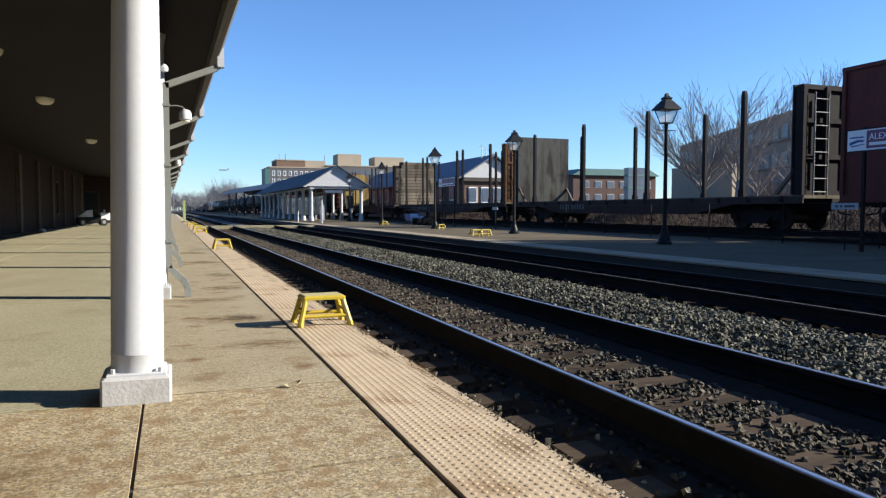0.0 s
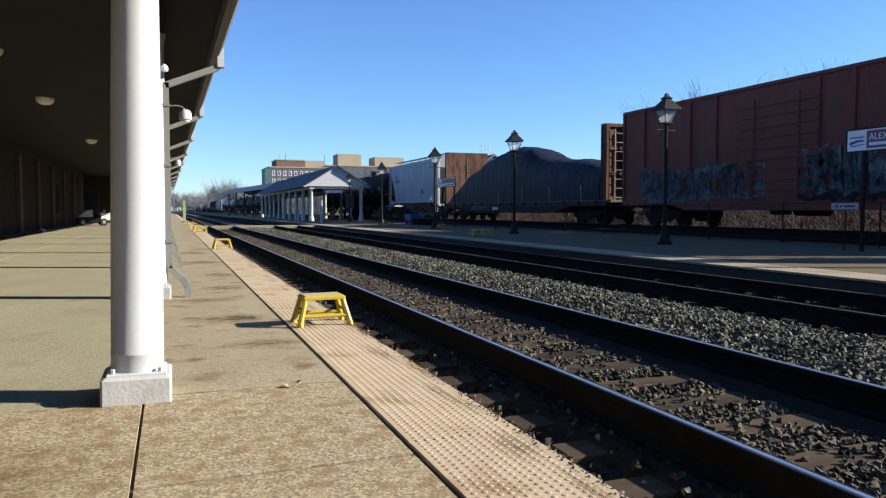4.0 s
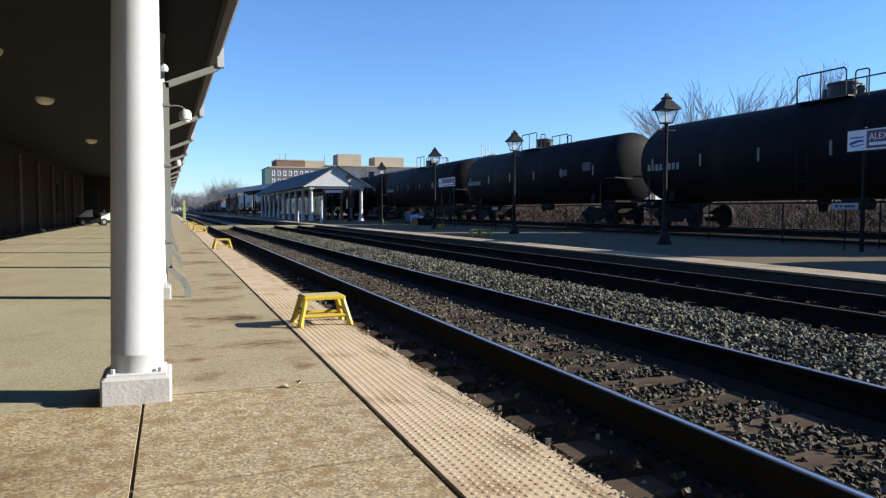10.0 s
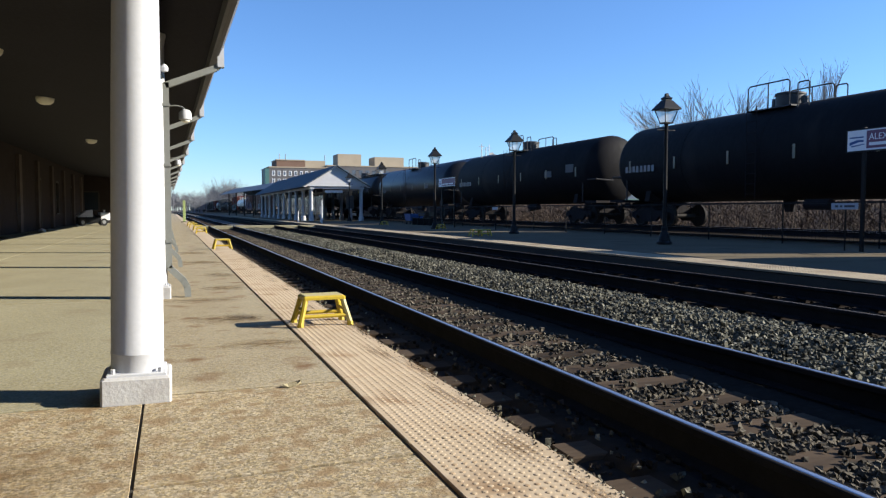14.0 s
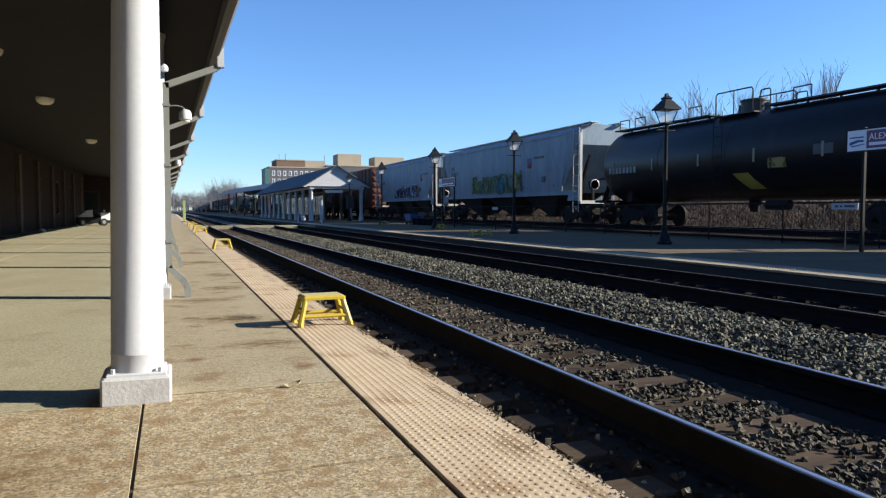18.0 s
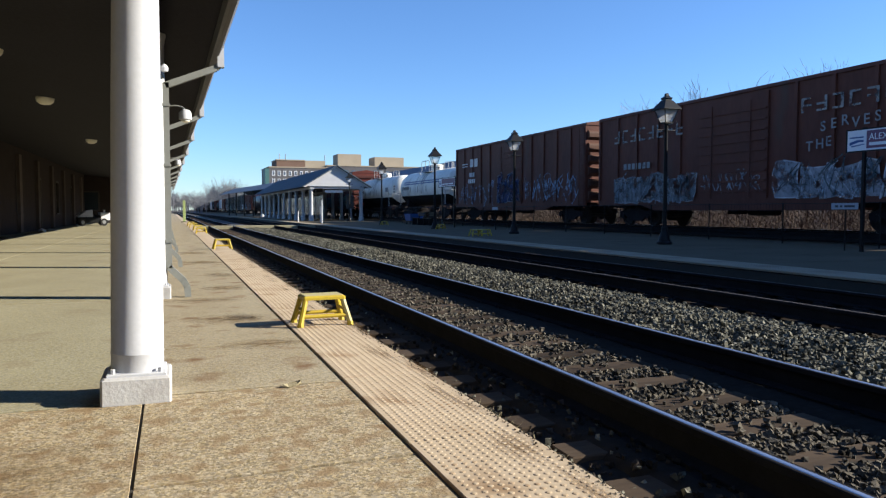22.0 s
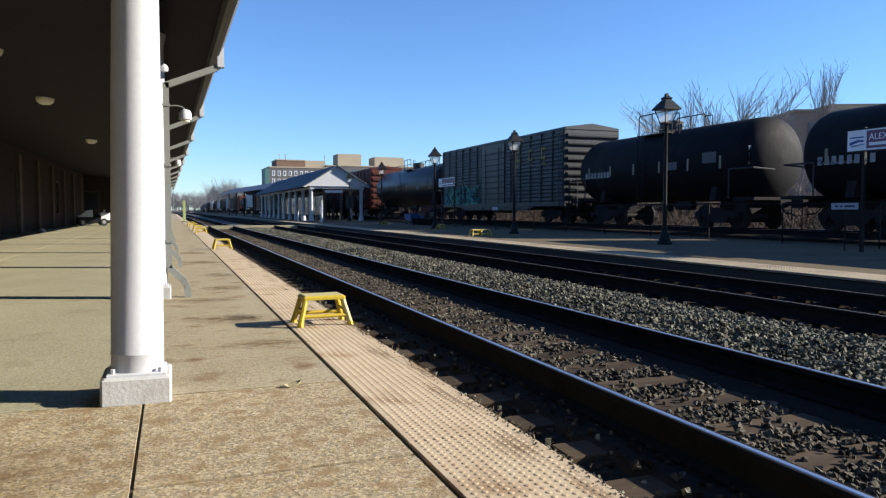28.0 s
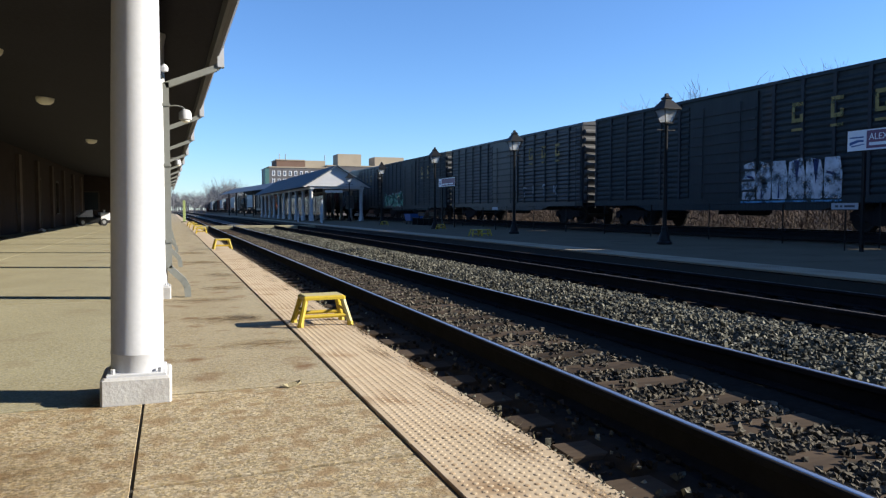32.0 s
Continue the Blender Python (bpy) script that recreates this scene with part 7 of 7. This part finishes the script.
def tarped_load(car, e):
    """A load under black tarpaulin that rises to a hump and falls away towards the far end, with folds pulled down to the deck."""
    bm = bmesh.new()
    secs = []
    shape = ((-9.3, 2.6), (-6.6, 3.1), (-3.6, 3.3), (-1.4, 4.0), (0.0, 4.25), (2.0, 4.1), (3.8, 3.7), (6.4, 3.0), (7.8, 2.3), (8.9, 1.7), (9.4, 1.2))
    ys, hs = [p[0] for p in shape], [p[1] for p in shape]
    n, m = 150, 28
    for k in range(n + 1):
        y = -9.3 + 18.7 * k / n
        h = float(np.interp(y, ys, hs)) + 0.10 * noise.noise((y * 0.9, 0, 0))
        ring = []
        for j in range(m + 1):
            a = math.pi * j / m
            side = abs(math.cos(a))
            x = -1.46 * math.copysign(side ** 0.5, math.cos(a))
            fold = noise.noise((y * 2.6 + 1.1 * side, j * 0.12, 3)) + 0.5 * noise.noise((y * 6.5, j * 0.3, 9))
            z = 1.1 + max(0.02, h - 1.1) * math.sin(a) ** 0.55 + 0.07 * noise.noise((x * 2, y * 1.2, j * 0.4)) + 0.05 * fold * (1 - side)
            ring.append((x + math.copysign(0.07 * fold * side, x) * min(1, 4 * math.sin(a)), y, z if 0 < j < m else 1.1))
        secs.append(ring)
    loft(bm, secs)
    part("tarpaulin", bm, TARP, car, "black tarpaulin sagging between two piles of load", True)
    for y in (-e + 2, -e + 5, -e + 8, -e + 11):
        shaped("strap", MARK_GREY, car, lambda b: bent(b, [(-1.58, y, 1.0), (-1.57, y + 0.1, 1.8)], 0.02))


def train():
    # Never in view: this car is added to cast shade on the island platform.
    hopper(-20, -2.0, HOPPER_GREY, "unseen grey covered hopper car added ahead of the boxcar for its shadow")
    boxcar(-1.9, 15.9, BOX_MAROON, "dark red steel boxcar in the passing freight train")
    flat(16.0, 36.7, "empty bulkhead flatcar with grey steel end wall and tall stakes", FRAME_BLACK, FRAME_BLACK, FRAME_BLACK, PLANK_STEEL, "up", stakes=(-7.15, -1.95, 2.85, 7.65), seed=1)
    flat(36.7, 58.5, "empty bulkhead flatcar with weathered plank end wall and stakes", ORANGE_FRAME, PLANK_RUST, FRAME_BLACK, PLANK_WEATHERED, "across", stakes=(-7.95, -3.6, -2.6, 3.4, 4.4, 8.5), seed=2)
    flat(58.5, 81.1, "empty bulkhead flatcar with yellow end wall and tall stakes", FRAME_BLACK, PLANK_GREY, FRAME_BLACK, PLANK_YELLOW, "up", stakes=(-8.0, -4.3, -3.0, 3.6, 4.75, 8.5), cap=True, seed=3)
    c, e = boxcar(81.1, 98.7, BOX_RED, "red steel boxcar with pale graffiti along its side", height=4.75)
    tag(c, -6.9, -1.0, 1.05, 2.5, SPRAY["slate"], SPRAY["ash"], 1, n=8, edge=0.5, cloud=SPRAY["black"])
    tag(c, 0.5, 6.8, 1.0, 2.2, SPRAY["slate"], SPRAY["ash"], 2, n=10, edge=0.5)
    tag(c, 0.9, 6.4, 1.1, 2.1, SPRAY["ash"], SPRAY["black"], 102, x=-1.552, n=12, edge=0.4, loose=True)
    c, e = flat(98.7, 119.95, "bulkhead flatcar carrying a load under black tarpaulin", PLANK_RUST, PLANK_RUST, PLANK_RUST, PLANK_RUST, "up", seed=4)
    tarped_load(c, e)
    shaped("seam_strip", MARK_WORN, c, lambda bm: box(bm, -0.03, 0.03, e - 0.50, e - 0.478, 1.12, 4.45), label="pale steel strip down the end wall")
    hopper(119.95, 133.5, HOPPER_LIGHT, "short light grey covered hopper car", bays=2, height=4.52, lift=0.16)
    edges = [133.5, 151.7, 170.1, 188.5, 206.5, 225.0, 243.5, 261.9, 280.2]
    for k, (a, b) in enumerate(zip(edges, edges[1:])):
        tank(a, b, TANK_BLACK, "dull black tank car with a railed manway on top", hatch=(0.5, -0.9, 0.4, -0.4, 0.3, 0.2, -0.5, 0.3)[k], seed=k)
    tank(280.2, 298.7, TANK_BLACK, "black tank car with white lettering bars", hatch=0.4, seed=21)
    for k, (a, b) in enumerate(((298.7, 318.0), (318.0, 336.0), (336.0, 353.6))):
        c, e = tank(a, b, TANK_GLOSS, "glossy black tank car with a full-length running board", hatch=0.3, walkway=k > 0, seed=30 + k)
        if k == 1:
            shaped("warning_panel", MARK_YELLOW, c, lambda bm: box(bm, -1.59, -1.52, -3.3, -2.6, 2.36, 2.6), label="dull yellow warning panel")
        if k == 2:
            shaped("warning_panel", MARK_GOLD, c, lambda bm: box(bm, -1.57, -1.46, -2.6, -1.9, 1.98, 2.3), label="dull yellow warning panel")
            shaped("paint_patch", MARK_YELLOW, c, lambda bm: loft(bm, [[(-q * math.sin(a), y, 2.54 + q * math.cos(a)) for y, q in ((lean - 0.95, 1.586), (lean - 0.25, 1.586), (lean - 0.25, 1.577), (lean - 0.95, 1.577))] for a, lean in ((2.0, 0.0), (2.15, -0.16), (2.3, -0.33), (2.42, -0.45))]), label="slanting yellow patch low on the shell")
    c, e = hopper(353.6, 373.2, HOPPER_GREY, "grey covered hopper car with green and teal graffiti")
    tag(c, -3.2, 3.6, 1.62, 2.65, SPRAY["moss"], SPRAY["ash"], 5, n=9, edge=0.5)
    shaped("graffiti", SPRAY["teal"], c, lambda bm: prism(bm, [(-0.6 + 0.6 * math.cos(a * math.tau / 18), 2.15 + 0.5 * math.sin(a * math.tau / 18)) for a in range(18)], -1.552, -1.549, "x"))
    shaped("emblem", MARK_BLUE, c, lambda bm: box(bm, -1.54, -1.52, -4.35, -3.85, 3.2, 3.38))
    shaped("emblem", MARK_RED, c, lambda bm: [box(bm, -1.54, -1.52, -4.33 + 0.1 * k, -4.28 + 0.1 * k, 2.85, 3.2) for k in range(5)])
    bars(c, -4.6, 3.3, (0.7, 0.4), 0.12, MARK_DARK, -1.537)
    c, e = hopper(373.2, 390.6, HOPPER_GREY, "blue-grey covered hopper car with blue and orange graffiti")
    tag(c, -4.2, 1.8, 1.7, 2.6, SPRAY["orange"], SPRAY["pale"], 7, n=6, edge=0.6)
    tag(c, -4.0, 2.0, 1.6, 2.45, SPRAY["navy"], SPRAY["white"], 8, x=-1.556, n=8, edge=0.9)
    shaped("emblem", MARK_BLUE, c, lambda bm: box(bm, -1.54, -1.52, -5.2, -4.7, 3.2, 3.38))
    shaped("emblem", MARK_RED, c, lambda bm: [box(bm, -1.54, -1.52, -5.18 + 0.1 * k, -5.13 + 0.1 * k, 2.85, 3.2) for k in range(5)])
    bars(c, -5.4, 3.3, (0.7, 0.4), 0.12, MARK_DARK, -1.537)
    c, e = boxcar(390.6, 408.1, BOX_BROWN, "brown steel boxcar with faint lettering", end_mat=BOX_END_SUNLIT)
    bars(c, 5.6, 2.9, (0.2, 0.2, 0.2), 0.24, MARK_GREY)
    bars(c, 5.8, 2.5, (0.2, 0.2, 0.2, 0.2, 0.2), 0.24, MARK_GREY)
    tag(c, 2.2, 5.8, 1.2, 2.0, SPRAY["slate"], SPRAY["ash"], 9, edge=0.4)
    tag(c, -6.5, -3.6, 1.2, 2.3, SPRAY["slate"], SPRAY["ash"], 10, edge=0.4)
    shaped("placard", MARK_WHITE, c, lambda bm: box(bm, -1.585, -1.57, 0.2, 0.55, 2.6, 2.9))
    c, e = boxcar(408.1, 425.4, BOX_BROWN, "brown steel boxcar with pale lettering and graffiti", end_mat=BOX_END_SUNLIT)
    worn_row(c, 6.9, 3.45, 8, 0.52, 4.6)
    worn_row(c, -2.9, 3.55, 8, 0.44, 4.4)
    sprayed_word(c, "SERVES", -3.6, 3.0, 2.1, 0.30, MARK_GREY, None, x=-1.53, fat=0.008, lean=0.0, kind="lettering")
    sprayed_word(c, "THE SOUTH", -3.1, 2.45, 3.1, 0.30, MARK_GREY, None, x=-1.53, fat=0.008, lean=0.0, kind="lettering")
    tag(c, -7.6, -1.9, 0.98, 2.1, SPRAY["pale"], SPRAY["white"], 11, n=6, edge=0.5)
    tag(c, -6.9, -2.3, 1.1, 2.1, SPRAY["dusk"], SPRAY["slate"], 111, x=-1.556, n=4, edge=0.7, loose=True)
    tag(c, -1.4, 1.5, 1.25, 1.95, SPRAY["slate"], SPRAY["pale"], 112, n=5, edge=0.7, loose=True)
    bars(c, 6.2, 2.32, (0.2, 0.2, 0.2, 0.06, 0.2, 0.2, 0.2), 0.24, MARK_GREY)
    tag(c, 1.8, 6.9, 0.95, 2.0, SPRAY["ash"], SPRAY["pale"], 12, n=6, edge=0.7)
    tag(c, 2.2, 6.6, 1.0, 2.05, SPRAY["slate"], SPRAY["pale"], 212, x=-1.552, n=5, edge=0.5, loose=True)
    c, e = boxcar(425.4, 442.6, BOX_BROWN, "brown steel boxcar covered in blue graffiti", end_mat=BOX_END_SUNLIT)
    bars(c, 5.6, 3.35, (0.5, 0.5), 0.5, MARK_WHITE)
    bars(c, 6.9, 3.55, (0.9,), 0.06, MARK_WHITE)
    bars(c, 6.9, 3.40, (0.9,), 0.06, MARK_WHITE)
    bars(c, 5.7, 2.75, (0.2, 0.2, 0.2), 0.26, MARK_WHITE)
    bars(c, 5.9, 2.35, (0.2, 0.2, 0.2, 0.2), 0.26, MARK_WHITE)
    tag(c, -7.5, -1.9, 1.0, 2.45, SPRAY["dusk"], SPRAY["ice"], 13, n=8, edge=0.6, loose=True)
    tag(c, -7.2, 0.6, 1.2, 2.4, SPRAY["blue"], SPRAY["ice"], 113, x=-1.552, n=7, edge=0.4, loose=True)
    tag(c, -1.4, 1.5, 1.05, 2.6, SPRAY["navy"], SPRAY["pale"], 14, x=-1.567, edge=0.4)
    tag(c, 1.8, 7.4, 1.0, 2.3, SPRAY["dusk"], SPRAY["ice"], 15, n=9, loose=True, edge=0.5)
    tank(442.6, 456.5, TANK_WHITE, "short white tank car with two blue stripes", r=1.36, zc=2.38, hatch=0.3, hoop=GALVANIZED, seed=40, lower=TANK_BLACK,
         stripes=((-4.6, 4.6, 2.84, 0.07), (-4.6, 4.6, 2.68, 0.07)))
    tank(456.5, 470.8, TANK_WHITE, "white tank car with its shadowed underside coloured black", r=1.36, zc=2.38, hatch=0.2, hoop=GALVANIZED, seed=41, lower=TANK_BLACK)
    c, e = boxcar(470.8, 487.2, BOX_DARK_RED, "dark red boxcar with turquoise graffiti", end_mat=BOX_END_RED)
    tag(c, -7.0, -0.9, 0.95, 2.45, SPRAY["teal"], SPRAY["ash"], 16, n=7, cloud=SPRAY["teal"])
    tag(c, 2.2, 6.9, 0.95, 2.2, SPRAY["teal"], SPRAY["ash"], 17, n=7)
    c, e = gondola(487.2, 504.6, GONDOLA_PAINT, "rusty black gondola car with ribbed sides")
    tag(c, 5.4, 7.6, 1.0, 2.4, SPRAY["white"], SPRAY["pale"], 18, x=-1.59)
    tank(504.6, 523.5, TANK_BLACK, "dull black tank car with a railed manway on top", r=1.38, zc=2.32, hatch=0.8, seed=42)
    tank(523.5, 536.2, TANK_BLACK, "short black tank car with pale reflectors", r=1.45, zc=2.42, hatch=0.3, seed=43)
    c, e = boxcar(535.6, 553.4, BOX_BLUE, "dark blue boxcar with green graffiti and gold letter shapes", ribs=15, height=4.7, rib_mat=BOX_RIB, end_mat=BOX_RIB)
    letter_shape(c, -3.2, 3.25, 0.6, 0.42, MARK_GOLD)
    letter_shape(c, -4.6, 3.25, 0.6, 0.42, MARK_GOLD)
    letter_shape(c, -6.0, 3.25, 0.6, 0.42, MARK_GOLD)
    tag(c, 1.9, 7.7, 1.0, 2.1, SPRAY["teal"], SPRAY["green"], 19, n=9, edge=1.5)
    tank(553.4, 571.5, TANK_GLOSS, "long black tank car with a low handrail along its top", hatch=0.2, seed=44, full_rail=True)
    c, e = boxcar(571.5, 589.2, BOX_DARK_RED, "dark red boxcar with white outlined graffiti", end_mat=BOX_END_RED)
    sprayed_word(c, "BURN", -1.65, 0.95, 3.7, 1.2, SPRAY["black"], SPRAY["white"])
    tag(c, 2.4, 6.9, 1.0, 2.3, SPRAY["black"], SPRAY["ice"], 21, n=6, edge=0.7)
    for k, (a, b) in enumerate(((589.2, 606.2), (606.2, 623.9), (623.9, 641.5), (641.5, 659.2))):
        c, e = boxcar(a, b, BOX_GREEN if k % 2 == 0 else BOX_BLUE, "dark boxcar with gold letter shapes and white graffiti", ribs=15, height=4.72, rib_mat=BOX_RIB, end_mat=BOX_END_GREY)
        for j in range(3):
            letter_shape(c, -3.0 - 1.4 * j, 3.3, 0.6, 0.42, MARK_GOLD)
        if k == 0:
            block_tag(c, -0.95, 0.98, 3.9, 1.2)
        elif k == 1:
            sprayed_word(c, "TISK", -2.3, 1.4, 4.4, 0.55, SPRAY["pale"], None, fat=0.012, lean=0.0)
        else:
            tag(c, 1.5, 7.0, 1.0, 2.2, SPRAY["green"] if k == 2 else SPRAY["white"], SPRAY["pale"], 24 + k)
    s = 659.2
    for k, kind in enumerate("bhtbbhtbhbthbbthbtb"):
        if kind == "b":
            boxcar(s, s + 17.6, (BOX_BROWN, BOX_BLUE, BOX_DARK_RED)[k % 3], "distant steel boxcar at the back of the train")
        elif kind == "h":
            hopper(s, s + 17.6, HOPPER_GREY, "distant grey covered hopper car")
        else:
            tank(s, s + 17.6, TANK_BLACK, "distant black tank car", marks=False, seed=60 + k)
        s += 17.6


train()
SPEED = 18.05


def motions():
    """An airliner sinks towards the horizon; the train runs past at an even pace, each car on the rails behind the one before."""
    walk(AIRPLANE, [(0, pose(189, 2840, 152, 0, 0.1)), (4, pose(-69, 2856, 121, 0, 0.1)), (32, pose(-1875, 2950, 30, 0, 0.05))])
    for car, at in CARS:
        walk(car, [(t, pose(FAR_X, at - SPEED * t, FAR_RAIL_Z)) for t in (0, 8, 16, 24, 32)])


motions()
